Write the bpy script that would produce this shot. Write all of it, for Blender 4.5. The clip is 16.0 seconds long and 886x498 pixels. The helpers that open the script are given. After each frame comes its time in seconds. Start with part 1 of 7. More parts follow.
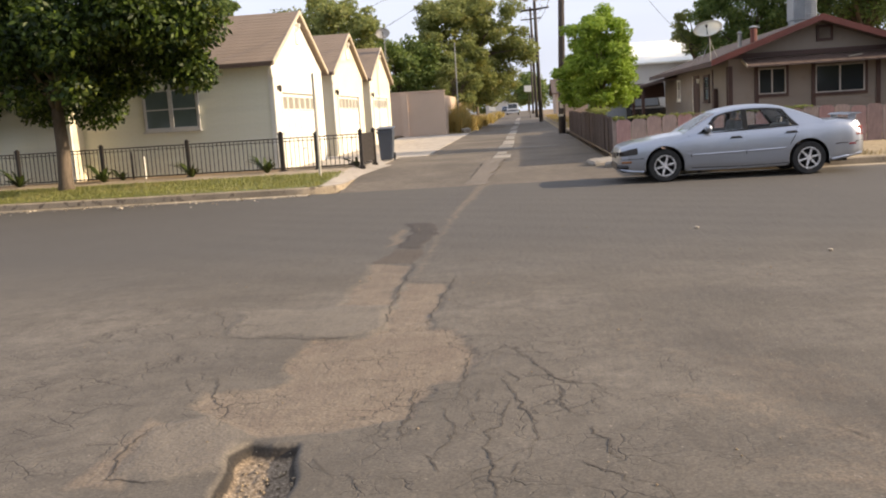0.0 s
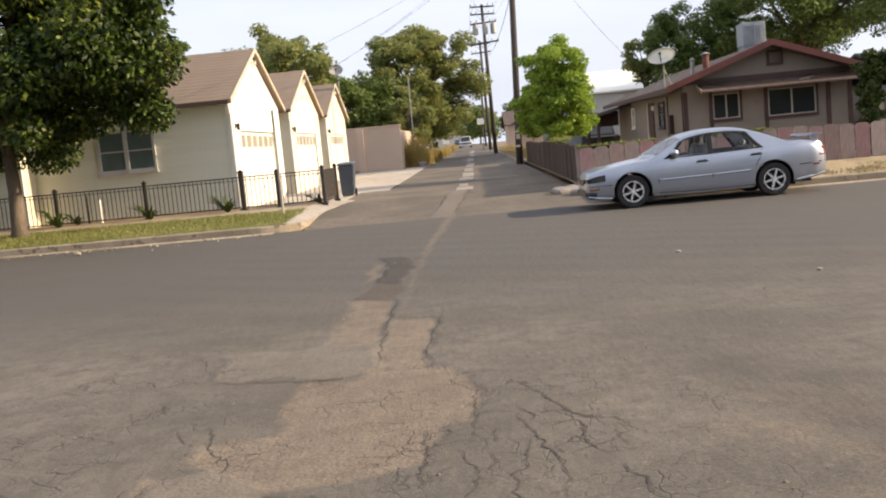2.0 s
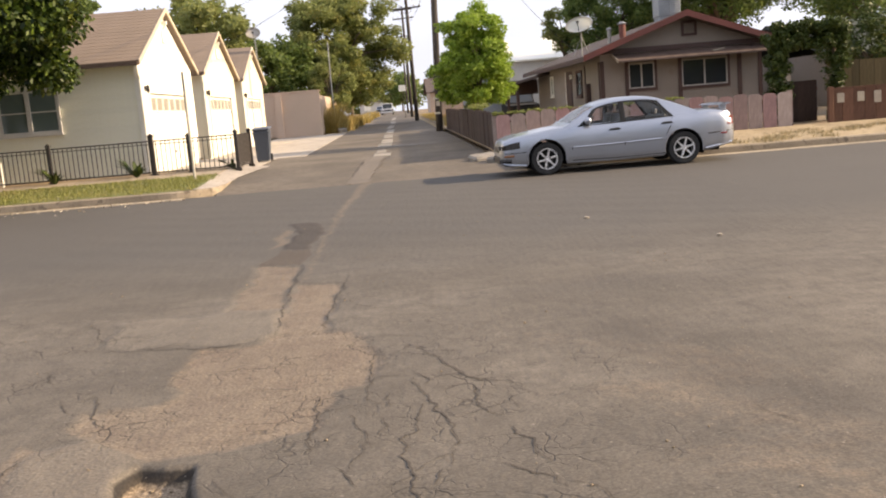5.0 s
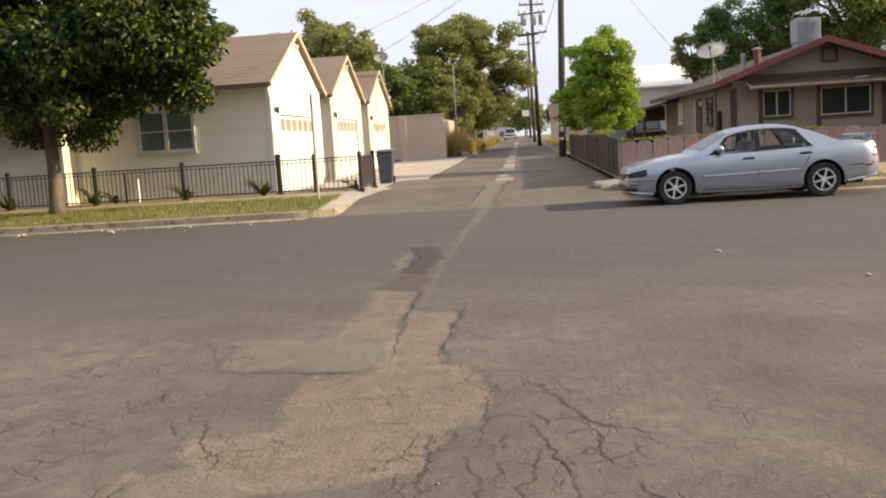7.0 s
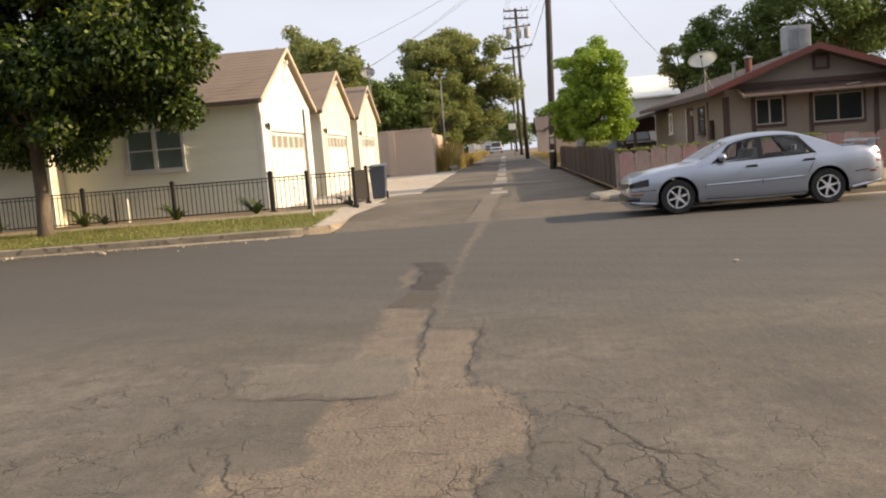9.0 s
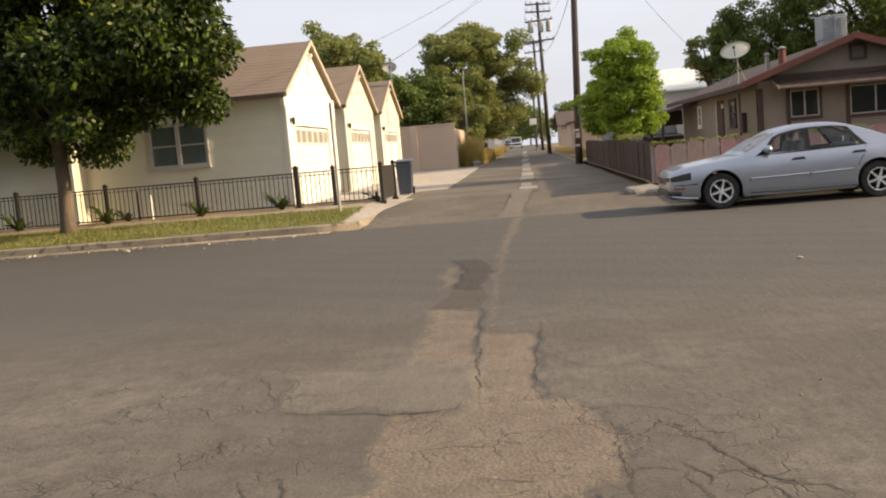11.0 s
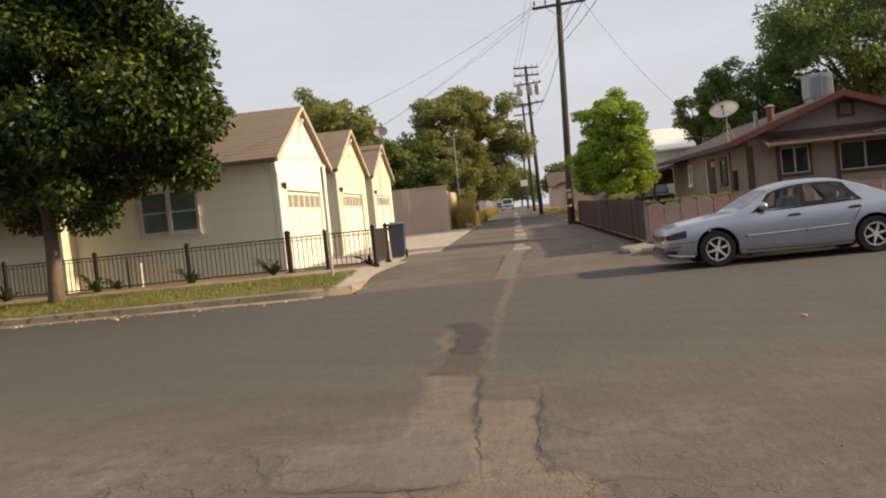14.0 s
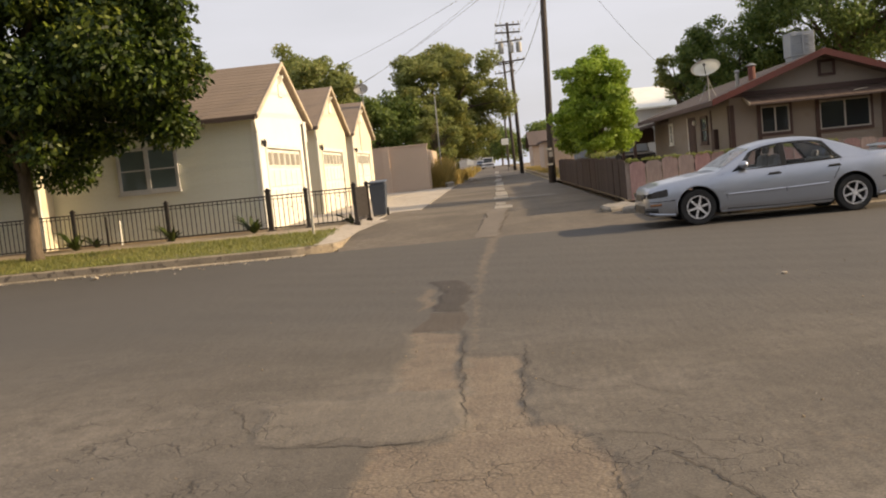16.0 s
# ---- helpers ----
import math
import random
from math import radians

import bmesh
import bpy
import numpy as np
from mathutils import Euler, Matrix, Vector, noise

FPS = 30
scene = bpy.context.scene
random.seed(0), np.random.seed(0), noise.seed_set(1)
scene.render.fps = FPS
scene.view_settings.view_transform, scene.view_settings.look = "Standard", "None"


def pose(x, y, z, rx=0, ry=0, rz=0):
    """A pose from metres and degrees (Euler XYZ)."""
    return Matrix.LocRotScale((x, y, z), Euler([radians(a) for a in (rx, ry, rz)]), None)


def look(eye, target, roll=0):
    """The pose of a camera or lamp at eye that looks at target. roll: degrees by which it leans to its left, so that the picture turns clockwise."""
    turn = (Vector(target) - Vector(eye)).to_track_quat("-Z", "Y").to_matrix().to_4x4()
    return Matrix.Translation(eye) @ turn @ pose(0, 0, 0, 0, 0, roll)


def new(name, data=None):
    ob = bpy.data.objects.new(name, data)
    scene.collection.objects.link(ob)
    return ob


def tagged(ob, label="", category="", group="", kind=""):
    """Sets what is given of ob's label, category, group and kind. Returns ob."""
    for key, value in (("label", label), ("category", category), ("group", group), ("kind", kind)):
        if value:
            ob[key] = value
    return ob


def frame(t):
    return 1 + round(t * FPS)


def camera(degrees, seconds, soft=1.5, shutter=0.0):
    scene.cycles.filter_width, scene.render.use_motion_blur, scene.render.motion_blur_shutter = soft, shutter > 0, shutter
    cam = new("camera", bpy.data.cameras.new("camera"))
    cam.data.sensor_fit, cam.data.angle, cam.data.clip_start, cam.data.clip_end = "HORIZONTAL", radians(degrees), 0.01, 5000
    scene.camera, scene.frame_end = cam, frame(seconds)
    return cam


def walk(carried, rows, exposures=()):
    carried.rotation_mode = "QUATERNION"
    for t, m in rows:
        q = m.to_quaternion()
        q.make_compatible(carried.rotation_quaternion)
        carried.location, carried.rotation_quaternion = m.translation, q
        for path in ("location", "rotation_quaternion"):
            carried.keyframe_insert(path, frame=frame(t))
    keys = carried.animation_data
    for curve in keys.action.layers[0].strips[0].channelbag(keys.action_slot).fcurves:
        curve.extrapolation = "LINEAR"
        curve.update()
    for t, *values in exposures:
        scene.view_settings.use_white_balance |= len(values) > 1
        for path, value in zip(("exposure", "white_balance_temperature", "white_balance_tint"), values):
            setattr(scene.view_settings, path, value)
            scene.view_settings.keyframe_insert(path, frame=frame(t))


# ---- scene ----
cam = camera(51.4, 16.0, 2.0)
PATH = [
    (0, (0.161, 1.181, 1.545), (-0.025, 3.152, 1.259), -3.6),
    (0.2, (0.148, 1.266, 1.563), (-0.027, 3.237, 1.272), -4.2),
    (0.5, (0.139, 1.376, 1.576), (0.031, 3.361, 1.351), -3.6),
    (0.7, (0.144, 1.43, 1.569), (0.069, 3.42, 1.389), -3.8),
    (1, (0.152, 1.48, 1.55), (0.14, 3.469, 1.35), -1.2),
    (1.2, (0.112, 1.497, 1.544), (0.12, 3.487, 1.35), -1.7),
    (1.5, (-0.016, 1.504, 1.539), (-0.012, 3.496, 1.358), -0.4),
    (1.7, (-0.083, 1.479, 1.53), (-0.131, 3.47, 1.348), -3.2),
    (2, (-0.143, 1.429, 1.519), (-0.228, 3.415, 1.299), -5.3),
    (2.2, (-0.168, 1.425, 1.522), (-0.265, 3.408, 1.28), -6.2),
    (2.5, (-0.184, 1.424, 1.528), (-0.286, 3.409, 1.306), -4.7),
    (2.7, (-0.183, 1.479, 1.514), (-0.271, 3.46, 1.254), -3.0),
    (3, (-0.182, 1.58, 1.489), (-0.123, 3.552, 1.164), -1.7),
    (3.2, (-0.234, 1.528, 1.519), (-0.24, 3.501, 1.193), -3.5),
    (5.3, (0.064, 1.488, 1.467), (0.145, 3.465, 1.179), -4.7),
    (5.5, (0.085, 1.466, 1.469), (0.158, 3.446, 1.196), -4.9),
    (6, (0.059, 1.475, 1.468), (0.078, 3.455, 1.191), -5.3),
    (6.2, (0.065, 1.527, 1.473), (0.074, 3.504, 1.17), -4.6),
    (6.5, (0.077, 1.667, 1.481), (0.053, 3.649, 1.216), -6.3),
    (6.7, (0.059, 1.729, 1.476), (0.011, 3.72, 1.288), -4.9),
    (7, (-0.014, 1.787, 1.466), (-0.19, 3.765, 1.233), -3.6),
    (7.2, (-0.076, 1.831, 1.47), (-0.251, 3.809, 1.235), -4.4),
    (7.5, (-0.166, 1.897, 1.477), (-0.277, 3.888, 1.325), -5.5),
    (7.7, (-0.215, 1.928, 1.474), (-0.387, 3.917, 1.346), -6.3),
    (8, (-0.265, 1.962, 1.463), (-0.42, 3.95, 1.308), -5.8),
    (8.5, (-0.288, 2.026, 1.455), (-0.449, 4.009, 1.253), -5.1),
    (8.7, (-0.282, 2.06, 1.452), (-0.427, 4.044, 1.25), -4.6),
    (10.8, (-0.594, 2.57, 1.416), (-0.746, 4.552, 1.2), -5.3),
    (11, (-0.615, 2.649, 1.423), (-0.8, 4.629, 1.215), -4.9),
    (11.2, (-0.615, 2.745, 1.419), (-0.851, 4.725, 1.267), -5.3),
    (11.5, (-0.614, 2.849, 1.413), (-0.837, 4.835, 1.33), -5.1),
    (11.7, (-0.642, 2.865, 1.414), (-0.861, 4.851, 1.336), -4.9),
    (12, (-0.727, 2.872, 1.422), (-0.907, 4.86, 1.295), -4.5),
    (12.2, (-0.765, 2.887, 1.433), (-0.978, 4.874, 1.361), -5.3),
    (12.5, (-0.791, 2.916, 1.444), (-0.955, 4.909, 1.407), -7.0),
    (12.7, (-0.8, 2.928, 1.434), (-0.943, 4.922, 1.406), -8.0),
    (13, (-0.805, 2.933, 1.416), (-0.902, 4.93, 1.377), -7.3),
    (13.2, (-0.804, 2.912, 1.423), (-0.936, 4.905, 1.334), -7.4),
    (13.5, (-0.792, 2.872, 1.437), (-0.958, 4.861, 1.316), -6.8),
    (13.7, (-0.738, 2.875, 1.429), (-0.961, 4.862, 1.382), -8.5),
    (14, (-0.654, 2.887, 1.413), (-0.812, 4.879, 1.338), -5.8),
    (14.2, (-0.657, 2.896, 1.413), (-0.741, 4.892, 1.323), -6.1),
    (14.5, (-0.678, 2.903, 1.413), (-0.716, 4.899, 1.296), -5.3),
    (14.7, (-0.704, 2.904, 1.419), (-0.779, 4.899, 1.309), -5.2),
    (15, (-0.747, 2.904, 1.429), (-0.818, 4.901, 1.336), -5.4),
    (15.2, (-0.767, 2.911, 1.426), (-0.835, 4.908, 1.359), -6.8),
    (15.5, (-0.779, 2.922, 1.416), (-0.852, 4.917, 1.307), -6.8),
    (15.7, (-0.759, 2.916, 1.409), (-0.83, 4.911, 1.282), -7.3),
    (16, (-0.685, 2.893, 1.401), (-0.809, 4.882, 1.233), -5.7),
]
EXPOSURE = [(0, 0.54, 7700, 15), (3, 0.62, 7900, 14), (5.5, 0.72, 8150, 17), (8, 0.42, 8100, 14), (11, 0.38, 8500, 14), (12.5, 0.10, 8700, 14), (14.5, 0.13, 8800, 14), (16, 0.22, 8900, 15)]
walk(cam, [(t, look(eye, target, roll)) for t, eye, target, roll in PATH], EXPOSURE)

# ---- world and sun ----
SUN_ELEV, SUN_AZ = radians(24), radians(-1.2)      # azimuth from +x towards +y
to_sun = Vector((math.cos(SUN_ELEV) * math.cos(SUN_AZ), math.cos(SUN_ELEV) * math.sin(SUN_AZ), math.sin(SUN_ELEV)))
world = bpy.data.worlds.new("world")
scene.world = world
world.use_nodes = True
wn, wl = world.node_tree.nodes, world.node_tree.links
wn.clear()
sky = wn.new("ShaderNodeTexSky")
sky.sky_type, sky.sun_disc = "NISHITA", False
sky.sun_elevation, sky.sun_rotation = SUN_ELEV, math.pi / 2 - SUN_AZ
sky.air_density, sky.dust_density, sky.ozone_density = 1.0, 3.0, 1.0
# thin high cloud veils the blue
wco = wn.new("ShaderNodeTexCoord")
wmap = wn.new("ShaderNodeMapping")
wmap.inputs["Scale"].default_value = (1.2, 1.2, 5.0)
wno = wn.new("ShaderNodeTexNoise")
wno.inputs["Scale"].default_value, wno.inputs["Detail"].default_value = 2.2, 5.0
wra = wn.new("ShaderNodeMapRange")
for i, v in enumerate((0.3, 0.75, 0.72, 0.95)):
    wra.inputs[i + 1].default_value = v
wmx = wn.new("ShaderNodeMix")
wmx.data_type = "RGBA"
wmx.inputs["B"].default_value = (5.6, 6.75, 9.1, 1)
wbg = wn.new("ShaderNodeBackground")
wbg.inputs["Strength"].default_value = 0.106
wou = wn.new("ShaderNodeOutputWorld")
wl.new(wco.outputs["Generated"], wmap.inputs["Vector"])
wl.new(wmap.outputs["Vector"], wno.inputs["Vector"])
wl.new(wno.outputs["Fac"], wra.inputs[0])
wl.new(wra.outputs[0], wmx.inputs["Factor"])
wl.new(sky.outputs["Color"], wmx.inputs["A"])
wl.new(wmx.outputs["Result"], wbg.inputs["Color"])
wl.new(wbg.outputs["Background"], wou.inputs["Surface"])
sun = new("sun", bpy.data.lights.new("sun", "SUN"))
sun.data.energy, sun.data.angle, sun.data.color = 5.0, radians(0.8), (1.0, 0.88, 0.70)
sun.matrix_basis = look(to_sun * 60, (0, 0, 0))


# ---- materials ----
def nodes_of(name):
    m = bpy.data.materials.new(name)
    m.use_nodes = True
    n, l = m.node_tree.nodes, m.node_tree.links
    return m, n, l, n["Principled BSDF"]


def math_node(n, l, op, a, b=None, c=None):
    k = n.new("ShaderNodeMath")
    k.operation = op
    for i, v in enumerate((a, b, c)):
        if v is None:
            continue
        if isinstance(v, (int, float)):
            k.inputs[i].default_value = v
        else:
            l.new(v, k.inputs[i])
    return k.outputs[0]


def ramp(n, l, src, lo, hi, a=0.0, b=1.0):
    k = n.new("ShaderNodeMapRange")
    for i, v in enumerate((lo, hi, a, b)):
        k.inputs[i + 1].default_value = v
    l.new(src, k.inputs[0])
    return k.outputs[0]


def mixc(n, l, fac, a, b, kind="MIX"):
    k = n.new("ShaderNodeMix")
    k.data_type, k.blend_type = "RGBA", kind
    for key, v in (("Factor", fac), ("A", a), ("B", b)):
        if isinstance(v, (int, float)):
            k.inputs[key].default_value = v
        elif isinstance(v, tuple):
            k.inputs[key].default_value = (*v[:3], 1)
        else:
            l.new(v, k.inputs[key])
    return k.outputs["Result"]


def noise_tex(n, l, scale, detail=4.0, vec=None, rough=0.55):
    k = n.new("ShaderNodeTexNoise")
    k.inputs["Scale"].default_value, k.inputs["Detail"].default_value, k.inputs["Roughness"].default_value = scale, detail, rough
    if vec is None:
        vec = n.new("ShaderNodeTexCoord").outputs["Object"]
    l.new(vec, k.inputs["Vector"])
    return k.outputs["Fac"]


def bump(n, l, b, height, strength=0.3, dist=0.01):
    k = n.new("ShaderNodeBump")
    k.inputs["Strength"].default_value, k.inputs["Distance"].default_value = strength, dist
    l.new(height, k.inputs["Height"])
    l.new(k.outputs["Normal"], b.inputs["Normal"])


def surface(name, c1, c2, rough=0.8, big=0.6, fine=25.0, bump_s=0.3, bump_d=0.006, metal=0.0, vary=0.0, stretch=(1, 1, 1), c3=None):
    """Two-scale mottled surface: c1 to c2 by large stains, fine grain in value and relief, optional variation from piece to piece."""
    m, n, l, b = nodes_of(name)
    co = n.new("ShaderNodeTexCoord")
    mp = n.new("ShaderNodeMapping")
    mp.inputs["Scale"].default_value = stretch
    l.new(co.outputs["Object"], mp.inputs["Vector"])
    vec = mp.outputs["Vector"]
    f1 = ramp(n, l, noise_tex(n, l, big, 5, vec), 0.35, 0.65)
    f2 = noise_tex(n, l, fine, 4, vec, 0.7)
    col = mixc(n, l, f1, c1, c2)
    if c3:
        col = mixc(n, l, ramp(n, l, noise_tex(n, l, big * 4.3, 6, vec), 0.56, 0.68), col, c3)
    col = mixc(n, l, ramp(n, l, f2, 0.3, 0.7, 0.0, 0.35), col, (0.02, 0.02, 0.02), "OVERLAY")
    if vary:
        oi = n.new("ShaderNodeObjectInfo")
        hs = n.new("ShaderNodeHueSaturation")
        l.new(ramp(n, l, oi.outputs["Random"], 0, 1, 1 - vary, 1 + vary), hs.inputs["Value"])
        if vary > 0.2:
            other = math_node(n, l, "FRACT", math_node(n, l, "MULTIPLY", oi.outputs["Random"], 7.31))
            l.new(ramp(n, l, other, 0, 1, 0.48, 0.53), hs.inputs["Hue"])
            l.new(ramp(n, l, other, 0, 1, 1.15, 0.7), hs.inputs["Saturation"])
        l.new(col, hs.inputs["Color"])
        col = hs.outputs["Color"]
    l.new(col, b.inputs["Base Color"])
    b.inputs["Metallic"].default_value = metal
    l.new(ramp(n, l, f2, 0.2, 0.8, max(0.03, rough - 0.12), min(1, rough + 0.1)), b.inputs["Roughness"])
    if bump_s:
        bump(n, l, b, f2, bump_s, bump_d)
    return m


def plain(name, c, rough=0.5, metal=0.0, coat=0.0):
    m, n, l, b = nodes_of(name)
    f = noise_tex(n, l, 14, 5)
    l.new(mixc(n, l, ramp(n, l, f, 0.3, 0.7, 0, 0.5), c, tuple(x * 0.75 for x in c)), b.inputs["Base Color"])
    b.inputs["Metallic"].default_value, b.inputs["Coat Weight"].default_value = metal, coat
    l.new(ramp(n, l, f, 0.3, 0.7, max(0.02, rough - 0.08), min(1, rough + 0.08)), b.inputs["Roughness"])
    return m


def leaf_mat(name, c1, c2, dry=None, trans=0.35, bias=1.0):
    """Leaf colour varies from leaf to leaf and in broad patches; some light passes through."""
    m, n, l, b = nodes_of(name)
    geo = n.new("ShaderNodeNewGeometry")
    r = geo.outputs["Random Per Island"]
    col = mixc(n, l, math_node(n, l, "POWER", r, bias), c1, c2)
    if dry:
        big = noise_tex(n, l, 0.9, 3)
        col = mixc(n, l, math_node(n, l, "MULTIPLY", ramp(n, l, big, 0.52, 0.7), ramp(n, l, r, 0.2, 0.9)), col, dry)
    l.new(col, b.inputs["Base Color"])
    b.inputs["Roughness"].default_value = 0.5
    b.inputs["Specular IOR Level"].default_value = 0.3
    tr = n.new("ShaderNodeBsdfTranslucent")
    l.new(col, tr.inputs["Color"])
    mx = n.new("ShaderNodeMixShader")
    mx.inputs[0].default_value = trans
    l.new(b.outputs[0], mx.inputs[1])
    l.new(tr.outputs[0], mx.inputs[2])
    l.new(mx.outputs[0], n["Material Output"].inputs["Surface"])
    return m


def asphalt_mat(name, base, zones):
    """Worn asphalt: aggregate grain, drifting stains, and, with zones, bare tan patches, dark and smooth repairs and crazed areas kept as point attributes."""
    m, n, l, b = nodes_of(name)
    co = n.new("ShaderNodeTexCoord").outputs["Object"]
    grain = noise_tex(n, l, 70, 3, co, 0.7)
    mid = noise_tex(n, l, 5, 6, co, 0.62)
    big = noise_tex(n, l, 0.45, 5, co)
    dark, light = tuple(x * 0.68 for x in base), tuple(x * 1.22 for x in base)
    col = mixc(n, l, ramp(n, l, big, 0.35, 0.65), dark, light)
    col = mixc(n, l, ramp(n, l, mid, 0.40, 0.66, 0, 0.7), col, tuple(x * 0.66 for x in base))
    mp = n.new("ShaderNodeMapping")
    mp.inputs["Scale"].default_value = (0.12, 0.9, 1)
    l.new(co, mp.inputs["Vector"])
    streak = noise_tex(n, l, 1.0, 4, mp.outputs["Vector"])
    col = mixc(n, l, ramp(n, l, streak, 0.5, 0.72, 0, 0.16), col, (0.10, 0.095, 0.095))
    height = math_node(n, l, "MULTIPLY", grain, 0.5)
    if zones:
        # past roughly y = 9 to 12 the asphalt turns darker and greyer
        sep = n.new("ShaderNodeSeparateXYZ")
        l.new(co, sep.inputs[0])
        far_tone = ramp(n, l, math_node(n, l, "ADD", sep.outputs["Y"], math_node(n, l, "MULTIPLY", big, 4.0)), 11.0, 14.5)
        col = mixc(n, l, math_node(n, l, "MULTIPLY", far_tone, 0.88), col, tuple(x * k for x, k in zip(base, (0.59, 0.63, 0.70))))
        def attr(key):
            k = n.new("ShaderNodeAttribute")
            k.attribute_name = key
            return k.outputs["Fac"]
        jag = math_node(n, l, "MULTIPLY", math_node(n, l, "SUBTRACT", noise_tex(n, l, 9, 5, co, 0.7), 0.5), 0.9)
        def edge(key, lo=0.42, hi=0.58):
            return ramp(n, l, math_node(n, l, "ADD", attr(key), jag), lo, hi)
        tan = edge("tan", 0.34, 0.68)
        stones = n.new("ShaderNodeTexVoronoi")
        stones.inputs["Scale"].default_value = 42
        l.new(co, stones.inputs["Vector"])
        tcol = mixc(n, l, ramp(n, l, mid, 0.35, 0.65), (0.365, 0.288, 0.208), (0.275, 0.214, 0.158))
        tcol = mixc(n, l, ramp(n, l, noise_tex(n, l, 2.6, 5, co, 0.65), 0.5, 0.66, 0, 0.5), tcol, (0.30, 0.210, 0.146))
        tcol = mixc(n, l, ramp(n, l, noise_tex(n, l, 1.3, 6, co, 0.7), 0.48, 0.62, 0, 0.6), tcol, (0.238, 0.182, 0.138))
        tcol = mixc(n, l, ramp(n, l, noise_tex(n, l, 16, 4, co, 0.7), 0.56, 0.7, 0, 0.6), tcol, (0.42, 0.35, 0.26))
        tcol = mixc(n, l, ramp(n, l, stones.outputs["Distance"], 0.1, 0.5, 0, 0.38), tcol, (0.12, 0.09, 0.07))
        col = mixc(n, l, math_node(n, l, "MULTIPLY", tan, 0.70), col, tcol)
        col = mixc(n, l, math_node(n, l, "MULTIPLY", edge("smooth", 0.36, 0.64), 0.7), col, mixc(n, l, ramp(n, l, mid, 0.3, 0.7), (0.215, 0.187, 0.152), (0.185, 0.161, 0.132)))
        col = mixc(n, l, math_node(n, l, "MULTIPLY", edge("dark", 0.28, 0.44), 0.88), col, (0.064, 0.054, 0.047))
        col = mixc(n, l, math_node(n, l, "MULTIPLY", edge("brown", 0.28, 0.44), 0.85), col, (0.098, 0.078, 0.062))
        col = mixc(n, l, math_node(n, l, "MULTIPLY", ramp(n, l, math_node(n, l, "ADD", attr("stain"), jag), 0.2, 0.9), 0.45), col, (0.075, 0.066, 0.058))
        pit = edge("pit")
        pcol = mixc(n, l, ramp(n, l, noise_tex(n, l, 55, 4, co, 0.6), 0.4, 0.64), (0.17, 0.125, 0.085), (0.42, 0.33, 0.235))
        col = mixc(n, l, pit, col, pcol)
        # dark ring on the pit wall: binder, plus lip shade put into colour
        brink_shade = math_node(n, l, "MULTIPLY", ramp(n, l, attr("pit"), 0.12, 0.3), ramp(n, l, attr("pit"), 0.72, 0.95, 1, 0))
        col = mixc(n, l, math_node(n, l, "MULTIPLY", brink_shade, 0.9), col, (0.022, 0.019, 0.017))
        # fine crazing
        wv = n.new("ShaderNodeVectorMath")
        wv.operation = "ADD"
        cn = n.new("ShaderNodeTexNoise")
        cn.inputs["Scale"].default_value, cn.inputs["Detail"].default_value = 3.5, 4
        l.new(co, cn.inputs["Vector"])
        sc = n.new("ShaderNodeVectorMath")
        sc.operation = "SCALE"
        sc.inputs["Scale"].default_value = 0.28
        l.new(cn.outputs["Color"], sc.inputs[0])
        l.new(co, wv.inputs[0])
        l.new(sc.outputs[0], wv.inputs[1])
        thin = None
        for s, w in ((3.4, 0.024), (7.5, 0.030)):
            v = n.new("ShaderNodeTexVoronoi")
            v.feature = "DISTANCE_TO_EDGE"
            v.inputs["Scale"].default_value = s
            l.new(wv.outputs[0], v.inputs["Vector"])
            k = ramp(n, l, v.outputs["Distance"], 0.004, w, 1, 0)
            thin = k if thin is None else math_node(n, l, "MAXIMUM", thin, math_node(n, l, "MULTIPLY", k, 0.6))
        broken = ramp(n, l, noise_tex(n, l, 2.2, 4, co), 0.44, 0.6)
        crz = math_node(n, l, "MULTIPLY", math_node(n, l, "MULTIPLY", thin, broken), attr("craze"))
        col = mixc(n, l, math_node(n, l, "MULTIPLY", crz, 0.72), col, (0.045, 0.038, 0.032))
        height = math_node(n, l, "SUBTRACT", math_node(n, l, "ADD", height, math_node(n, l, "MULTIPLY", math_node(n, l, "MULTIPLY", stones.outputs["Distance"], tan), 0.8)), math_node(n, l, "MULTIPLY", crz, 1.5))
    col = mixc(n, l, ramp(n, l, grain, 0.3, 0.7, 0, 0.55), col, (0.05, 0.05, 0.05), "OVERLAY")
    speck = noise_tex(n, l, 38, 2, co, 0.5)
    col = mixc(n, l, ramp(n, l, speck, 0.70, 0.76, 0, 0.5), col, (0.34, 0.30, 0.25))
    l.new(col, b.inputs["Base Color"])
    b.inputs["Roughness"].default_value = 0.88
    b.inputs["Specular IOR Level"].default_value = 0.35
    bump(n, l, b, height, 0.5, 0.008)
    return m


def siding_glass(name, tint, rough=0.06):
    m, n, l, b = nodes_of(name)
    f = noise_tex(n, l, 1.5, 3)
    l.new(mixc(n, l, f, tint, tuple(x * 0.6 for x in tint)), b.inputs["Base Color"])
    b.inputs["Roughness"].default_value, b.inputs["IOR"].default_value = rough, 1.5
    return m


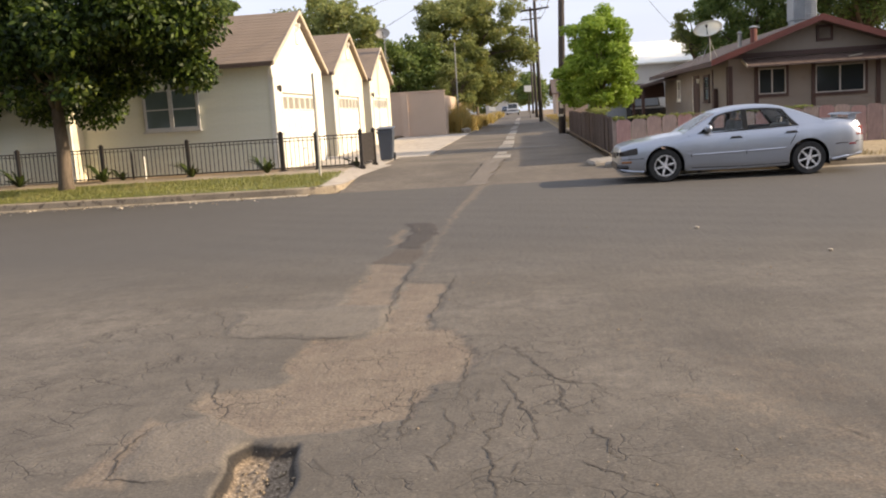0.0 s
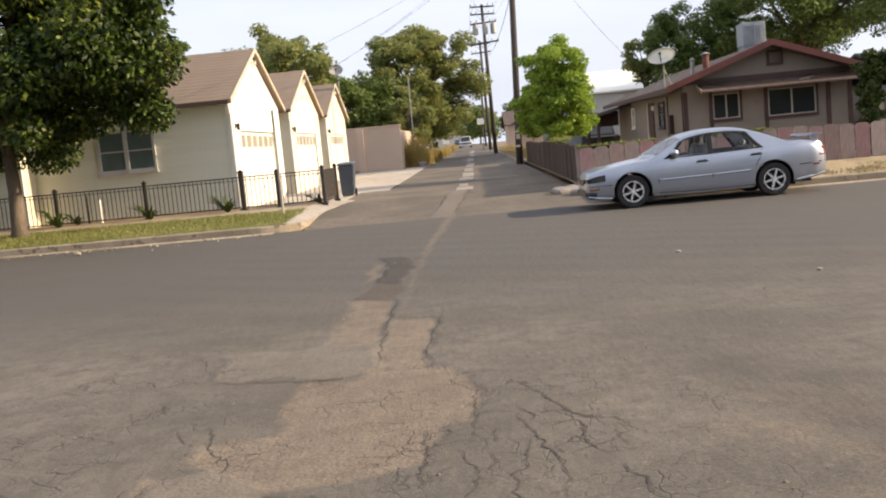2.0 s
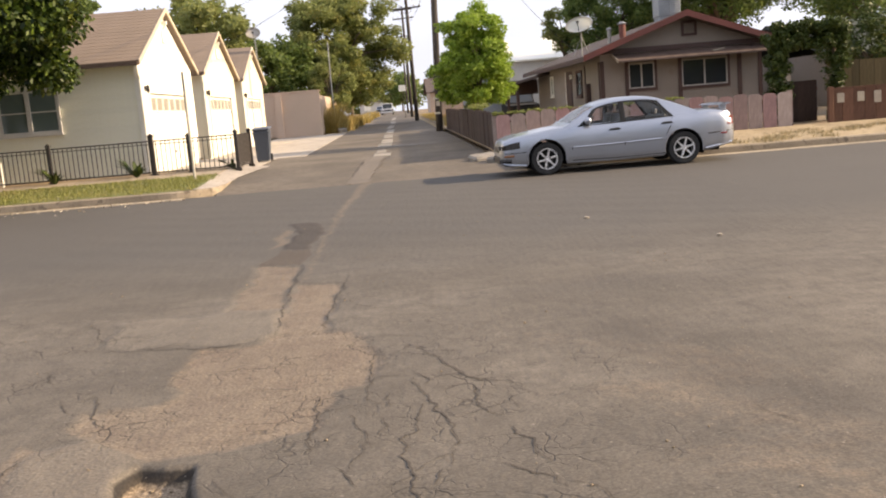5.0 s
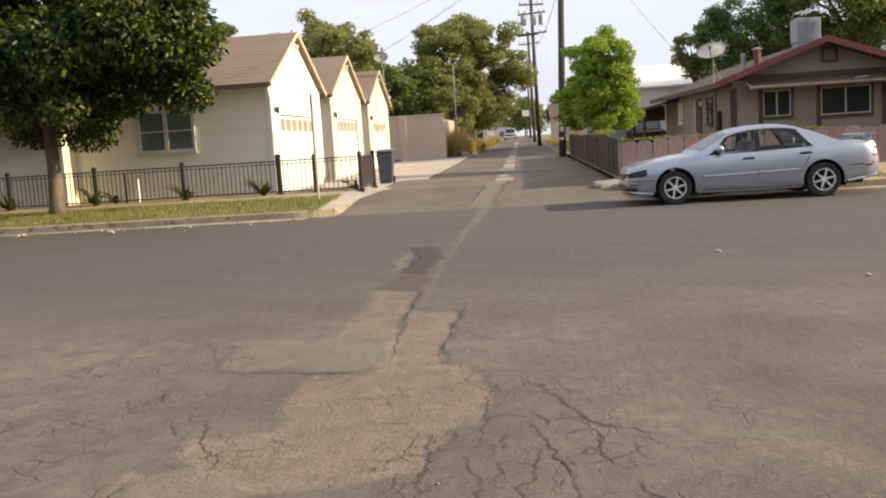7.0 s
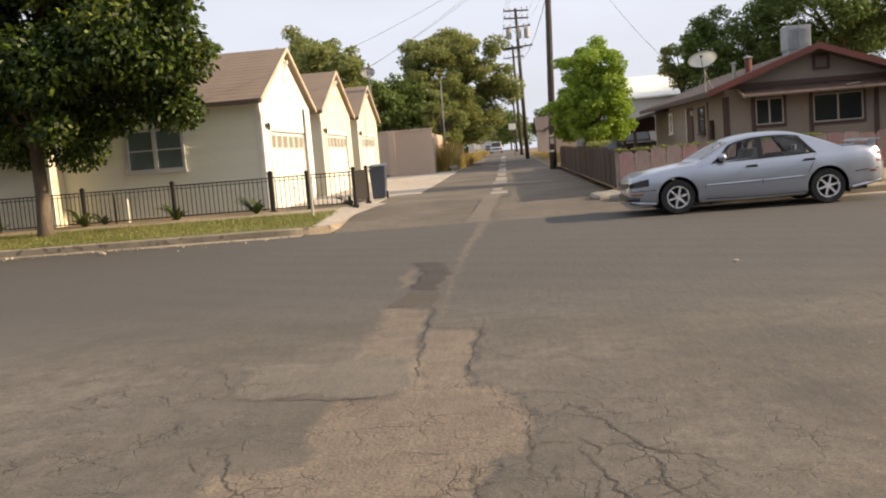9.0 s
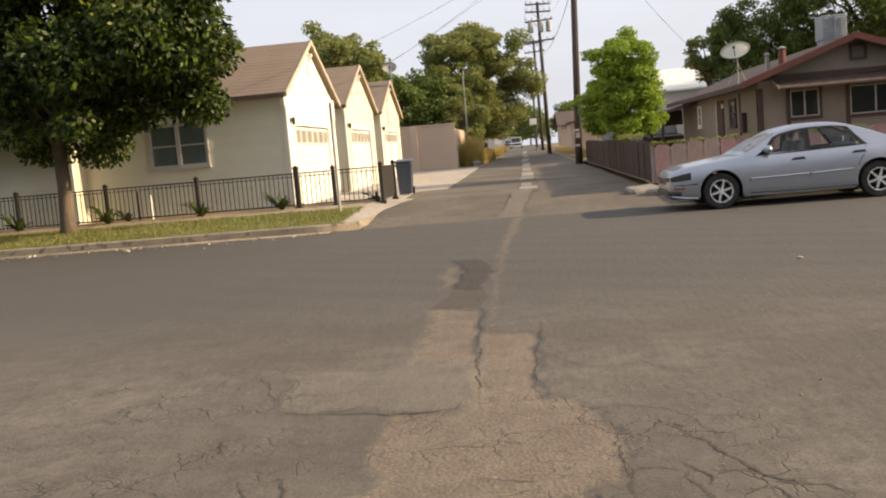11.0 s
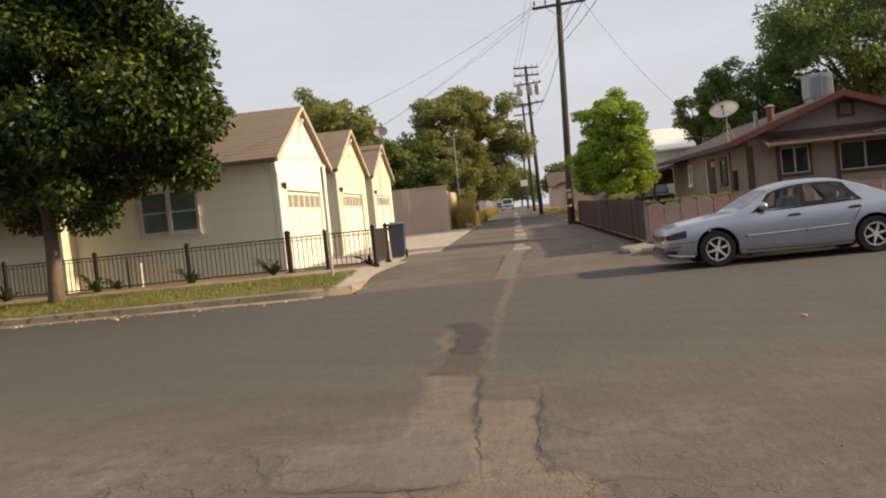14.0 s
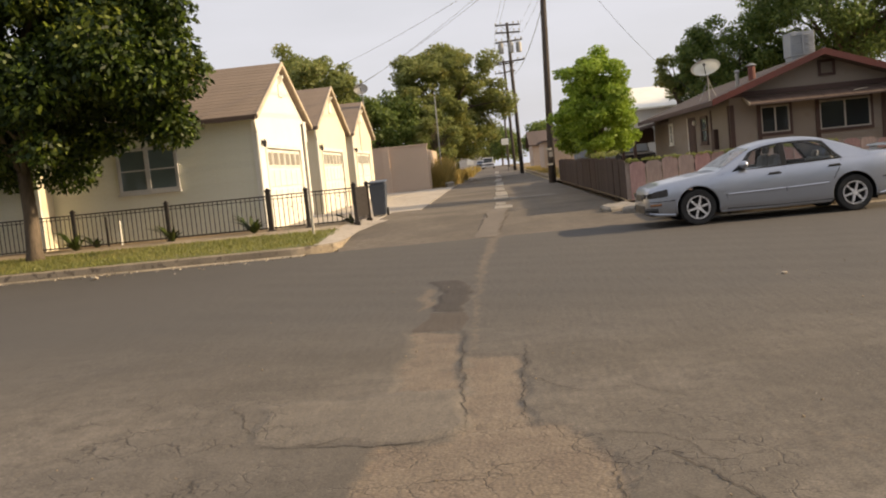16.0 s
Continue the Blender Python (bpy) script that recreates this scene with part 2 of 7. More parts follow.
M_ROAD = asphalt_mat("street_asphalt", (0.172, 0.150, 0.124), True)
M_ALLEY = asphalt_mat("alley_asphalt", (0.185, 0.156, 0.124), False)
M_CRACK = surface("crack_dirt", (0.05, 0.042, 0.035), (0.08, 0.068, 0.055), 0.95, 2, 40, 0.2)
M_CONC = surface("concrete", (0.46, 0.41, 0.35), (0.36, 0.32, 0.275), 0.85, 0.8, 45, 0.25, 0.004, vary=0.1, c3=(0.24, 0.22, 0.19))
M_KERB = surface("kerb_concrete", (0.42, 0.345, 0.25), (0.31, 0.255, 0.185), 0.9, 1.5, 40, 0.3, 0.005, vary=0.12, c3=(0.15, 0.12, 0.09))
M_SOIL = surface("dry_soil", (0.30, 0.22, 0.13), (0.22, 0.16, 0.10), 0.95, 0.5, 12, 0.5, 0.03, c3=(0.16, 0.12, 0.07))
M_SAND = surface("dry_verge", (0.46, 0.36, 0.22), (0.34, 0.26, 0.16), 0.95, 1.2, 18, 0.5, 0.02, c3=(0.22, 0.17, 0.09))
M_LAWN = surface("lawn_soil", (0.13, 0.16, 0.045), (0.21, 0.20, 0.08), 0.95, 0.7, 20, 0.5, 0.02)
M_GRASS = leaf_mat("grass_blade", (0.155, 0.180, 0.045), (0.28, 0.265, 0.090), (0.36, 0.30, 0.13), 0.3)
M_DRYGRASS = leaf_mat("dry_grass_blade", (0.42, 0.30, 0.10), (0.30, 0.24, 0.08), (0.50, 0.38, 0.16), 0.3)
M_STRAW = leaf_mat("straw_blade", (0.36, 0.30, 0.18), (0.25, 0.20, 0.115), (0.17, 0.135, 0.08), 0.3)
M_SIDING = surface("cream_siding", (0.82, 0.81, 0.69), (0.77, 0.76, 0.65), 0.6, 0.5, 30, 0.08, 0.002, vary=0.025)
M_STUCCO_Y = surface("cream_wall", (0.80, 0.745, 0.61), (0.75, 0.70, 0.57), 0.7, 0.5, 60, 0.15, 0.003)
M_GARAGE_W = surface("white_cream_wall", (0.86, 0.85, 0.79), (0.82, 0.81, 0.75), 0.7, 0.5, 60, 0.12, 0.003)
M_FRAME = surface("dull_white_frame", (0.50, 0.48, 0.44), (0.42, 0.40, 0.37), 0.5, 1.5, 30, 0.05, 0.002)
M_SLAB = surface("worn_slab", (0.33, 0.30, 0.26), (0.24, 0.22, 0.19), 0.9, 0.9, 45, 0.25, 0.004, vary=0.12, c3=(0.18, 0.165, 0.145))
M_BARGE = surface("tan_white_barge", (0.66, 0.58, 0.44), (0.58, 0.50, 0.38), 0.6, 1.5, 30, 0.05, 0.002)
M_WHITE = surface("white_paint", (0.86, 0.85, 0.79), (0.80, 0.79, 0.72), 0.5, 1.5, 30, 0.05, 0.002, vary=0.03)
M_SHINGLE = surface("brown_shingle", (0.255, 0.192, 0.145), (0.215, 0.160, 0.120), 0.9, 0.8, 30, 0.4, 0.006, vary=0.05)
M_SHINGLE2 = surface("grey_brown_shingle", (0.14, 0.10, 0.085), (0.10, 0.075, 0.065), 0.9, 0.8, 30, 0.4, 0.006)
M_GLASS = siding_glass("window_glass", (0.125, 0.165, 0.155))
M_GLASS2 = siding_glass("dark_window_glass", (0.030, 0.036, 0.040))
# door lights: their bright reflection is put into a pale glass colour
M_DOORLIGHT = siding_glass("pale_door_light", (0.36, 0.33, 0.27), 0.3)


def clear_glass(name, tint):
    """Thin car glass: tinted see-through with a Fresnel reflection."""
    m, n, l, b = nodes_of(name)
    tr, gl, mx, fr_ = (n.new("ShaderNode" + k) for k in ("BsdfTransparent", "BsdfGlossy", "MixShader", "Fresnel"))
    tr.inputs["Color"].default_value = (*tint, 1)
    gl.inputs["Roughness"].default_value = 0.03
    fr_.inputs["IOR"].default_value = 1.5
    l.new(math_node(n, l, "MULTIPLY", fr_.outputs[0], 0.55), mx.inputs[0])
    l.new(tr.outputs[0], mx.inputs[1])
    l.new(gl.outputs[0], mx.inputs[2])
    l.new(mx.outputs[0], n["Material Output"].inputs["Surface"])
    return m


M_CARGLASS = clear_glass("car_glass", (0.87, 0.90, 0.90))
M_SEAT = surface("grey_seat_cloth", (0.24, 0.24, 0.245), (0.19, 0.19, 0.195), 0.9, 3, 60, 0.2, 0.003)
M_IRON = plain("black_iron", (0.045, 0.038, 0.033), 0.45, 0.6)
M_POST = plain("black_post", (0.045, 0.038, 0.034), 0.5, 0.3)
M_BINBLUE = plain("bin_plastic", (0.060, 0.075, 0.100), 0.45)
M_RUBBER = plain("rubber", (0.018, 0.018, 0.018), 0.8)
M_SILVER = surface("silver_paint", (0.43, 0.47, 0.53), (0.405, 0.445, 0.505), 0.37, 0.6, 300, 0.0, 0.0, metal=0.88)
M_SILVER.node_tree.nodes["Principled BSDF"].inputs["Coat Weight"].default_value = 0.6
M_SILVER.node_tree.nodes["Principled BSDF"].inputs["Coat Roughness"].default_value = 0.06
M_CHROME = plain("alloy", (0.80, 0.80, 0.81), 0.3, 0.6)
M_BLACKP = plain("black_plastic", (0.02, 0.02, 0.02), 0.5)
M_UNDER = plain("underbody", (0.012, 0.012, 0.012), 0.9)
M_HEAD = siding_glass("headlamp_glass", (0.075, 0.066, 0.058), 0.10)
M_TAIL = siding_glass("tail_lamp_glass", (0.32, 0.03, 0.03), 0.4)
M_AMBER = siding_glass("indicator_glass", (0.30, 0.13, 0.05), 0.12)
M_TAN = surface("tan_stucco", (0.305, 0.26, 0.22), (0.265, 0.228, 0.195), 0.85, 0.5, 50, 0.3, 0.004, c3=(0.27, 0.215, 0.17))
M_TRIM = surface("brown_trim", (0.085, 0.042, 0.032), (0.065, 0.034, 0.028), 0.65, 1.5, 40, 0.1, 0.002)
M_RED = surface("oxide_red_fascia", (0.20, 0.055, 0.040), (0.15, 0.045, 0.035), 0.65, 1.5, 30, 0.1, 0.002)
M_AWN = surface("brown_awning", (0.155, 0.105, 0.085), (0.125, 0.085, 0.068), 0.7, 0.8, 20, 0.15, 0.003)
M_FENCE = surface("weathered_fence_board", (0.40, 0.275, 0.25), (0.30, 0.20, 0.18), 0.9, 1.2, 16, 0.35, 0.004, vary=0.24, stretch=(1, 1, 0.25), c3=(0.46, 0.37, 0.30))
M_FENCE2 = surface("red_brown_fence_board", (0.16, 0.075, 0.045), (0.115, 0.055, 0.035), 0.9, 1.2, 16, 0.35, 0.004, vary=0.2, stretch=(1, 1, 0.25))
M_SCREEN = surface("olive_brown_screen", (0.15, 0.105, 0.045), (0.11, 0.08, 0.035), 0.9, 0.9, 14, 0.3, 0.005, vary=0.15, stretch=(1, 1, 0.25))
M_PALE = surface("pale_board_patch", (0.48, 0.42, 0.33), (0.40, 0.34, 0.27), 0.85, 2, 30, 0.1, 0.002)
M_BLOCK = surface("tan_block_wall", (0.62, 0.505, 0.395), (0.56, 0.455, 0.355), 0.9, 0.4, 40, 0.25, 0.004, vary=0.05)
M_POLE = surface("creosoted_pole", (0.085, 0.072, 0.066), (0.055, 0.047, 0.043), 0.9, 1.5, 25, 0.4, 0.006, stretch=(1, 1, 0.15))
M_GALV = surface("galvanised_steel", (0.42, 0.42, 0.40), (0.34, 0.34, 0.33), 0.5, 2, 30, 0.05, 0.001, metal=0.6)
M_SHEET = surface("pale_sheet_metal", (0.62, 0.61, 0.58), (0.55, 0.54, 0.52), 0.55, 0.4, 20, 0.05, 0.002, metal=0.1)
M_GREYSHED = surface("grey_shed_panel", (0.25, 0.28, 0.31), (0.21, 0.235, 0.26), 0.7, 0.5, 20, 0.1, 0.002)
M_BARK = surface("bark", (0.20, 0.155, 0.115), (0.12, 0.09, 0.065), 0.95, 3, 18, 0.8, 0.03, stretch=(1, 1, 0.3))
# tones skewed dark: the crown's inner shade is partly put into leaf colour
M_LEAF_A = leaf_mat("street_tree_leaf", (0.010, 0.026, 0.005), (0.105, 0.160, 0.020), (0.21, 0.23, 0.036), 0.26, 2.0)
M_LEAF_B = leaf_mat("bright_leaf", (0.15, 0.26, 0.030), (0.33, 0.44, 0.075), None, 0.45)
M_LEAF_C = leaf_mat("olive_leaf", (0.170, 0.205, 0.070), (0.265, 0.295, 0.100), (0.40, 0.34, 0.10), 0.5)
M_LEAF_D = leaf_mat("dark_leaf", (0.068, 0.120, 0.036), (0.190, 0.250, 0.068), None, 0.45)
M_LEAF_E = leaf_mat("hedge_leaf", (0.025, 0.045, 0.010), (0.075, 0.105, 0.02), (0.15, 0.12, 0.03), 0.2)
M_GREENROOF = surface("green_roof", (0.055, 0.070, 0.060), (0.042, 0.055, 0.047), 0.85, 0.6, 20, 0.3, 0.005)
M_CARWHITE = plain("white_car_paint", (0.70, 0.70, 0.70), 0.3, 0.0, 0.4)
M_CARBLUE = plain("blue_grey_car_paint", (0.20, 0.25, 0.32), 0.3, 0.2, 0.4)
M_DISH = plain("dish_grey", (0.66, 0.65, 0.62), 0.5)
M_COOLER = surface("cooler_panel", (0.36, 0.395, 0.42), (0.30, 0.33, 0.355), 0.6, 2, 30, 0.05, 0.001)
M_PALEPOST = surface("pale_post_paint", (0.50, 0.47, 0.40), (0.42, 0.39, 0.33), 0.6, 3, 30, 0.05, 0.001)
# darker copy of the fence boards, with alley-side shade put into its colour
M_FENCE_SHADED = surface("shaded_fence_board", (0.042, 0.022, 0.017), (0.031, 0.016, 0.013), 0.9, 1.2, 16, 0.35, 0.004, vary=0.2, stretch=(1, 1, 0.25))


# ---- builders ----
def part(name, bm, mat, parent=None, label="", smooth=False, auto=False):
    """Links a bmesh as one mesh object, under a thing or a part if one is given (built in world coordinates)."""
    me = bpy.data.meshes.new(name)
    if smooth:
        for f in bm.faces:
            f.smooth = True
    bm.to_mesh(me)
    bm.free()
    me.materials.append(mat)
    if auto:
        me.set_sharp_from_angle(angle=radians(35))
    ob = new(name, me)
    under(ob, parent)
    return tagged(ob, label)


def under(ob, parent):
    if parent is not None:
        ob.parent = parent
        if parent.type == "EMPTY":
            ob.matrix_parent_inverse = parent.matrix_basis.inverted()
    return ob


def thing(name, at, label, category, group="", kind=""):
    e = new(name)
    e.empty_display_size = 0.2
    e.location = at
    return tagged(e, label, category, group, kind)


def piece(name, me, at, parent, rot=0.0, scale=(1, 1, 1)):
    ob = new(name, me)
    ob.parent = parent
    base = Matrix.LocRotScale(at, Euler((0, 0, rot)), scale)
    ob.matrix_basis = parent.matrix_basis.inverted() @ base if parent.type == "EMPTY" else base
    return ob


def mesh_of(name, bm, mat, smooth=False):
    me = bpy.data.meshes.new(name)
    if smooth:
        for f in bm.faces:
            f.smooth = True
    bm.to_mesh(me)
    bm.free()
    me.materials.append(mat)
    return me


def from_arrays(name, verts, faces, mat, parent=None, label="", smooth=False):
    """A mesh from computed arrays of vertices and equal-sized faces."""
    me = bpy.data.meshes.new(name)
    verts, faces = np.asarray(verts, np.float32), np.asarray(faces, np.int32)
    k = faces.shape[1]
    me.vertices.add(len(verts))
    me.vertices.foreach_set("co", verts.ravel())
    me.loops.add(faces.size)
    me.loops.foreach_set("vertex_index", faces.ravel())
    me.polygons.add(len(faces))
    me.polygons.foreach_set("loop_start", np.arange(0, faces.size, k, dtype=np.int32))
    if smooth:
        me.polygons.foreach_set("use_smooth", np.ones(len(faces), bool))
    me.update(calc_edges=True)
    me.validate()
    me.materials.append(mat)
    ob = new(name, me)
    under(ob, parent)
    return tagged(ob, label)


def B():
    return bmesh.new()


def box(bm, x0, x1, y0, y1, z0, z1, bev=0.0):
    r = bmesh.ops.create_cube(bm, size=1.0, matrix=Matrix.LocRotScale(((x0 + x1) / 2, (y0 + y1) / 2, (z0 + z1) / 2), None, (x1 - x0, y1 - y0, z1 - z0)))
    if bev:
        es = list({e for v in r["verts"] for e in v.link_edges})
        bmesh.ops.bevel(bm, geom=es, offset=bev, segments=1, affect="EDGES")
    return bm


def obox(bm, m, sx, sy, sz, bev=0.0):
    """A box of that size centred on the pose m."""
    r = bmesh.ops.create_cube(bm, size=1.0, matrix=m @ Matrix.Diagonal((sx, sy, sz, 1)))
    if bev:
        es = list({e for v in r["verts"] for e in v.link_edges})
        bmesh.ops.bevel(bm, geom=es, offset=bev, segments=1, affect="EDGES")
    return bm


def tube(bm, pts, radii, seg=8, caps=True):
    """A tapered tube along points."""
    rings = []
    pts = [Vector(p) for p in pts]
    if isinstance(radii, (int, float)):
        radii = [radii] * len(pts)
    side = None
    for i, p in enumerate(pts):
        d = (pts[min(i + 1, len(pts) - 1)] - pts[max(i - 1, 0)]).normalized()
        if side is None:
            side = d.cross(Vector((0, 0, 1)) if abs(d.z) < 0.9 else Vector((1, 0, 0))).normalized()
        side = (side - d * side.dot(d)).normalized()
        up = d.cross(side)
        rings.append([bm.verts.new(p + (side * math.cos(a) + up * math.sin(a)) * radii[i]) for a in (2 * math.pi * k / seg for k in range(seg))])
    for a, b in zip(rings, rings[1:]):
        for k in range(seg):
            bm.faces.new((a[k], a[(k + 1) % seg], b[(k + 1) % seg], b[k]))
    if caps:
        bm.faces.new(rings[0][::-1])
        bm.faces.new(rings[-1])
    return bm


def prism(bm, outline, axis, lo, hi):
    """Extrudes a 2D outline along an axis ('x', 'y' or 'z') from lo to hi."""
    def at(p, v):
        return {"x": (v, p[0], p[1]), "y": (p[0], v, p[1]), "z": (p[0], p[1], v)}[axis]
    a = [bm.verts.new(at(p, lo)) for p in outline]
    b = [bm.verts.new(at(p, hi)) for p in outline]
    bm.faces.new(a)
    bm.faces.new(b[::-1])
    for i in range(len(a)):
        j = (i + 1) % len(a)
        bm.faces.new((a[j], a[i], b[i], b[j]))
    bmesh.ops.recalc_face_normals(bm, faces=bm.faces)
    return bm


def smoothstep(a, b, v):
    k = np.clip((v - a) / (b - a), 0, 1)
    return k * k * (3 - 2 * k)


def alley_z(y):
    if y < 21.2:
        return 0.0
    return 0.25 * min(1, (y - 21.2) / 4.8) + 0.006 * max(0, min(y, 220) - 26)


def yard_z(y):
    if y < 24.2:
        return 0.15 + 0.15 * (y - 21.35) / 2.85
    return min(0.30 + 0.03 * (y - 24.2), 0.34) + 0.006 * max(0, min(y, 220) - 26)


def sheet(name, xs, ys, zf, mat, label="", category="", thick=0.0, bumpy=0.0, seed=0):
    """A ground surface over a grid, with optional gentle unevenness."""
    rng = np.random.default_rng(seed)
    v = [(x, y, zf(y) + bumpy * (rng.random() - 0.5)) for y in ys for x in xs]
    nx = len(xs)
    f = [(j * nx + i, j * nx + i + 1, (j + 1) * nx + i + 1, (j + 1) * nx + i) for j in range(len(ys) - 1) for i in range(nx - 1)]
    ob = from_arrays(name, v, f, mat, smooth=True)
    return tagged(ob, label, category, kind="structure")


def lin(a, b, n):
    return [a + (b - a) * i / (n - 1) for i in range(n)]


# ---- ground, street and alley ----
def base_z(y):
    if y < 21.3:
        return -0.12
    return min(0.16, -0.12 + 0.28 * (y - 21.3) / 4.2) + 0.006 * max(0, min(y, 220) - 26)


sheet("ground", [-1500, -60, -20, 20, 60, 1500], [-1500, -30, 21.2, 21.3, 25.5, 26, 60, 120, 220, 1500], base_z, M_SOIL, "flat dry soil ground running to the horizon", "ground")

rng = np.random.default_rng(4)


def wobble(seed, n=24, amp=0.06):
    r = np.random.default_rng(seed)
    a, p, q = r.normal(0, 1, n), r.uniform(0, 6.28, n), r.uniform(1, 9, n)
    a = a / np.sqrt((a ** 2).sum()) * amp
    return lambda s: (a[:, None] * np.sin(np.outer(q, np.ravel(s)) + p[:, None])).sum(0).reshape(np.shape(s))


def inside(x, y, poly, soft, seed=0, amp=0.05):
    """How far a point lies inside a ragged polygon: 0 outside to 1 inside over a soft edge."""
    wx, wy = wobble(seed, amp=amp), wobble(seed + 1, amp=amp)
    px, py = x + wx(y * 1.7 + x * 0.6), y + wy(x * 1.7 - y * 0.4)
    d, odd = np.full(x.shape, 1e9), np.zeros(x.shape, bool)
    for (x0, y0), (x1, y1) in zip(poly, poly[1:] + poly[:1]):
        ex, ey = x1 - x0, y1 - y0
        t = np.clip(((px - x0) * ex + (py - y0) * ey) / (ex * ex + ey * ey), 0, 1)
        d = np.minimum(d, np.hypot(px - x0 - t * ex, py - y0 - t * ey))
        cross = (y0 > py) != (y1 > py)
        odd ^= cross & (px < ex * (py - y0) / (ey if ey else 1e-9) + x0)
    s = np.where(odd, d, -d)
    return np.clip(0.5 + s / (2 * soft), 0, 1)


TAN = [(-0.98, 7.85), (-0.62, 7.85), (-0.42, 7.72), (-0.28, 7.45), (-0.23, 6.9), (-0.23, 6.44), (-0.47, 6.34), (-0.49, 5.76), (-0.8, 5.62), (-1.3, 5.53), (-1.62, 5.96), (-1.78, 6.12), (-1.78, 6.35), (-1.42, 6.38), (-1.37, 6.62), (-1.45, 7.2), (-1.46, 7.56), (-1.0, 7.6)]
TAN_FAR = [(-1.60, 10.98), (-1.09, 10.88), (-1.06, 9.8), (-1.01, 8.67), (-1.38, 8.79), (-1.47, 8.75), (-1.5, 9.6), (-1.49, 10.2)]
TAN_STRIP = [(-1.02, 9.78), (-0.59, 9.61), (-0.61, 8.6), (-0.60, 7.8), (-0.98, 7.8), (-1.0, 8.7)]
TAN_EDGE = [(-1.69, 14.45), (-1.48, 13.69), (-1.41, 12.8), (-1.44, 12.46), (-1.56, 12.0), (-1.64, 12.45)]
RIM = [(-1.95, 5.9), (-1.93, 5.3), (-2.0, 4.95), (-1.68, 4.9), (-1.76, 5.3), (-1.78, 5.78)]
TRENCH = [(-1.03, 9.78), (-1.06, 12.71), (-1.07, 15.99), (-0.95, 20.2), (-0.98, 21.5), (-0.6, 21.5), (-0.66, 20.05), (-0.86, 15.54), (-0.91, 12.65), (-0.92, 9.76)]
DARK = [(-1.66, 14.6), (-1.46, 14.03), (-1.4, 13.36), (-1.39, 12.83), (-1.42, 12.05), (-1.12, 11.95), (-1.12, 12.55), (-1.07, 12.73), (-1.09, 13.89), (-1.26, 14.5)]
BROWN = [(-1.44, 11.97), (-1.1, 11.87), (-1.08, 10.9), (-1.50, 11.02)]
SMOOTH = [(-2.16, 7.82), (-2.26, 8.6), (-1.7, 8.66), (-1.04, 8.7), (-0.95, 7.8), (-1.19, 7.62), (-1.5, 7.66)]
FILL = [(-1.85, 5.77), (-1.64, 5.92), (-1.28, 5.52), (-1.31, 5.08), (-1.5, 4.98), (-1.75, 5.07), (-1.81, 5.26)]
PIT = [(-1.27, 5.46), (-1.03, 5.40), (-0.93, 4.8), (-0.9, 4.4), (-1.4, 4.35), (-1.22, 4.8), (-1.28, 5.06), (-1.31, 5.28)]
BLOT = [(0.75, 7.3), (1.5, 7.6), (2.0, 6.4), (2.2, 5.0), (1.9, 3.8), (1.0, 4.2), (0.95, 5.4)]
STAIN = [(0.95, 7.9), (1.3, 7.6), (1.95, 5.9), (2.3, 4.6), (2.0, 4.3), (1.55, 5.6)]
STAIN_B = [(-4.6, 6.5), (-2.3, 6.9), (-2.2, 4.2), (-4.6, 3.6)]
CRAZED_A = [(-0.6, 7.8), (0.5, 7.9), (1.0, 6.3), (1.0, 3.6), (-1.0, 3.6), (-0.9, 5.3), (-0.3, 5.8)]
CRAZED_B = [(-3.4, 9.2), (-2.1, 8.9), (-1.6, 7.0), (-2.0, 4.4), (-3.8, 4.4)]


def road_height(x, y):
    z = 0.012 * np.sin(x * 0.7 + 1) * np.sin(y * 0.5) + 0.004 * np.sin(x * 5.1 + y * 2.3) * np.sin(y * 4.3 - x)
    z = z * smoothstep(0, 1.2, 5.0 - np.abs(x)) * smoothstep(21, 19, y) * smoothstep(2.5, 3.5, y)
    z = z - 0.012 * inside(x, y, TAN, 0.03, 3, 0.03) - 0.012 * np.maximum(inside(x, y, TAN_FAR, 0.03, 13, 0.03), inside(x, y, TAN_STRIP, 0.03, 15, 0.03)) + 0.010 * inside(x, y, SMOOTH, 0.03, 5, 0.02) + 0.010 * inside(x, y, DARK, 0.03, 7, 0.025) + 0.012 * inside(x, y, FILL, 0.04, 9, 0.02)
    return z - 0.075 * inside(x, y, PIT, 0.022, 11, 0.02)


gx = np.linspace(-5, 5, 560)
gy = [2.4]
while gy[-1] < 21.2:
    gy.append(gy[-1] + 0.0064 * (gy[-1] - 0.2))
gy[-1] = 21.2
X, Y = np.meshgrid(gx, np.array(gy))
Z = road_height(X, Y)
rn = np.random.default_rng(8).normal(0, 1, X.shape)
pitm = inside(X, Y, PIT, 0.022, 11, 0.02)
Z = Z + 0.0012 * rn + 0.004 * rn * pitm
nx, ny = len(gx), len(gy)
idx = np.arange(nx * ny).reshape(ny, nx)
quads = np.stack([idx[:-1, :-1], idx[:-1, 1:], idx[1:, 1:], idx[1:, :-1]], -1).reshape(-1, 4)
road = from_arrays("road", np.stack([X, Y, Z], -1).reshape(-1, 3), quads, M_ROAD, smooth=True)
tagged(road, "worn cracked grey asphalt street with tan patches", "road", kind="structure")
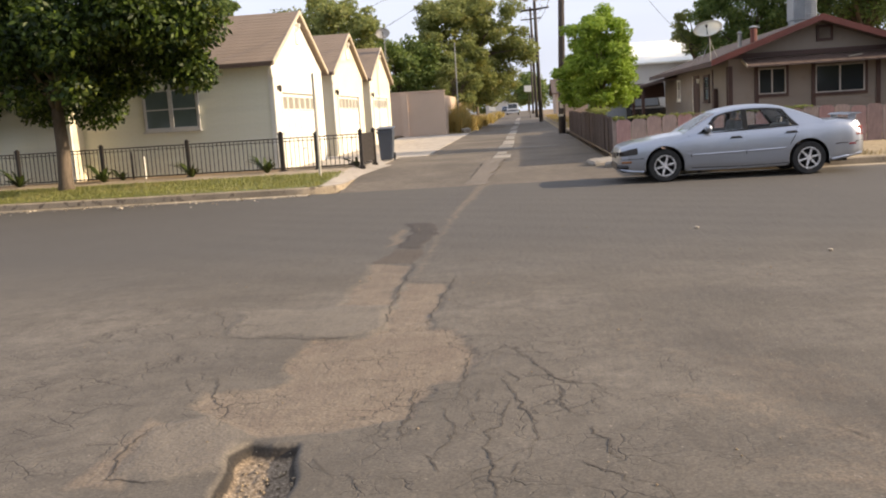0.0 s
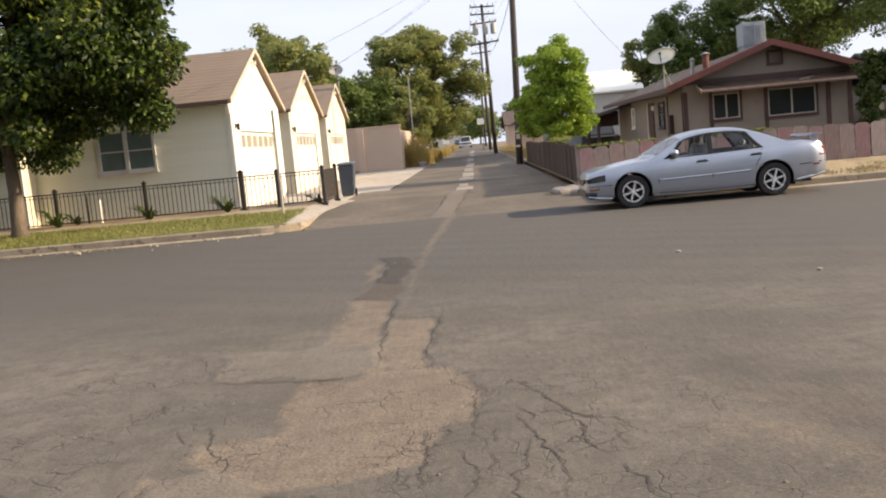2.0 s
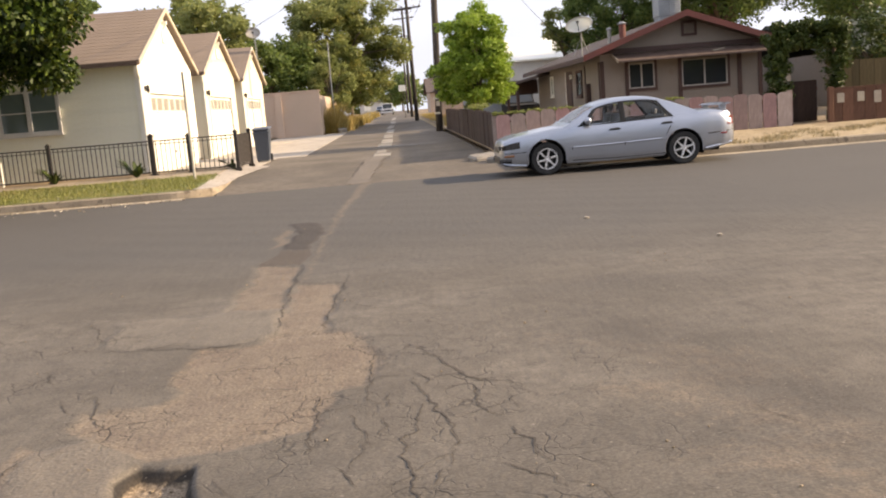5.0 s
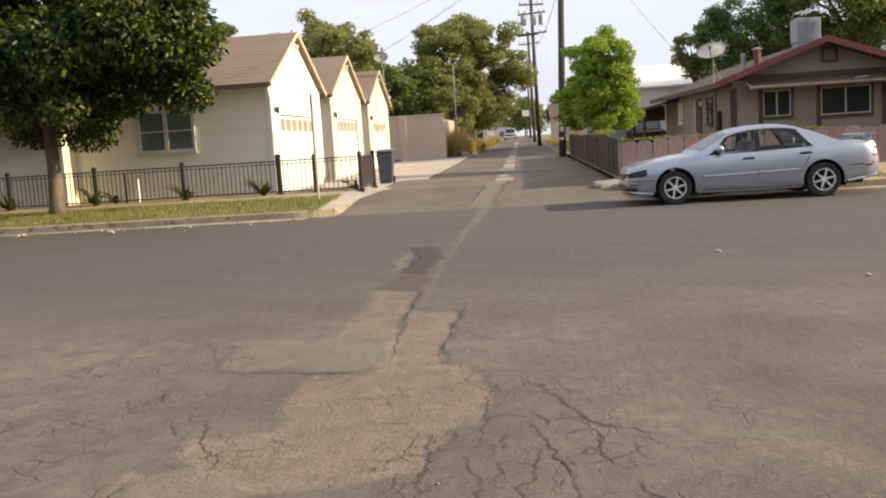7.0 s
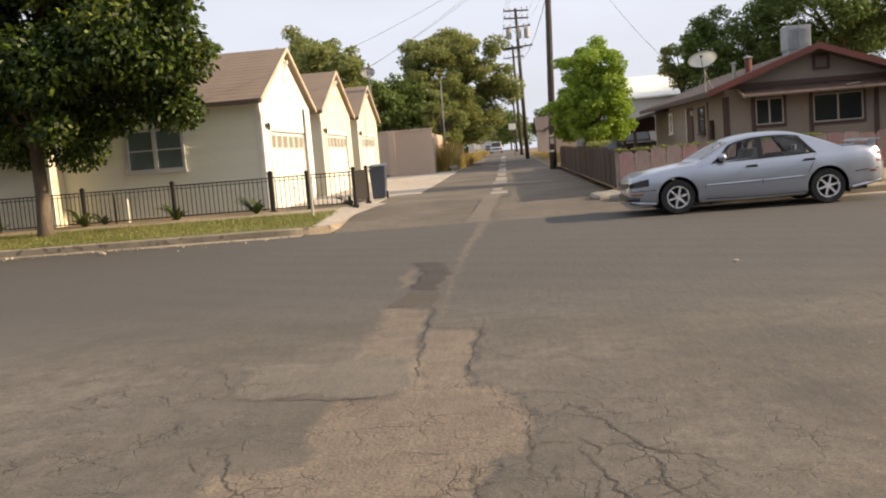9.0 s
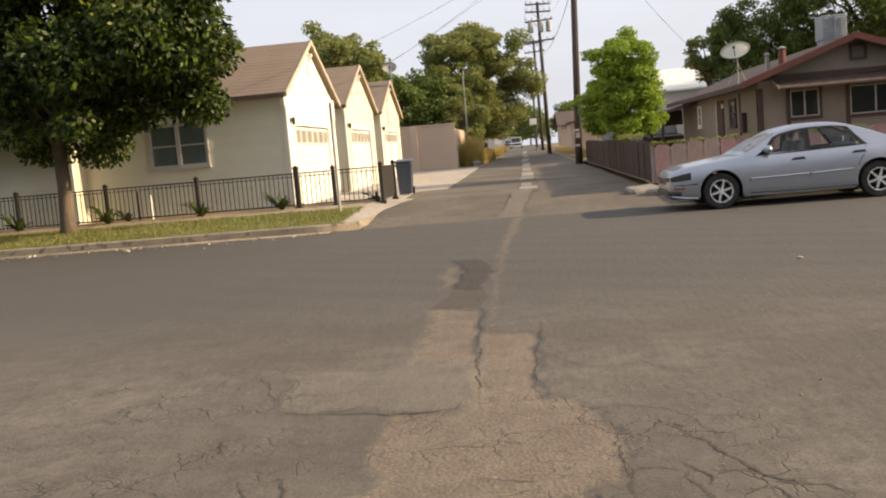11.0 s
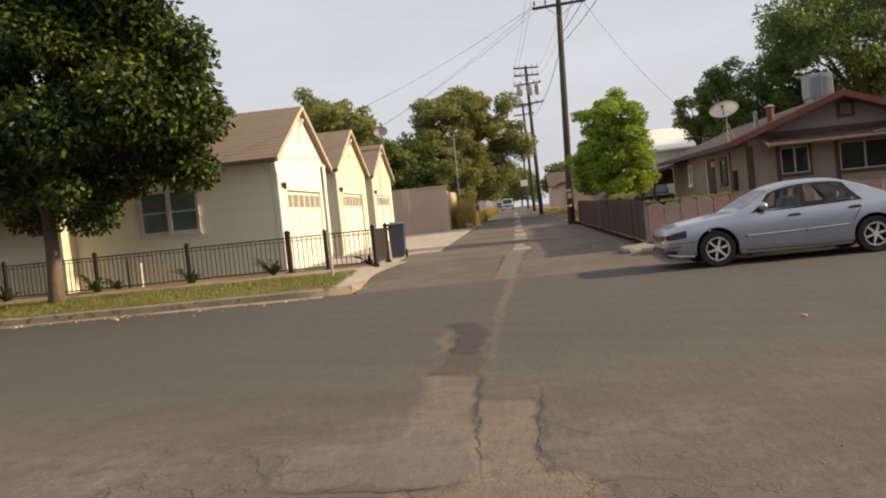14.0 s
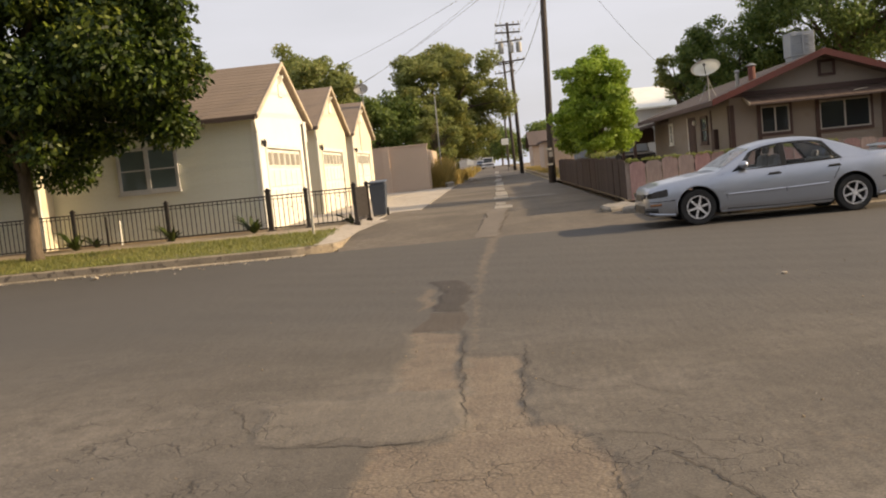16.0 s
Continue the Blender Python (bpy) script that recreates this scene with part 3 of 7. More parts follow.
fields = {
    "tan": np.maximum.reduce([inside(X, Y, TAN, 0.11, 3, 0.03), 0.66 * inside(X, Y, TAN_FAR, 0.07, 13, 0.03), 0.7 * inside(X, Y, TAN_STRIP, 0.06, 15, 0.03), 0.6 * inside(X, Y, TAN_EDGE, 0.08, 17, 0.03), inside(X, Y, RIM, 0.07, 19, 0.03), 0.62 * inside(X, Y, FILL, 0.05, 9, 0.02), 0.56 * inside(X, Y, TRENCH, 0.10, 21, 0.03), 0.5 * inside(X, Y, BLOT, 0.6, 23, 0.2)]),
    "smooth": np.maximum(inside(X, Y, SMOOTH, 0.10, 5, 0.02), inside(X, Y, FILL, 0.08, 9, 0.02)),
    "dark": inside(X, Y, DARK, 0.05, 7, 0.025), "brown": inside(X, Y, BROWN, 0.05, 29, 0.02), "pit": pitm,
    "stain": np.maximum(inside(X, Y, STAIN, 0.35, 33, 0.12), 0.8 * inside(X, Y, STAIN_B, 0.8, 35, 0.3)),
    "craze": np.clip(np.maximum(inside(X, Y, CRAZED_A, 0.5, 25, 0.15), inside(X, Y, CRAZED_B, 0.5, 27, 0.15)) + 0.9 * inside(X, Y, TAN, 0.1, 3, 0.03), 0, 1),
}
for key, val in fields.items():
    at = road.data.attributes.new(key, "FLOAT", "POINT")
    at.data.foreach_set("value", val.astype(np.float32).ravel())
# the street goes on to both sides and behind
for x0, x1, y0, y1 in ((-400, -5, -22, 21.2), (5, 400, -22, 21.2), (-5, 5, -22, 2.4)):
    sheet("road", lin(x0, x1, 9), lin(y0, y1, 5), lambda y: 0.0, M_ROAD, "worn grey asphalt street surface", "road")


def crack_lines():
    """Main cracks: a few leading lines and their wandering branches."""
    r = random.Random(12)
    wide = [
        [(-0.07, 7.25), (0.04, 7.07), (0.18, 6.67), (0.27, 6.41), (0.39, 6.26), (0.48, 6.25), (0.58, 6.0)], [(0.47, 6.05), (0.49, 5.8)],
        [(0.29, 6.19), (0.32, 5.85), (0.39, 5.65)], [(0.39, 5.57), (0.49, 5.34), (0.48, 5.23), (0.52, 5.05)], [(0.31, 5.11), (0.47, 4.95), (0.56, 4.78)],
        [(-0.02, 6.58), (-0.02, 6.36), (0.06, 6.13), (0.09, 5.93), (0.14, 5.69), (0.13, 5.49), (0.14, 5.4), (0.13, 5.25), (0.1, 5.14)],
        [(0.0, 6.05), (0.01, 5.87), (-0.03, 5.59), (-0.08, 5.5), (-0.09, 5.27), (-0.03, 5.1), (-0.02, 4.9), (0.02, 4.5)], [(-0.38, 5.22), (-0.28, 4.99)],
        [(-0.27, 7.11), (-0.25, 6.84), (-0.26, 6.49), (-0.23, 6.39)],
    ]
    joint = [
        [(-2.12, 7.74), (-1.88, 7.65), (-1.42, 7.6), (-1.21, 7.6), (-0.96, 7.7)], [(-1.09, 10.88), (-1.05, 10.0), (-1.01, 8.67), (-0.96, 7.82)],
        [(-0.57, 10.1), (-0.58, 9.23), (-0.62, 8.6), (-0.62, 8.08), (-0.6, 7.75)], [(-0.52, 6.31), (-0.52, 5.81), (-0.5, 5.4)], [(-1.86, 6.68), (-1.72, 6.33), (-1.6, 6.07)],
        [(-1.86, 5.75), (-1.88, 5.3), (-1.77, 5.04), (-1.47, 4.95)],
    ]
    fine = [
        [(-0.28, 7.56), (-0.11, 7.49), (0.08, 7.39), (0.21, 6.91), (0.19, 6.79)], [(-0.02, 6.62), (0.04, 6.45), (0.07, 6.28)], [(0.07, 5.11), (0.03, 4.95)],
        [(-0.28, 6.08), (-0.08, 5.99)], [(-0.18, 6.24), (-0.15, 5.99)], [(-0.2, 5.85), (-0.18, 5.58)], [(-0.34, 5.93), (-0.24, 5.43)], [(-0.92, 7.08), (-0.68, 6.99)],
        [(-2.68, 8.71), (-2.39, 8.47), (-2.28, 8.23), (-2.15, 7.85)], [(-2.03, 6.63), (-1.92, 6.38), (-1.83, 6.31)], [(-0.56, 8.97), (-0.37, 8.59), (-0.16, 8.31)],
        [(1.54, 5.5), (1.66, 5.22)], [(2.2, 8.45), (2.51, 8.17), (2.8, 8.16)], [(-0.96, 6.57), (-0.67, 6.44)], [(0.0, 8.6), (0.25, 8.2), (0.42, 8.1)], [(-2.35, 7.28), (-2.2, 7.01)], [(-0.88, 5.2), (-0.75, 4.94)], [(-0.7, 5.03), (-0.56, 4.83)],
    ]
    out = []
    for ln, w0 in [(k, 0.0052) for k in wide] + [(k, 0.006) for k in joint] + [(k, 0.0034) for k in fine]:
        out.append((ln, w0))
        for p, q in zip(ln, ln[1:]):
            if r.random() < 0.14:
                a = r.uniform(0, 6.28)
                c = [(p[0] + q[0]) / 2, (p[1] + q[1]) / 2]
                br = [tuple(c)]
                for _ in range(r.randint(2, 4)):
                    a += r.uniform(-0.7, 0.7)
                    c = [c[0] + 0.12 * math.cos(a), c[1] + 0.16 * math.sin(a)]
                    br.append(tuple(c))
                out.append((br, 0.0028))
    return out


def ragged(ln, r, step=0.03, amp=0.0095):
    pts = []
    for (x0, y0), (x1, y1) in zip(ln, ln[1:]):
        k = max(2, int(math.hypot(x1 - x0, y1 - y0) / step))
        pts += [(x0 + (x1 - x0) * i / k, y0 + (y1 - y0) * i / k) for i in range(k)]
    pts.append(ln[-1])
    ox = oy = 0.0
    res = []
    for x, y in pts:
        ox, oy = ox * 0.75 + r.gauss(0, amp), oy * 0.75 + r.gauss(0, amp)
        res.append((x + ox, y + oy))
    return res


cv, cf = [], []
cr = random.Random(5)
for ln, w in crack_lines():
    pts = ragged(ln, cr)
    start = len(cv)
    for i, (x, y) in enumerate(pts):
        x0, y0 = pts[max(i - 1, 0)]
        x1, y1 = pts[min(i + 1, len(pts) - 1)]
        d = math.hypot(x1 - x0, y1 - y0) or 1
        nx_, ny_ = -(y1 - y0) / d, (x1 - x0) / d
        ww = w * cr.uniform(0.35, 1.2) * min(1, 0.25 + 3 * min(i, len(pts) - 1 - i) / len(pts))
        for s in (-1, 1):
            px, py = x + s * nx_ * ww, y + s * ny_ * ww
            cv.append((px, py, float(road_height(np.array([px]), np.array([py]))[0]) + 0.004))
    cf += [(start + 2 * i, start + 2 * i + 1, start + 2 * i + 3, start + 2 * i + 2) for i in range(len(pts) - 1)]
cracks = from_arrays("crack", cv, cf, M_CRACK, road, "dark open cracks in the asphalt")
cracks["kind"] = "stuff"

# loose stones in the pothole and on the road
sv, sf = [], []
sr = np.random.default_rng(31)
OCT = np.array([(1, 0, 0), (0, 1, 0), (-1, 0, 0), (0, -1, 0), (0, 0, 0.8), (0, 0, -0.6)])
TRI = np.array([(0, 1, 4), (1, 2, 4), (2, 3, 4), (3, 0, 4), (1, 0, 5), (2, 1, 5), (3, 2, 5), (0, 3, 5)])
for k in range(400):
    if k < 300:
        x, y = sr.uniform(-1.6, -0.9), sr.uniform(4.3, 5.4)
        if inside(np.array([x]), np.array([y]), PIT, 0.035, 11, 0.04)[0] < 0.7:
            continue
        s = sr.uniform(0.004, 0.015)
    else:
        x, y = sr.uniform(-3.5, 3.5), sr.uniform(4.5, 14)
        s = sr.uniform(0.004, 0.011)
    zz = float(road_height(np.array([x]), np.array([y]))[0])
    v = OCT * s * sr.uniform(0.6, 1.3, (6, 3)) + (x, y, zz + s * 0.4)
    sf += (TRI + len(sv)).tolist()
    sv += v.tolist()
M_STONE = surface("gravel", (0.42, 0.33, 0.22), (0.22, 0.17, 0.12), 0.9, 30, 60, 0.2)
tagged(from_arrays("gravel", sv, sf, M_STONE), "loose tan gravel in the pothole and on the asphalt", "gravel", kind="stuff")

# alley
def alley_edge(y):
    if y < 23.5:
        k = max(0, (y - 21.2) / 2.3)
        return -3.95 - 0.25 * k, 2.75 - 0.5 * k
    return (-4.2 if y < 52 else -3.7), 2.2 if y < 47 else 2.2 + min(0.8, (y - 47) * 0.1)


ays = [21.2 + 0.2 * i for i in range(30)] + lin(27.3, 56, 50) + lin(58, 230, 30)
av = []
for y in ays:
    a, b = alley_edge(y)
    for i in range(9):
        av.append((a + (b - a) * i / 8, y, alley_z(y) - 0.02 * (1 - abs(i - 4) / 4) * min(1, (y - 21.2) / 4)))
af = [(j * 9 + i, j * 9 + i + 1, (j + 1) * 9 + i + 1, (j + 1) * 9 + i) for j in range(len(ays) - 1) for i in range(8)]
tagged(from_arrays("alley", av, af, M_ALLEY, smooth=True), "grey asphalt alley running away between garages and fences", "alley", kind="structure")

# pale concrete slabs along the middle of the alley
gut = thing("gutter_strip", (-0.6, 27.5, 0.25), "pale concrete slabs and worn trench along the alley's middle", "gutter", kind="structure")
gr = random.Random(3)
for y0, y1, w, xo in ((27.6, 29.2, 0.5, -0.5), (29.5, 31.2, 0.3, -0.55), (33.6, 36.0, 0.5, -0.5), (36.3, 40.5, 0.45, -0.45), (42, 47, 0.4, -0.45), (49, 56, 0.4, -0.4), (59, 68, 0.4, -0.4), (72, 84, 0.4, -0.3), (90, 110, 0.4, -0.3)):
    bm = B()
    obox(bm, Matrix.Translation((xo, (y0 + y1) / 2, alley_z((y0 + y1) / 2) - 0.03)) @ pose(0, 0, 0, math.degrees(math.atan(0.006)), 0, gr.uniform(-1, 1)), w, y1 - y0, 0.06, 0.01)
    part("slab", bm, M_SLAB, gut)
bm = B()
obox(bm, Matrix.Translation((0.55, 33.6, alley_z(33.6) - 0.025)), 1.5, 0.5, 0.04, 0.01)
part("slab", bm, M_SLAB, gut)
# worn brown strip from the street to the slabs
wv, wf = [], []
wr = random.Random(6)
for i in range(60):
    y = 21.25 + i * 6.2 / 59
    c = -0.95 + 0.35 * (i / 59)
    wv += [(c - 0.24 + wr.gauss(0, 0.03), y, alley_z(y) + 0.004), (c + 0.24 + wr.gauss(0, 0.04), y, alley_z(y) + 0.004)]
wf = [(2 * i, 2 * i + 1, 2 * i + 3, 2 * i + 2) for i in range(59)]
M_WORN = surface("worn_trench", (0.185, 0.155, 0.124), (0.15, 0.128, 0.106), 0.9, 2.5, 40, 0.4, 0.006)
from_arrays("trench_fill", wv, wf, M_WORN, gut, "brown worn trench fill")

# garage drive
bm = B()
for j, (y0, y1) in enumerate(((26.8, 31.0), (31.03, 35.5), (35.53, 40.0), (40.03, 44.6), (44.63, 49.0), (49.03, 55.8))):
    for x0, x1 in ((-7.1, -5.3), (-5.27, -3.0 if y0 > 31 else -3.9)):
        prism(bm, [(y0, alley_z(y0) - 0.1), (y1, alley_z(y1) - 0.1), (y1, alley_z(y1) + 0.012), (y0, alley_z(y0) + 0.012)], "x", x0, x1)
tagged(part("driveway", bm, M_CONC), "pale concrete garage driveway slabs beside the alley", "driveway", kind="structure")


def kerb_run(name, pts, mat, label):
    """Kerb stones along a line of points: face 0.15 m high, top 0.15 m wide, and a gutter apron in front."""
    k = thing(name, (*pts[0], 0), label, "kerb", kind="structure")
    for (x0, y0), (x1, y1) in zip(pts, pts[1:]):
        d = Vector((x1 - x0, y1 - y0, 0))
        n = max(1, round(d.length / 2.4))
        ang = math.atan2(d.y, d.x)
        for i in range(n):
            c = Vector((x0, y0, 0)) + d * ((i + 0.5) / n)
            bm = B()
            ln = d.length / n + 0.012
            prof = [(0, -0.1), (0.16, -0.1), (0.16, 0.155), (0.035, 0.155), (0.008, 0.13)]
            prism(bm, prof, "x", -ln / 2, ln / 2)
            bmesh.ops.transform(bm, matrix=Matrix.Translation((c.x, c.y, 0)) @ Matrix.Rotation(ang, 4, "Z"), verts=bm.verts)
            part("kerb_stone", bm, mat, k)
    return k


def arc(cx, cy, r, a0, a1, n):
    return [(cx + r * math.cos(radians(a0 + (a1 - a0) * i / n)), cy + r * math.sin(radians(a0 + (a1 - a0) * i / n))) for i in range(n + 1)]


kerb_run("kerb", [(-40, 21.2), (-4.9, 21.2)] + arc(-4.9, 22.2, 1.0, -90, -20, 9)[1:] + [(-4.05, 24.4)], M_KERB, "worn concrete kerb in front of the lawn strip")
kerb_run("kerb", [(2.3, 24.2), (2.4, 22.2)] + arc(3.4, 22.2, 1.0, 180, 270, 4)[1:] + [(40, 21.2)], M_KERB, "worn concrete kerb beside the dry verge")
for x0, x1 in ((-40, -4.6), (3.6, 40)):
    n = int((x1 - x0) / 3)
    g = thing("gutter", (x0, 20.9, 0), "pale concrete gutter at the foot of the kerb", "gutter", kind="structure")
    for i in range(n):
        bm = B()
        box(bm, x0 + (x1 - x0) * i / n + 0.01, x0 + (x1 - x0) * (i + 1) / n - 0.01, 20.78, 21.2, -0.08, 0.010, 0.004)
        part("slab", bm, M_KERB, g)


def verge(name, x0, x1, y0, y1, mat, label, category, seed):
    return sheet(name, lin(x0, x1, 70), lin(y0, y1, 14), lambda y: yard_z(y), mat, label, category, bumpy=0.03, seed=seed)


av = []
for y in [21.45 + 0.15 * i for i in range(38)]:
    k = max(0.0, min(1.0, (y - 24.4) / 2.0))
    for i in range(5):
        t = i / 4
        zr = max(0.15, alley_z(y) + 0.013)
        xo = min(-4.0 + 0.45 * k, -4.97 + math.sqrt(max(0.0, 1 - max(0.0, 22.2 - y) ** 2)) if y < 22.2 else 9)
        xi = min(-4.40, xo - 0.18)
        av.append((xi + t * (xo - xi), y, (yard_z(y) + 0.012) * (1 - t) + zr * t))
af = [(j * 5 + i, j * 5 + i + 1, (j + 1) * 5 + i + 1, (j + 1) * 5 + i) for j in range(37) for i in range(4)]
tagged(from_arrays("apron", av, af, M_CONC, smooth=True), "pale concrete apron curving from the kerb to the driveway", "apron", kind="structure")
verge("lawn_verge", -40, -4.35, 21.34, 24.2, M_LAWN, "patchy lawn strip between kerb and sidewalk", "lawn", 1)
verge("dry_verge", 2.55, 40, 21.34, 23.3, M_SAND, "dry tan dirt strip behind the kerb", "verge", 2)
sheet("yard", lin(-60, -4.2, 12), lin(25.3, 26.8, 4), lambda y: yard_z(y) - 0.004, M_SOIL, "bare brown soil bed along the iron fence", "yard")
sheet("yard", lin(-60, -7.0, 12), [26.8, 40, 60, 90], lambda y: yard_z(y) - 0.004, M_SOIL, "bare brown soil yard along the house", "yard")
sheet("yard", lin(2.3, 60, 12), lin(24.4, 27.2, 4) + [40, 60, 90, 200], lambda y: yard_z(y) - 0.004, M_SOIL, "bare dry soil yard behind the board fence", "yard")
for x0, x1, y0, y1, lab in ((-40, -4.42, 24.2, 25.3, "concrete sidewalk along the iron fence"), (2.55, 40, 23.3, 24.4, "dusty concrete sidewalk along the board fence")):
    s = thing("sidewalk", (x0, y0, 0.3), lab, "sidewalk", kind="structure")
    n = int((x1 - x0) / 1.5)
    bm = B()
    z0, z1 = yard_z(y0), yard_z(y1)
    L = (x1 - x0) / n
    prism(bm, [(y0 + 0.005, z0 - 0.1), (y1 - 0.005, z1 - 0.1), (y1 - 0.005, z1 + 0.01), (y0 + 0.005, z0 + 0.01)], "x", -L / 2 + 0.008, L / 2 - 0.008)
    me = mesh_of("sidewalk_slab", bm, M_KERB if x0 < 0 else M_SAND)
    for i in range(n):
        piece("slab", me, (x0 + (i + 0.5) * L, 0, 0), s)


def blades(name, n, region, zf, h, w, mat, label, category, seed, lean=0.5, clump=0):
    """Grass blades, three-sided slivers scattered in a region or in tufts."""
    r = np.random.default_rng(seed)
    x0, x1, y0, y1 = region
    if clump:
        cx, cy = r.uniform(x0, x1, clump), r.uniform(y0, y1, clump)
        k = r.integers(0, clump, n)
        x, y = cx[k] + r.normal(0, 0.16, n), cy[k] + r.normal(0, 0.14, n)
    else:
        x, y = r.uniform(x0, x1, n), r.uniform(y0, y1, n)
    z = np.array([zf(v) for v in y])
    hh, a, b = h * r.uniform(0.5, 1.2, n), r.uniform(0, 6.28, n), r.uniform(0, 6.28, n)
    base = np.stack([x, y, z], -1)
    sd = np.stack([np.cos(a), np.sin(a), 0 * a], -1) * w
    ln = np.stack([np.cos(b), np.sin(b), 0 * a], -1) * (hh * lean * r.uniform(0.1, 1, n))[:, None]
    tip = base + ln + np.stack([0 * a, 0 * a, hh], -1)
    v = np.stack([base - sd, base + sd, tip], 1).reshape(-1, 3)
    f = np.arange(3 * n).reshape(-1, 3)
    return tagged(from_arrays(name, v, f, mat), label, category, kind="stuff")


blades("grass", 26000, (-24, -4.45, 21.4, 24.15), yard_z, 0.07, 0.010, M_GRASS, "short patchy green and yellow lawn grass", "grass", 1)
blades("dry_grass", 5000, (3, 16, 21.5, 23.2), yard_z, 0.08, 0.012, M_STRAW, "sparse dry grass tufts on the dirt strip", "grass", 2, 0.8, 46)


# ---- buildings ----
def gable_roof(name, parent, axis, lo, hi, mid, half, z_eave, z_ridge, mat, thick=0.12, label=""):
    """A gable roof whose ridge runs along axis from lo to hi at mid, as two slopes of finite thickness with shingle courses."""
    rp = None
    for s in (-1, 1):
        bm = B()
        pts = [(mid, z_ridge), (mid + s * half, z_eave), (mid + s * half, z_eave - thick), (mid, z_ridge - thick)]
        prism(bm, pts, axis, lo, hi)
        ob = part("roof_slope", bm, mat, parent, label)
        # shingle courses
        rise = z_ridge - z_eave
        n = int(math.hypot(half, rise) / 0.24)
        dx, dz = s * half / n, rise / n
        me = mesh_of("shingle_course", prism(B(), [(0, 0.003), (dx, -dz + 0.007), (dx, -dz + 0.003)], axis, lo + 0.01, hi - 0.01), mat)
        for i in range(n):
            piece("shingle_course", me, (0, mid + dx * i, z_ridge - dz * i) if axis == "x" else (mid + dx * i, 0, z_ridge - dz * i), ob)
        rp = rp or ob
    return rp


def window_unit(parent, axis, at, a0, a1, z0, z1, out, sashes=2, hung=True, mats=None, trim=0.06, t=0.035, sill=True):
    """A framed window on a wall: axis 'y' for a wall facing -y (a along x) or 'x' for one facing +-x (a along y); out is the outward sign."""
    mf, mg = mats or (M_WHITE, M_GLASS)

    def bx(bm, u0, u1, d0, d1, w0, w1, bev=0.0):
        lo, hi = sorted((at + out * d0, at + out * d1))
        if axis == "y":
            return box(bm, u0, u1, lo, hi, w0, w1, bev)
        return box(bm, lo, hi, u0, u1, w0, w1, bev)
    bm = B()
    bx(bm, a0 - trim, a0, 0, 0.06, z0 - trim, z1 + trim)
    bx(bm, a1, a1 + trim, 0, 0.06, z0 - trim, z1 + trim)
    bx(bm, a0, a1, 0, 0.06, z1, z1 + trim)
    bx(bm, a0, a1, 0, 0.058, z0 - trim, z0)
    w = part("window", bm, mf, parent)
    if sill:
        bm = bx(B(), a0 - trim - 0.03, a1 + trim + 0.03, 0.0, 0.10, z0 - trim - 0.05, z0 - trim - 0.002)
        part("window_sill", bm, mf, w)
    step = (a1 - a0) / sashes
    for i in range(sashes):
        u0, u1 = a0 + i * step, a0 + (i + 1) * step
        bm = B()
        bx(bm, u0, u0 + t, -0.03, 0.045, z0, z1)
        bx(bm, u1 - t, u1, -0.03, 0.045, z0, z1)
        bx(bm, u0 + t, u1 - t, -0.03, 0.045, z0, z0 + t)
        bx(bm, u0 + t, u1 - t, -0.03, 0.045, z1 - t, z1)
        if hung:
            zm = (z0 + z1) / 2 - 0.02
            bx(bm, u0 + t, u1 - t, -0.03, 0.05, zm, zm + t)
        part("window_frame", bm, mf, w)
        part("pane", bx(B(), u0 + t, u1 - t, -0.02, 0.015, z0 + t, z1 - t), mg, w)
    return w


def lap_boards(parent, axis, at, a0, a1, z0, z1, out, mat, pitch=0.165):
    """Lap siding, each board an object of its own on one shared mesh."""
    bm = B()
    L = a1 - a0
    prof = [(0.0, 0.0), (0.024, 0.0), (0.005, pitch + 0.012), (0.0, pitch + 0.012)]
    if axis == "y":
        prism(bm, [(out * d, z) for d, z in prof], "x", 0, L)
    else:
        prism(bm, [(out * d, z) for d, z in prof], "y", 0, L)
    me = mesh_of("siding_board", bm, mat)
    k = int((z1 - z0) / pitch)
    for i in range(k):
        piece("siding_board", me, (a0, at, z0 + i * pitch) if axis == "y" else (at, a0, z0 + i * pitch), parent)


def carriage_lamp(parent, x, y, z):
    bm = B()
    box(bm, x, x + 0.03, y - 0.035, y + 0.035, z - 0.07, z + 0.08, 0.008)
    tube(bm, [(x + 0.02, y, z + 0.03), (x + 0.09, y, z + 0.07)], 0.009, 6)
    tube(bm, [(x + 0.09, y, z + 0.09), (x + 0.09, y, z + 0.03), (x + 0.09, y, z - 0.09)], [0.015, 0.055, 0.045], 8)
    ob = part("wall_lamp", bm, M_BLACKP, parent, "small black carriage wall lamp")
    part("lamp_glass", tube(B(), [(x + 0.09, y, z - 0.091), (x + 0.09, y, z - 0.12)], [0.042, 0.025], 8), M_HEAD, ob)


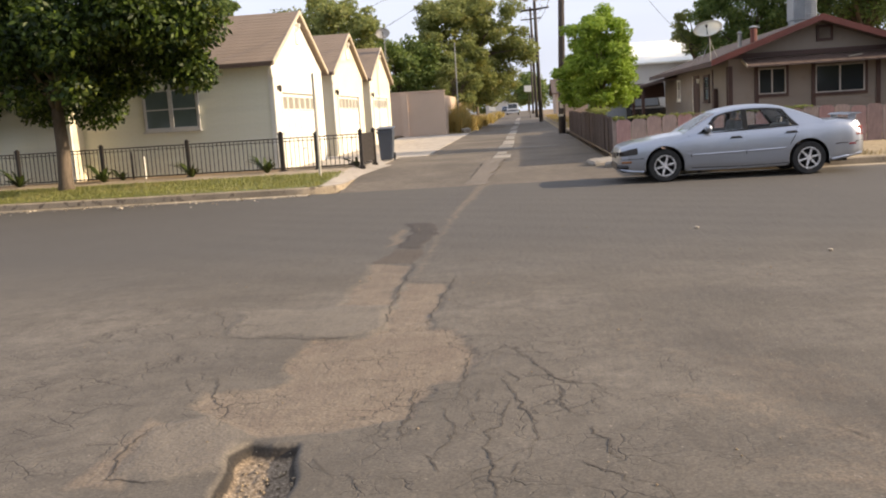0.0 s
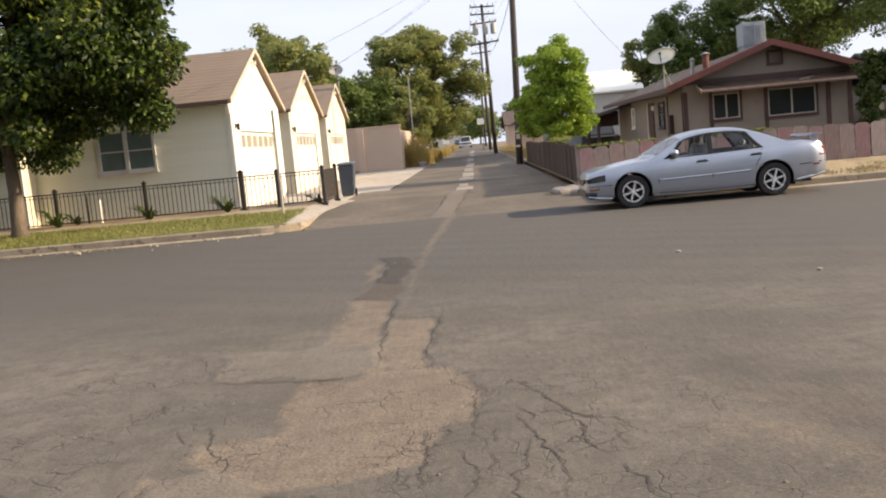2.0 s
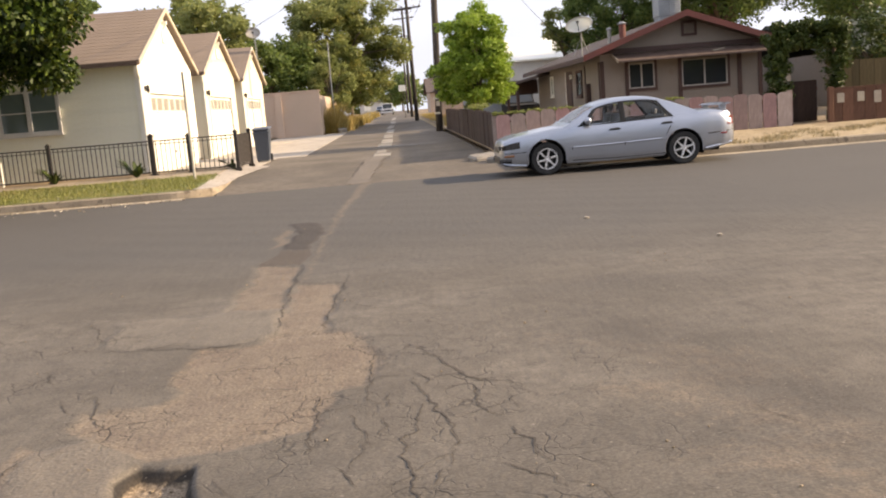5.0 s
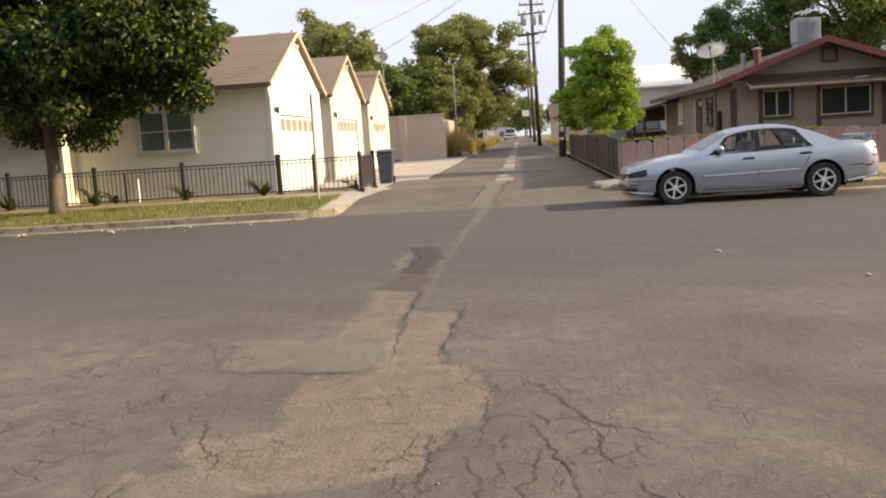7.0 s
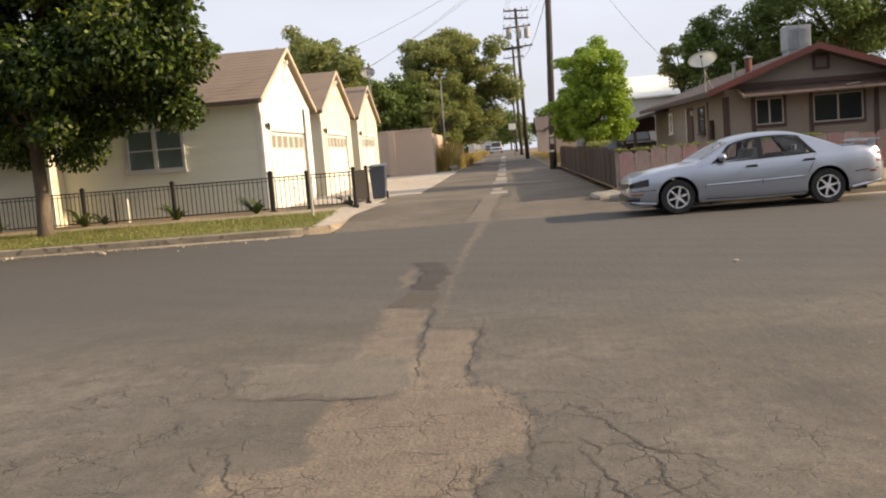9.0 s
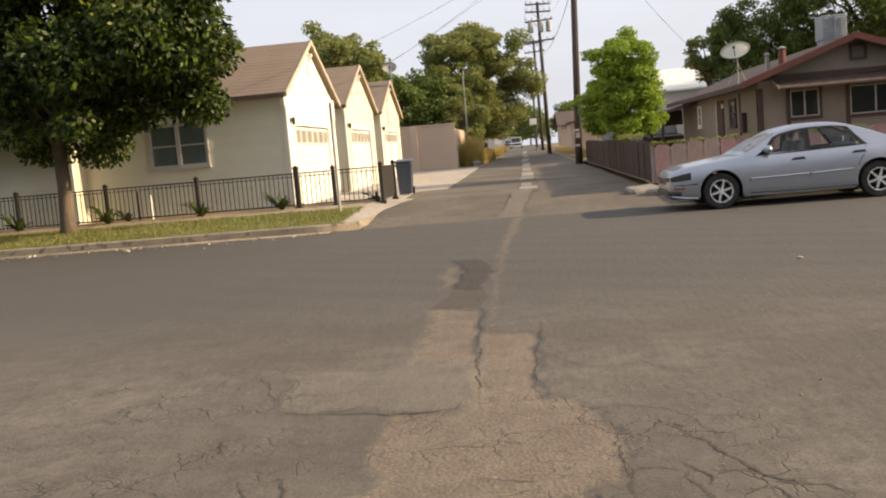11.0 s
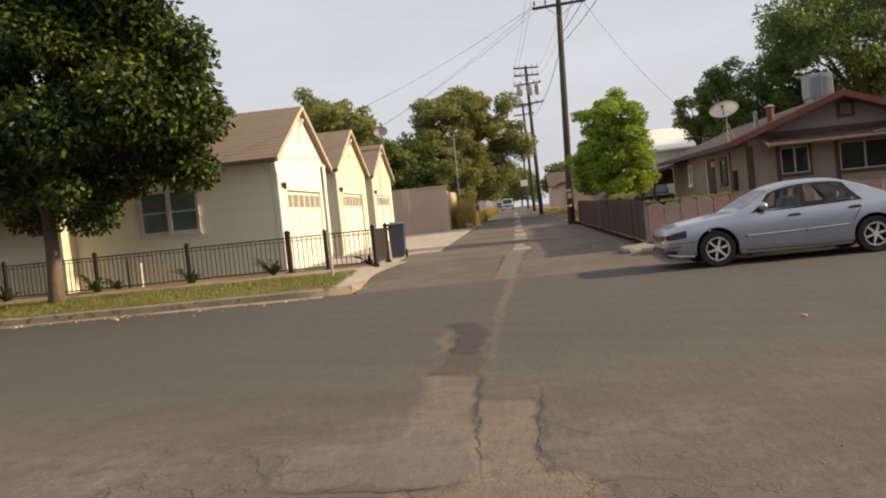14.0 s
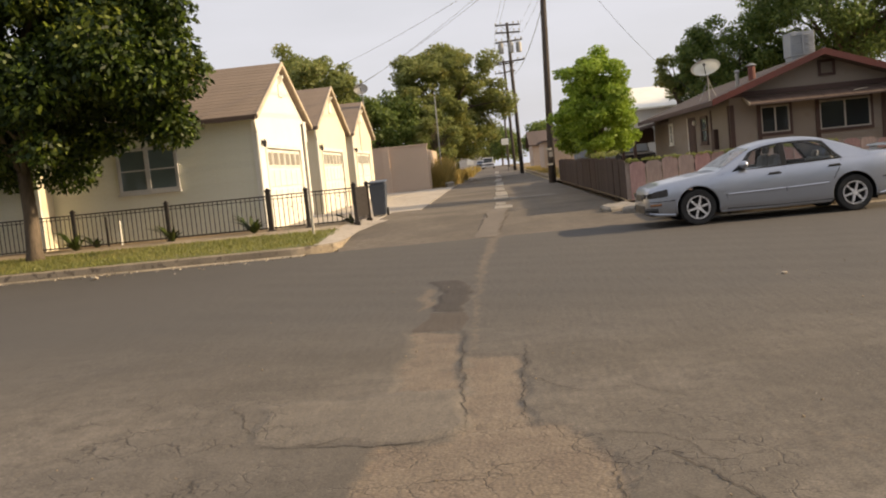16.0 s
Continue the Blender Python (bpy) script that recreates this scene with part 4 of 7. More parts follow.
def garage(y_mid, y0, y1, x_back, tone, label, z_up):
    """A gabled garage whose door faces the alley: face at x = -6.72, ridge along x."""
    g = thing("garage", (-6.72, y_mid, alley_z(y_mid)), label, "garage", "row of garages")
    zb, ze, zr, half = alley_z(y_mid), 3.32 + z_up, 5.02, 3.60
    xf = -6.72
    zt = ze - 0.12
    wz = zt + (zr - ze) * (half - (y_mid - y0)) / half - 0.06
    d0, d1, dz = y_mid - 2.38, y_mid + 1.98, 2.50 + z_up
    # front wall with the door opening
    bm = B()
    rk = (zr - ze) / half

    def under_roof(y):
        return zr - 0.14 - rk * abs(y - y_mid)
    prism(bm, [(y0, zb - 0.1), (d0, zb - 0.1), (d0, under_roof(d0)), (y0, under_roof(y0))], "x", xf - 0.2, xf)
    prism(bm, [(d1, zb - 0.1), (y1, zb - 0.1), (y1, under_roof(y1)), (d1, under_roof(d1))], "x", xf - 0.2, xf)
    prism(bm, [(d0, dz), (d1, dz), (d1, under_roof(d1)), (y_mid, under_roof(y_mid)), (d0, under_roof(d0))], "x", xf - 0.2, xf)
    bmesh.ops.remove_doubles(bm, verts=bm.verts, dist=0.001)
    front = part("front_wall", bm, tone, g)
    # side and back walls
    part("side_wall", box(B(), x_back, xf - 0.2, y0, y0 + 0.18, zb - 0.1, under_roof(y0)), tone, g)
    part("side_wall", box(B(), x_back, xf - 0.2, y1 - 0.18, y1, zb - 0.1, under_roof(y1)), tone, g)
    bm = prism(B(), [(y0, zb - 0.1), (y1, zb - 0.1), (y1, under_roof(y1)), (y_mid, under_roof(y_mid)), (y0, under_roof(y0))], "x", x_back - 0.18, x_back)
    part("back_wall", bm, tone, g)
    gable_roof("roof", g, "x", x_back - 0.4, -6.57, y_mid, half, ze, zr, M_SHINGLE, label="brown shingle roof slope")
    # bargeboards and gable bracket
    for s in (-1, 1):
        bm = prism(B(), [(y_mid, zr + 0.025), (y_mid + s * (half + 0.02), ze + 0.015), (y_mid + s * (half + 0.02), ze - 0.11), (y_mid, zr - 0.095)], "x", -6.57, -6.535)
        part("bargeboard", bm, M_BARGE, g)
    bm = B()
    obox(bm, pose(-6.64, y_mid, zr - 0.42, 0, 0, 0), 0.15, 0.10, 0.10)
    obox(bm, pose(-6.67, y_mid, zr - 0.58, 0, 25, 0), 0.06, 0.09, 0.34)
    part("gable_bracket", bm, M_WHITE, g)
    part("gable_vent", box(B(), xf, xf + 0.05, y_mid - 0.2, y_mid + 0.2, zr - 1.0, zr - 0.62, 0.01), M_WHITE, g)
    # door: frame, four rows of panels, a row of lights
    bm = B()
    box(bm, xf - 0.05, xf + 0.035, d0 - 0.12, d0, zb, dz + 0.12)
    box(bm, xf - 0.05, xf + 0.035, d1, d1 + 0.12, zb, dz + 0.12)
    box(bm, xf - 0.05, xf + 0.04, d0, d1, dz, dz + 0.12)
    part("door_frame", bm, M_WHITE, g)
    rows, cols = 4, 6
    h, w = (dz - zb - 0.02) / rows, (d1 - d0) / cols
    door = part("garage_door", box(B(), xf - 0.10, xf - 0.045, d0, d1, zb, dz), M_WHITE, g, "white panelled garage door with a row of small lights")
    bm = box(B(), 0, 0.028, 0.05, w - 0.05, 0.045, h - 0.045, 0.012)
    me = mesh_of("panel", bm, M_WHITE)
    for j in range(rows):
        for i in range(cols):
            at = (xf - 0.045, d0 + i * w, zb + 0.01 + j * h)
            if j == rows - 1:
                bm = B()
                y_, z_ = at[1], at[2]
                box(bm, at[0], at[0] + 0.035, y_ + 0.04, y_ + 0.08, z_ + 0.05, z_ + h - 0.06)
                box(bm, at[0], at[0] + 0.035, y_ + w - 0.08, y_ + w - 0.04, z_ + 0.05, z_ + h - 0.06)
                box(bm, at[0], at[0] + 0.035, y_ + 0.08, y_ + w - 0.08, z_ + h - 0.11, z_ + h - 0.06)
                box(bm, at[0], at[0] + 0.035, y_ + 0.08, y_ + w - 0.08, z_ + 0.05, z_ + 0.09)
                part("light_frame", bm, M_WHITE, door)
                part("pane", box(B(), at[0] + 0.004, at[0] + 0.014, y_ + 0.08, y_ + w - 0.08, z_ + 0.09, z_ + h - 0.11), M_DOORLIGHT, door)
            else:
                piece("panel", me, at, door)
    part("door_handle", box(B(), xf - 0.017, xf + 0.01, y_mid - 0.08, y_mid + 0.08, zb + h - 0.04, zb + h, 0.005), M_BLACKP, door)
    carriage_lamp(g, xf, d0 - 0.42, dz + 0.12)
    # downspout at the near corner
    bm = tube(B(), [(-6.66, y0 - 0.36, ze - 0.14), (-6.69, y0 - 0.2, ze - 0.3), (-6.70, y0 - 0.05, ze - 0.45), (-6.70, y0 - 0.05, zb + 0.05)], 0.04, 6)
    part("downspout", bm, M_WHITE, g)
    bm = B()
    prism(bm, [(y_mid - half - 0.07, ze - 0.12), (y_mid - half, ze - 0.12), (y_mid - half, ze - 0.02), (y_mid - half - 0.07, ze - 0.02)], "x", x_back - 0.4, -6.6)
    part("rain_gutter", bm, M_AWN, g)
    return g


g1 = garage(29.97, 26.75, 33.2, -24.0, M_GARAGE_W, "cream sided house with a gabled garage end", 0.0)
garage(38.25, 35.0, 41.5, -15.0, M_STUCCO_Y, "cream gabled garage with a white door", 0.05)
garage(46.6, 43.35, 49.85, -15.0, M_STUCCO_Y, "cream gabled garage with a white door", 0.10)
# lap siding on the street side and the projecting bay
lap_boards(g1, "y", 26.74, -12.34, -6.82, 0.36, 3.35, -1, M_SIDING)
part("corner_board", box(B(), -6.83, -6.71, 26.69, 26.75, 0.30, 3.35), M_WHITE, g1)
bay = part("bay_wall", box(B(), -22.0, -12.35, 26.02, 26.74, 0.30, 3.12), M_STUCCO_Y, g1)
part("bay_roof", prism(B(), [(26.6, 3.42), (25.75, 3.10), (25.75, 3.0), (26.6, 3.28)], "x", -22.2, -12.15), M_SHINGLE, g1)
lap_boards(g1, "y", 26.015, -22.0, -12.38, 0.36, 3.0, -1, M_SIDING)
part("corner_board", box(B(), -12.42, -12.345, 25.97, 26.06, 0.30, 3.06), M_WHITE, g1)
window_unit(g1, "y", 26.71, -10.45, -8.92, 1.66, 2.74, -1, mats=(M_SHEET, M_GLASS), trim=0.05)
window_unit(g1, "y", 25.985, -16.2, -14.55, 1.66, 2.74, -1, mats=(M_SHEET, M_GLASS), trim=0.05)
part("mullion", box(B(), -9.74, -9.63, 26.64, 26.70, 1.66, 2.74), M_SHEET, g1)
part("foundation", box(B(), -12.34, -6.73, 26.68, 26.745, 0.2, 0.36), M_CONC, g1)
part("foundation", box(B(), -22.0, -12.34, 25.97, 26.3, 0.2, 0.36), M_CONC, g1)

# tan bungalow
bh = thing("house", (10.1, 34.0, 0.4), "tan stucco bungalow with oxide-red fascia and brown trim", "house")
HX0, HX1, HY0, HY1, HM, HZE, HZR, HH = 7.25, 13.0, 34.0, 48.0, 10.18, 2.78, 4.06, 3.6
hr = (HZR - HZE) / HH


def h_under(x):
    return HZR - 0.13 - hr * abs(x - HM)


def wall_holes(bm, a0, a1, z0, top, holes, y0, y1):
    """A wall slab along x with rectangular openings; top is a function of x."""
    cuts = sorted({a0, a1, HM, *(h[0] for h in holes), *(h[1] for h in holes)})
    for u0, u1 in zip(cuts, cuts[1:]):
        if u0 < a0 or u1 > a1:
            continue
        hs = [h for h in holes if h[0] <= u0 + 1e-6 and h[1] >= u1 - 1e-6]
        if hs:
            h = hs[0]
            prism(bm, [(u0, z0), (u1, z0), (u1, h[2]), (u0, h[2])], "y", y0, y1)
            prism(bm, [(u0, h[3]), (u1, h[3]), (u1, top(u1)), (u0, top(u0))], "y", y0, y1)
        else:
            prism(bm, [(u0, z0), (u1, z0), (u1, top(u1)), (u0, top(u0))], "y", y0, y1)
    bmesh.ops.remove_doubles(bm, verts=bm.verts, dist=0.001)
    return bm


part("front_wall", wall_holes(B(), HX0, HX1, 0.2, h_under, [(8.26, 9.14, 1.6, 2.44), (10.15, 11.74, 1.54, 2.44)], HY0, HY0 + 0.2), M_TAN, bh)
part("side_wall", box(B(), HX0, HX0 + 0.2, HY0 + 0.2, HY1, 0.2, h_under(HX0)), M_TAN, bh)
part("side_wall", box(B(), HX1 - 0.2, HX1, HY0 + 0.2, HY1, 0.2, h_under(HX1)), M_TAN, bh)
part("back_wall", wall_holes(B(), HX0, HX1, 0.2, h_under, [], HY1, HY1 + 0.2), M_TAN, bh)
gable_roof("roof", bh, "y", 33.35, 48.6, HM, HH, HZE, HZR, M_SHINGLE2, label="grey-brown shingle roof slope")
for s in (-1, 1):
    bm = prism(B(), [(HM, HZR + 0.05), (HM + s * (HH + 0.03), HZE + 0.05), (HM + s * (HH + 0.03), HZE - 0.16), (HM, HZR - 0.16)], "y", 33.29, 33.35)
    part("bargeboard", bm, M_RED, bh, "oxide-red bargeboard")
    x = HM + s * HH
    part("eave_fascia", box(B(), min(x, x + s * 0.03), max(x, x + s * 0.03), 33.36, 48.6, HZE - 0.15, HZE + 0.02), M_TRIM, bh)
mt = (M_TRIM, M_GLASS)
w = window_unit(bh, "y", 34.0, 8.26, 9.14, 1.6, 2.44, -1, 2, False, (M_FRAME, M_GLASS2), 0.015, 0.025, False)
w = window_unit(bh, "y", 34.0, 10.15, 11.74, 1.54, 2.44, -1, 2, False, (M_FRAME, M_GLASS2), 0.015, 0.025, False)
bm = B()
for x0, x1, z0, z1 in ((8.26, 9.14, 1.6, 2.44), (10.15, 11.74, 1.54, 2.44)):
    bm = B()
    box(bm, x0 - 0.14, x0 - 0.016, 33.95, 34.0, 0.3, z1 + 0.1)
    box(bm, x1 + 0.016, x1 + 0.11, 33.95, 34.0, z0 - 0.12, z1 + 0.1)
    box(bm, x0 - 0.016, x1 + 0.016, 33.95, 34.0, z0 - 0.12, z0 - 0.016)
    part("window_trim", bm, M_TRIM, bh)
for x in (HX0 + 0.06, 12.2, HX1 - 0.06):
    part("trim_board", box(B(), x - 0.07, x + 0.07, 33.955, 34.0, 0.3, 2.6), M_TRIM, bh)
part("trim_band", box(B(), HX0, HX1, 33.95, 34.0, 2.84, 3.0), M_TRIM, bh)
# awning: sloping board skirt with end brackets
bm = prism(B(), [(33.99, 2.82), (33.99, 2.76), (33.12, 2.50), (33.12, 2.55)], "x", 7.70, 12.9)
aw = part("awning", bm, M_AWN, bh, "sloping brown awning over the front windows")
for i in range(12):
    x = 7.70 + 5.2 * i / 11
    part("batten", prism(B(), [(33.97, 2.826), (33.97, 2.812), (33.12, 2.546), (33.12, 2.560)], "x", x - 0.015, x + 0.015), M_AWN, aw)
part("end_strip", prism(B(), [(33.99, 2.86), (33.99, 2.76), (33.10, 2.48), (33.10, 2.58)], "x", 7.67, 7.695), M_PALE, aw, "pale bare awning end")
part("awning_patch", obox(B(), pose(11.3, 33.5, 2.70, 17.5, 0, 0) @ pose(0, 0, 0, 0, 0, 24), 0.55, 0.07, 0.02), M_PALE, aw, "pale loose strip")
# louvred gable vent
v = part("gable_vent", wall_holes(B(), 10.17, 10.71, 3.26, lambda x: 3.78, [(10.25, 10.63, 3.34, 3.70)], 33.93, 34.0), M_TRIM, bh, "square louvred gable vent in brown trim")
for i in range(5):
    part("slat", obox(B(), pose(10.44, 33.975, 3.38 + i * 0.072, 35, 0, 0), 0.38, 0.05, 0.012), M_TAN, v)
# side wall: door, window, meter, rear porch
part("side_door", box(B(), HX0 - 0.04, HX0, 39.4, 40.35, 0.4, 2.42, 0.01), M_TRIM, bh, "dark brown side door")
part("door_surround", box(B(), HX0 - 0.03, HX0, 39.25, 40.44, 0.38, 2.5), M_TRIM, bh)
part("door_jamb", box(B(), HX0 - 0.05, HX0, 40.45, 40.53, 0.38, 2.5), M_WHITE, bh)
window_unit(bh, "x", HX0, 37.2, 38.1, 1.5, 2.4, -1, 1, True, mt)
window_unit(bh, "x", HX0, 43.7, 44.25, 1.6, 2.4, -1, 1, True, (M_WHITE, M_GLASS))
part("meter_box", box(B(), HX0 - 0.16, HX0, 35.7, 36.0, 1.2, 1.9, 0.02), M_TRIM, bh)
part("porch_lamp", box(B(), HX0 - 0.14, HX0 - 0.03, 39.0, 39.12, 2.18, 2.36, 0.02), M_WHITE, bh)
for y in (34.15, 36.6):
    part("trim_board", box(B(), HX0 - 0.035, HX0, y - 0.07, y + 0.07, 0.3, 2.6), M_TRIM, bh)
pr = part("porch_roof", prism(B(), [(HX0 + 0.1, 2.72), (HX0 + 0.1, 2.6), (5.55, 2.22), (5.55, 2.34)], "y", 44.5, 48.6), M_SHINGLE2, bh, "low lean-to porch roof")
# dark panel added under the roof to stand in for the porch's shade
part("porch_shade_panel", box(B(), 5.75, HX0, 48.40, 48.46, 1.78, 2.5), M_TRIM, bh, "dark panel standing in for the shade under the porch roof")
for y in (44.7, 48.4):
    part("porch_post", box(B(), 5.65, 5.78, y - 0.07, y + 0.07, 0.4, 2.3), M_TRIM, bh)

# rooftop things of the bungalow
ec = thing("evaporative_cooler", (10.3, 36.2, 4.0), "grey louvred evaporative cooler box on the roof", "cooler")
part("case", box(B(), 9.9, 10.72, 35.7, 36.5, 4.12, 4.95, 0.02), M_COOLER, ec)
for i in range(9):
    part("louvre", obox(B(), pose(10.31, 35.69, 4.24 + i * 0.075, 40, 0, 0), 0.68, 0.05, 0.012), M_COOLER, ec)
part("base_frame", box(B(), 9.94, 10.68, 35.74, 36.46, 3.85, 4.12), M_COOLER, ec)
part("corner_post", box(B(), 10.3, 10.34, 35.66, 35.7, 4.14, 4.93), M_COOLER, ec)


def flue(x, y, r, h, mat, cap, label):
    zb = h_under(x) + 0.05
    f = thing("flue", (x, y, zb), label, "flue")
    part("pipe", tube(B(), [(x, y, zb - 0.02), (x, y, zb + h)], r, 10), mat, f)
    part("cap", tube(B(), [(x, y, zb + h + 0.002), (x, y, zb + h + 0.03), (x, y, zb + h + 0.10)], [r * 1.2, r * 1.6, r * 0.5], 10), cap, f)


flue(8.5, 35.6, 0.12, 0.55, M_RED, M_GALV, "rusty red flue pipe on the roof")
flue(8.15, 36.2, 0.07, 0.55, M_GALV, M_GALV, "thin galvanised flue pipe on the roof")


def sat_dish(x, y, z, r, zb, label, facing=(-0.45, -0.85, 0.3), mat=None):
    """A dish on a bent mast with struts and feed arm."""
    d = thing("satellite_dish", (x, y, zb), label, "satellite dish")
    n = Vector(facing).normalized()
    rot = n.to_track_quat("Z", "Y").to_matrix().to_4x4()
    bm = B()
    rings = []
    for k in range(5):
        rr = r * k / 4
        rings.append([bm.verts.new((rr * math.cos(a), rr * 0.86 * math.sin(a), 0.16 * r * (k / 4) ** 2 * 2)) for a in (6.2832 * i / 24 for i in range(24))] if k else [bm.verts.new((0, 0, 0))])
    for i in range(24):
        j = (i + 1) % 24
        bm.faces.new((rings[0][0], rings[1][i], rings[1][j]))
        for k in range(1, 4):
            bm.faces.new((rings[k][i], rings[k + 1][i], rings[k + 1][j], rings[k][j]))
    bmesh.ops.solidify(bm, geom=bm.faces[:], thickness=0.015)
    bmesh.ops.transform(bm, matrix=Matrix.Translation((x, y, z)) @ rot, verts=bm.verts)
    part("reflector", bm, mat or M_DISH, d, smooth=True)
    c = Vector((x, y, z)) - n * 0.03
    low = c + (rot @ Vector((0, -1, 0))).xyz * 0 + Vector((0, 0, -r * 0.9))
    part("feed_arm", tube(B(), [tuple(low + n * 0.05), tuple(c + n * r * 1.0 + Vector((0, 0, -r * 0.25)))], 0.015, 6), M_BLACKP, d)
    part("feed_horn", tube(B(), [tuple(c + n * r * 0.95 + Vector((0, 0, -r * 0.25))), tuple(c + n * r * 0.8 + Vector((0, 0, -r * 0.2)))], [0.05, 0.035], 8), M_BLACKP, d)
    part("mast", tube(B(), [(x + 0.06, y + 0.12, zb), (x + 0.06, y + 0.12, z - 0.25), tuple(c)], 0.022, 8), M_GALV, d)
    for s in (-1, 1):
        part("strut", tube(B(), [(x + 0.06 + s * 0.3, y + 0.25, zb + 0.02), (x + 0.06, y + 0.12, z - 0.3)], 0.012, 6), M_GALV, d)
    return d


sat_dish(6.74, 34.6, 3.86, 0.49, 2.86, "pale satellite dish on a strutted mast at the roof edge", (-0.30, -0.62, 0.72), M_WHITE)

sat_dish(-8.2, 59.0, 6.75, 0.44, alley_z(59), "grey satellite dish on a tall mast behind the garages", (0.1, -0.85, 0.45), M_SHEET)
# green-roofed neighbour
nh = thing("house", (18.0, 38.0, 0.4), "low house with a dull green roof behind the hedge arch", "house")
part("wall", box(B(), 15.8, 27.0, 35.0, 44.0, 0.2, 2.3), M_TAN, nh)
gable_roof("roof", nh, "x", 15.4, 27.5, 39.5, 5.4, 2.3, 3.7, M_GREENROOF, label="dull green roof slope")
window_unit(nh, "y", 35.0, 17.5, 19.0, 1.2, 2.1, -1)
sat_dish(16.0, 34.6, 3.2, 0.36, 2.45, "pale satellite dish on the green roof", (-0.6, -0.7, 0.35))

# pale metal warehouse and grey shed far behind the bungalow
wh = thing("warehouse", (11, 62, 0.5), "pale sheet-metal warehouse with a low bright roof", "warehouse")
part("wall", box(B(), 6.6, 22, 60, 80, 0.3, 3.9), M_SHEET, wh)
bm = prism(B(), [(59.7, 3.9), (59.7, 4.0), (70, 5.9), (80.3, 4.0), (80.3, 3.9)], "x", 6.3, 22.3)
# white paint here stands in for the roof's sunlit brightness
part("roof", bm, M_WHITE, wh)
sh = thing("shed", (4.8, 52, 0.45), "blue-grey panelled shed beyond the fence", "shed")
part("wall", box(B(), 3.9, 5.75, 51.5, 55, 0.3, 2.35), M_GREYSHED, sh)
part("roof", prism(B(), [(3.75, 2.35), (4.82, 2.85), (5.9, 2.35)], "y", 51.3, 55.2), M_GREYSHED, sh)
fh = thing("house", (6.5, 112, 0.8), "small beige house far down the alley", "house")
part("wall", box(B(), 4.0, 11, 108, 118, 0.5, 3.3), M_BLOCK, fh)
gable_roof("roof", fh, "x", 3.6, 11.4, 113, 5.4, 3.3, 5.0, M_SHINGLE2)
fs = thing("shed", (5.0, 85, 0.6), "beige block outbuilding beside the alley", "shed")
part("wall", box(B(), 3.9, 8, 84, 92, 0.5, 3.0), M_BLOCK, fs)
part("roof", box(B(), 3.7, 8.2, 83.8, 92.2, 3.0, 3.15), M_SHINGLE2, fs)
fb = thing("building", (-14, 240, 1.3), "pale flat-roofed building far at the alley's end", "building")
part("wall", box(B(), -9, -2, 238, 250, 1.0, 4.2), M_SHEET, fb)
part("roof", box(B(), -9.3, -1.7, 237.7, 250.3, 4.2, 4.4), M_SHINGLE2, fb)

# tan block wall beside the garages
bw = thing("wall_block", (-7, 56, 0.4), "tan stuccoed block wall with a cap", "wall", kind="structure")
part("wall_face", box(B(), -14, -4.35, 55.9, 56.12, 0.2, 2.98), M_BLOCK, bw)
part("wall_return", box(B(), -4.57, -4.35, 56.12, 74, 0.2, 2.75), M_BLOCK, bw)
part("wall_cap", box(B(), -14, -4.3, 55.85, 56.17, 2.98, 3.06, 0.01), M_BLOCK, bw)
for x in (-6.75, -9.4, -12):
    part("pier", box(B(), x - 0.2, x + 0.2, 55.8, 55.9, 0.2, 2.98), M_BLOCK, bw)

# ---- fences ----
fe = thing("iron_fence", (-8, 25.4, 0.33), "black iron picket fence with square posts", "fence")
FZ = 0.33
post_bm = B()
box(post_bm, -0.045, 0.045, -0.045, 0.045, -0.1, 0.94, 0.006)
box(post_bm, -0.058, 0.058, -0.058, 0.058, 0.94, 0.97)
prism(post_bm, [(-0.045, 0.97), (0.045, 0.97), (0, 1.02)], "y", -0.045, 0.045)
box(post_bm, -0.075, 0.075, -0.075, 0.075, -0.1, 0.04)
post_me = mesh_of("post", post_bm, M_POST)
pick_me = mesh_of("picket", box(B(), -0.008, 0.008, -0.008, 0.008, 0.06, 0.88), M_IRON)
posts = [(-18.5, 25.4), (-16.05, 25.4), (-13.65, 25.4), (-11.25, 25.4), (-8.85, 25.4), (-6.27, 25.4), (-5.33, 25.4), (-4.13, 25.4), (-4.0, 26.75)]
for i, (x, y) in enumerate(posts):
    piece("post", post_me, (x, y, FZ), fe, scale=(1.3, 1.3, 1.06) if i == 5 else (1, 1, 1))
for (x0, y0), (x1, y1) in zip(posts, posts[1:]):
    d = Vector((x1 - x0, y1 - y0, 0))
    a = math.atan2(d.y, d.x)
    for z in (0.09, 0.80, 0.88):
        bm = obox(B(), Matrix.Translation(((x0 + x1) / 2, (y0 + y1) / 2, FZ + z)) @ Matrix.Rotation(a, 4, "Z"), d.length - 0.12, 0.028, 0.028 if z != 0.80 else 0.018)
        part("rail", bm, M_IRON, fe)
    n = round(d.length / 0.115)
    for i in range(1, n):
        piece("picket", pick_me, (x0 + d.x * i / n, y0 + d.y * i / n, FZ), fe, a)

bm = obox(B(), Matrix.Translation((-4.055, 26.08, FZ + 0.5)) @ Matrix.Rotation(math.atan2(1.35, 0.13), 4, "Z"), 1.22, 0.012, 0.74, 0.003)
part("sheet_panel", bm, M_POST, fe, "dark sheet panel in the fence return")

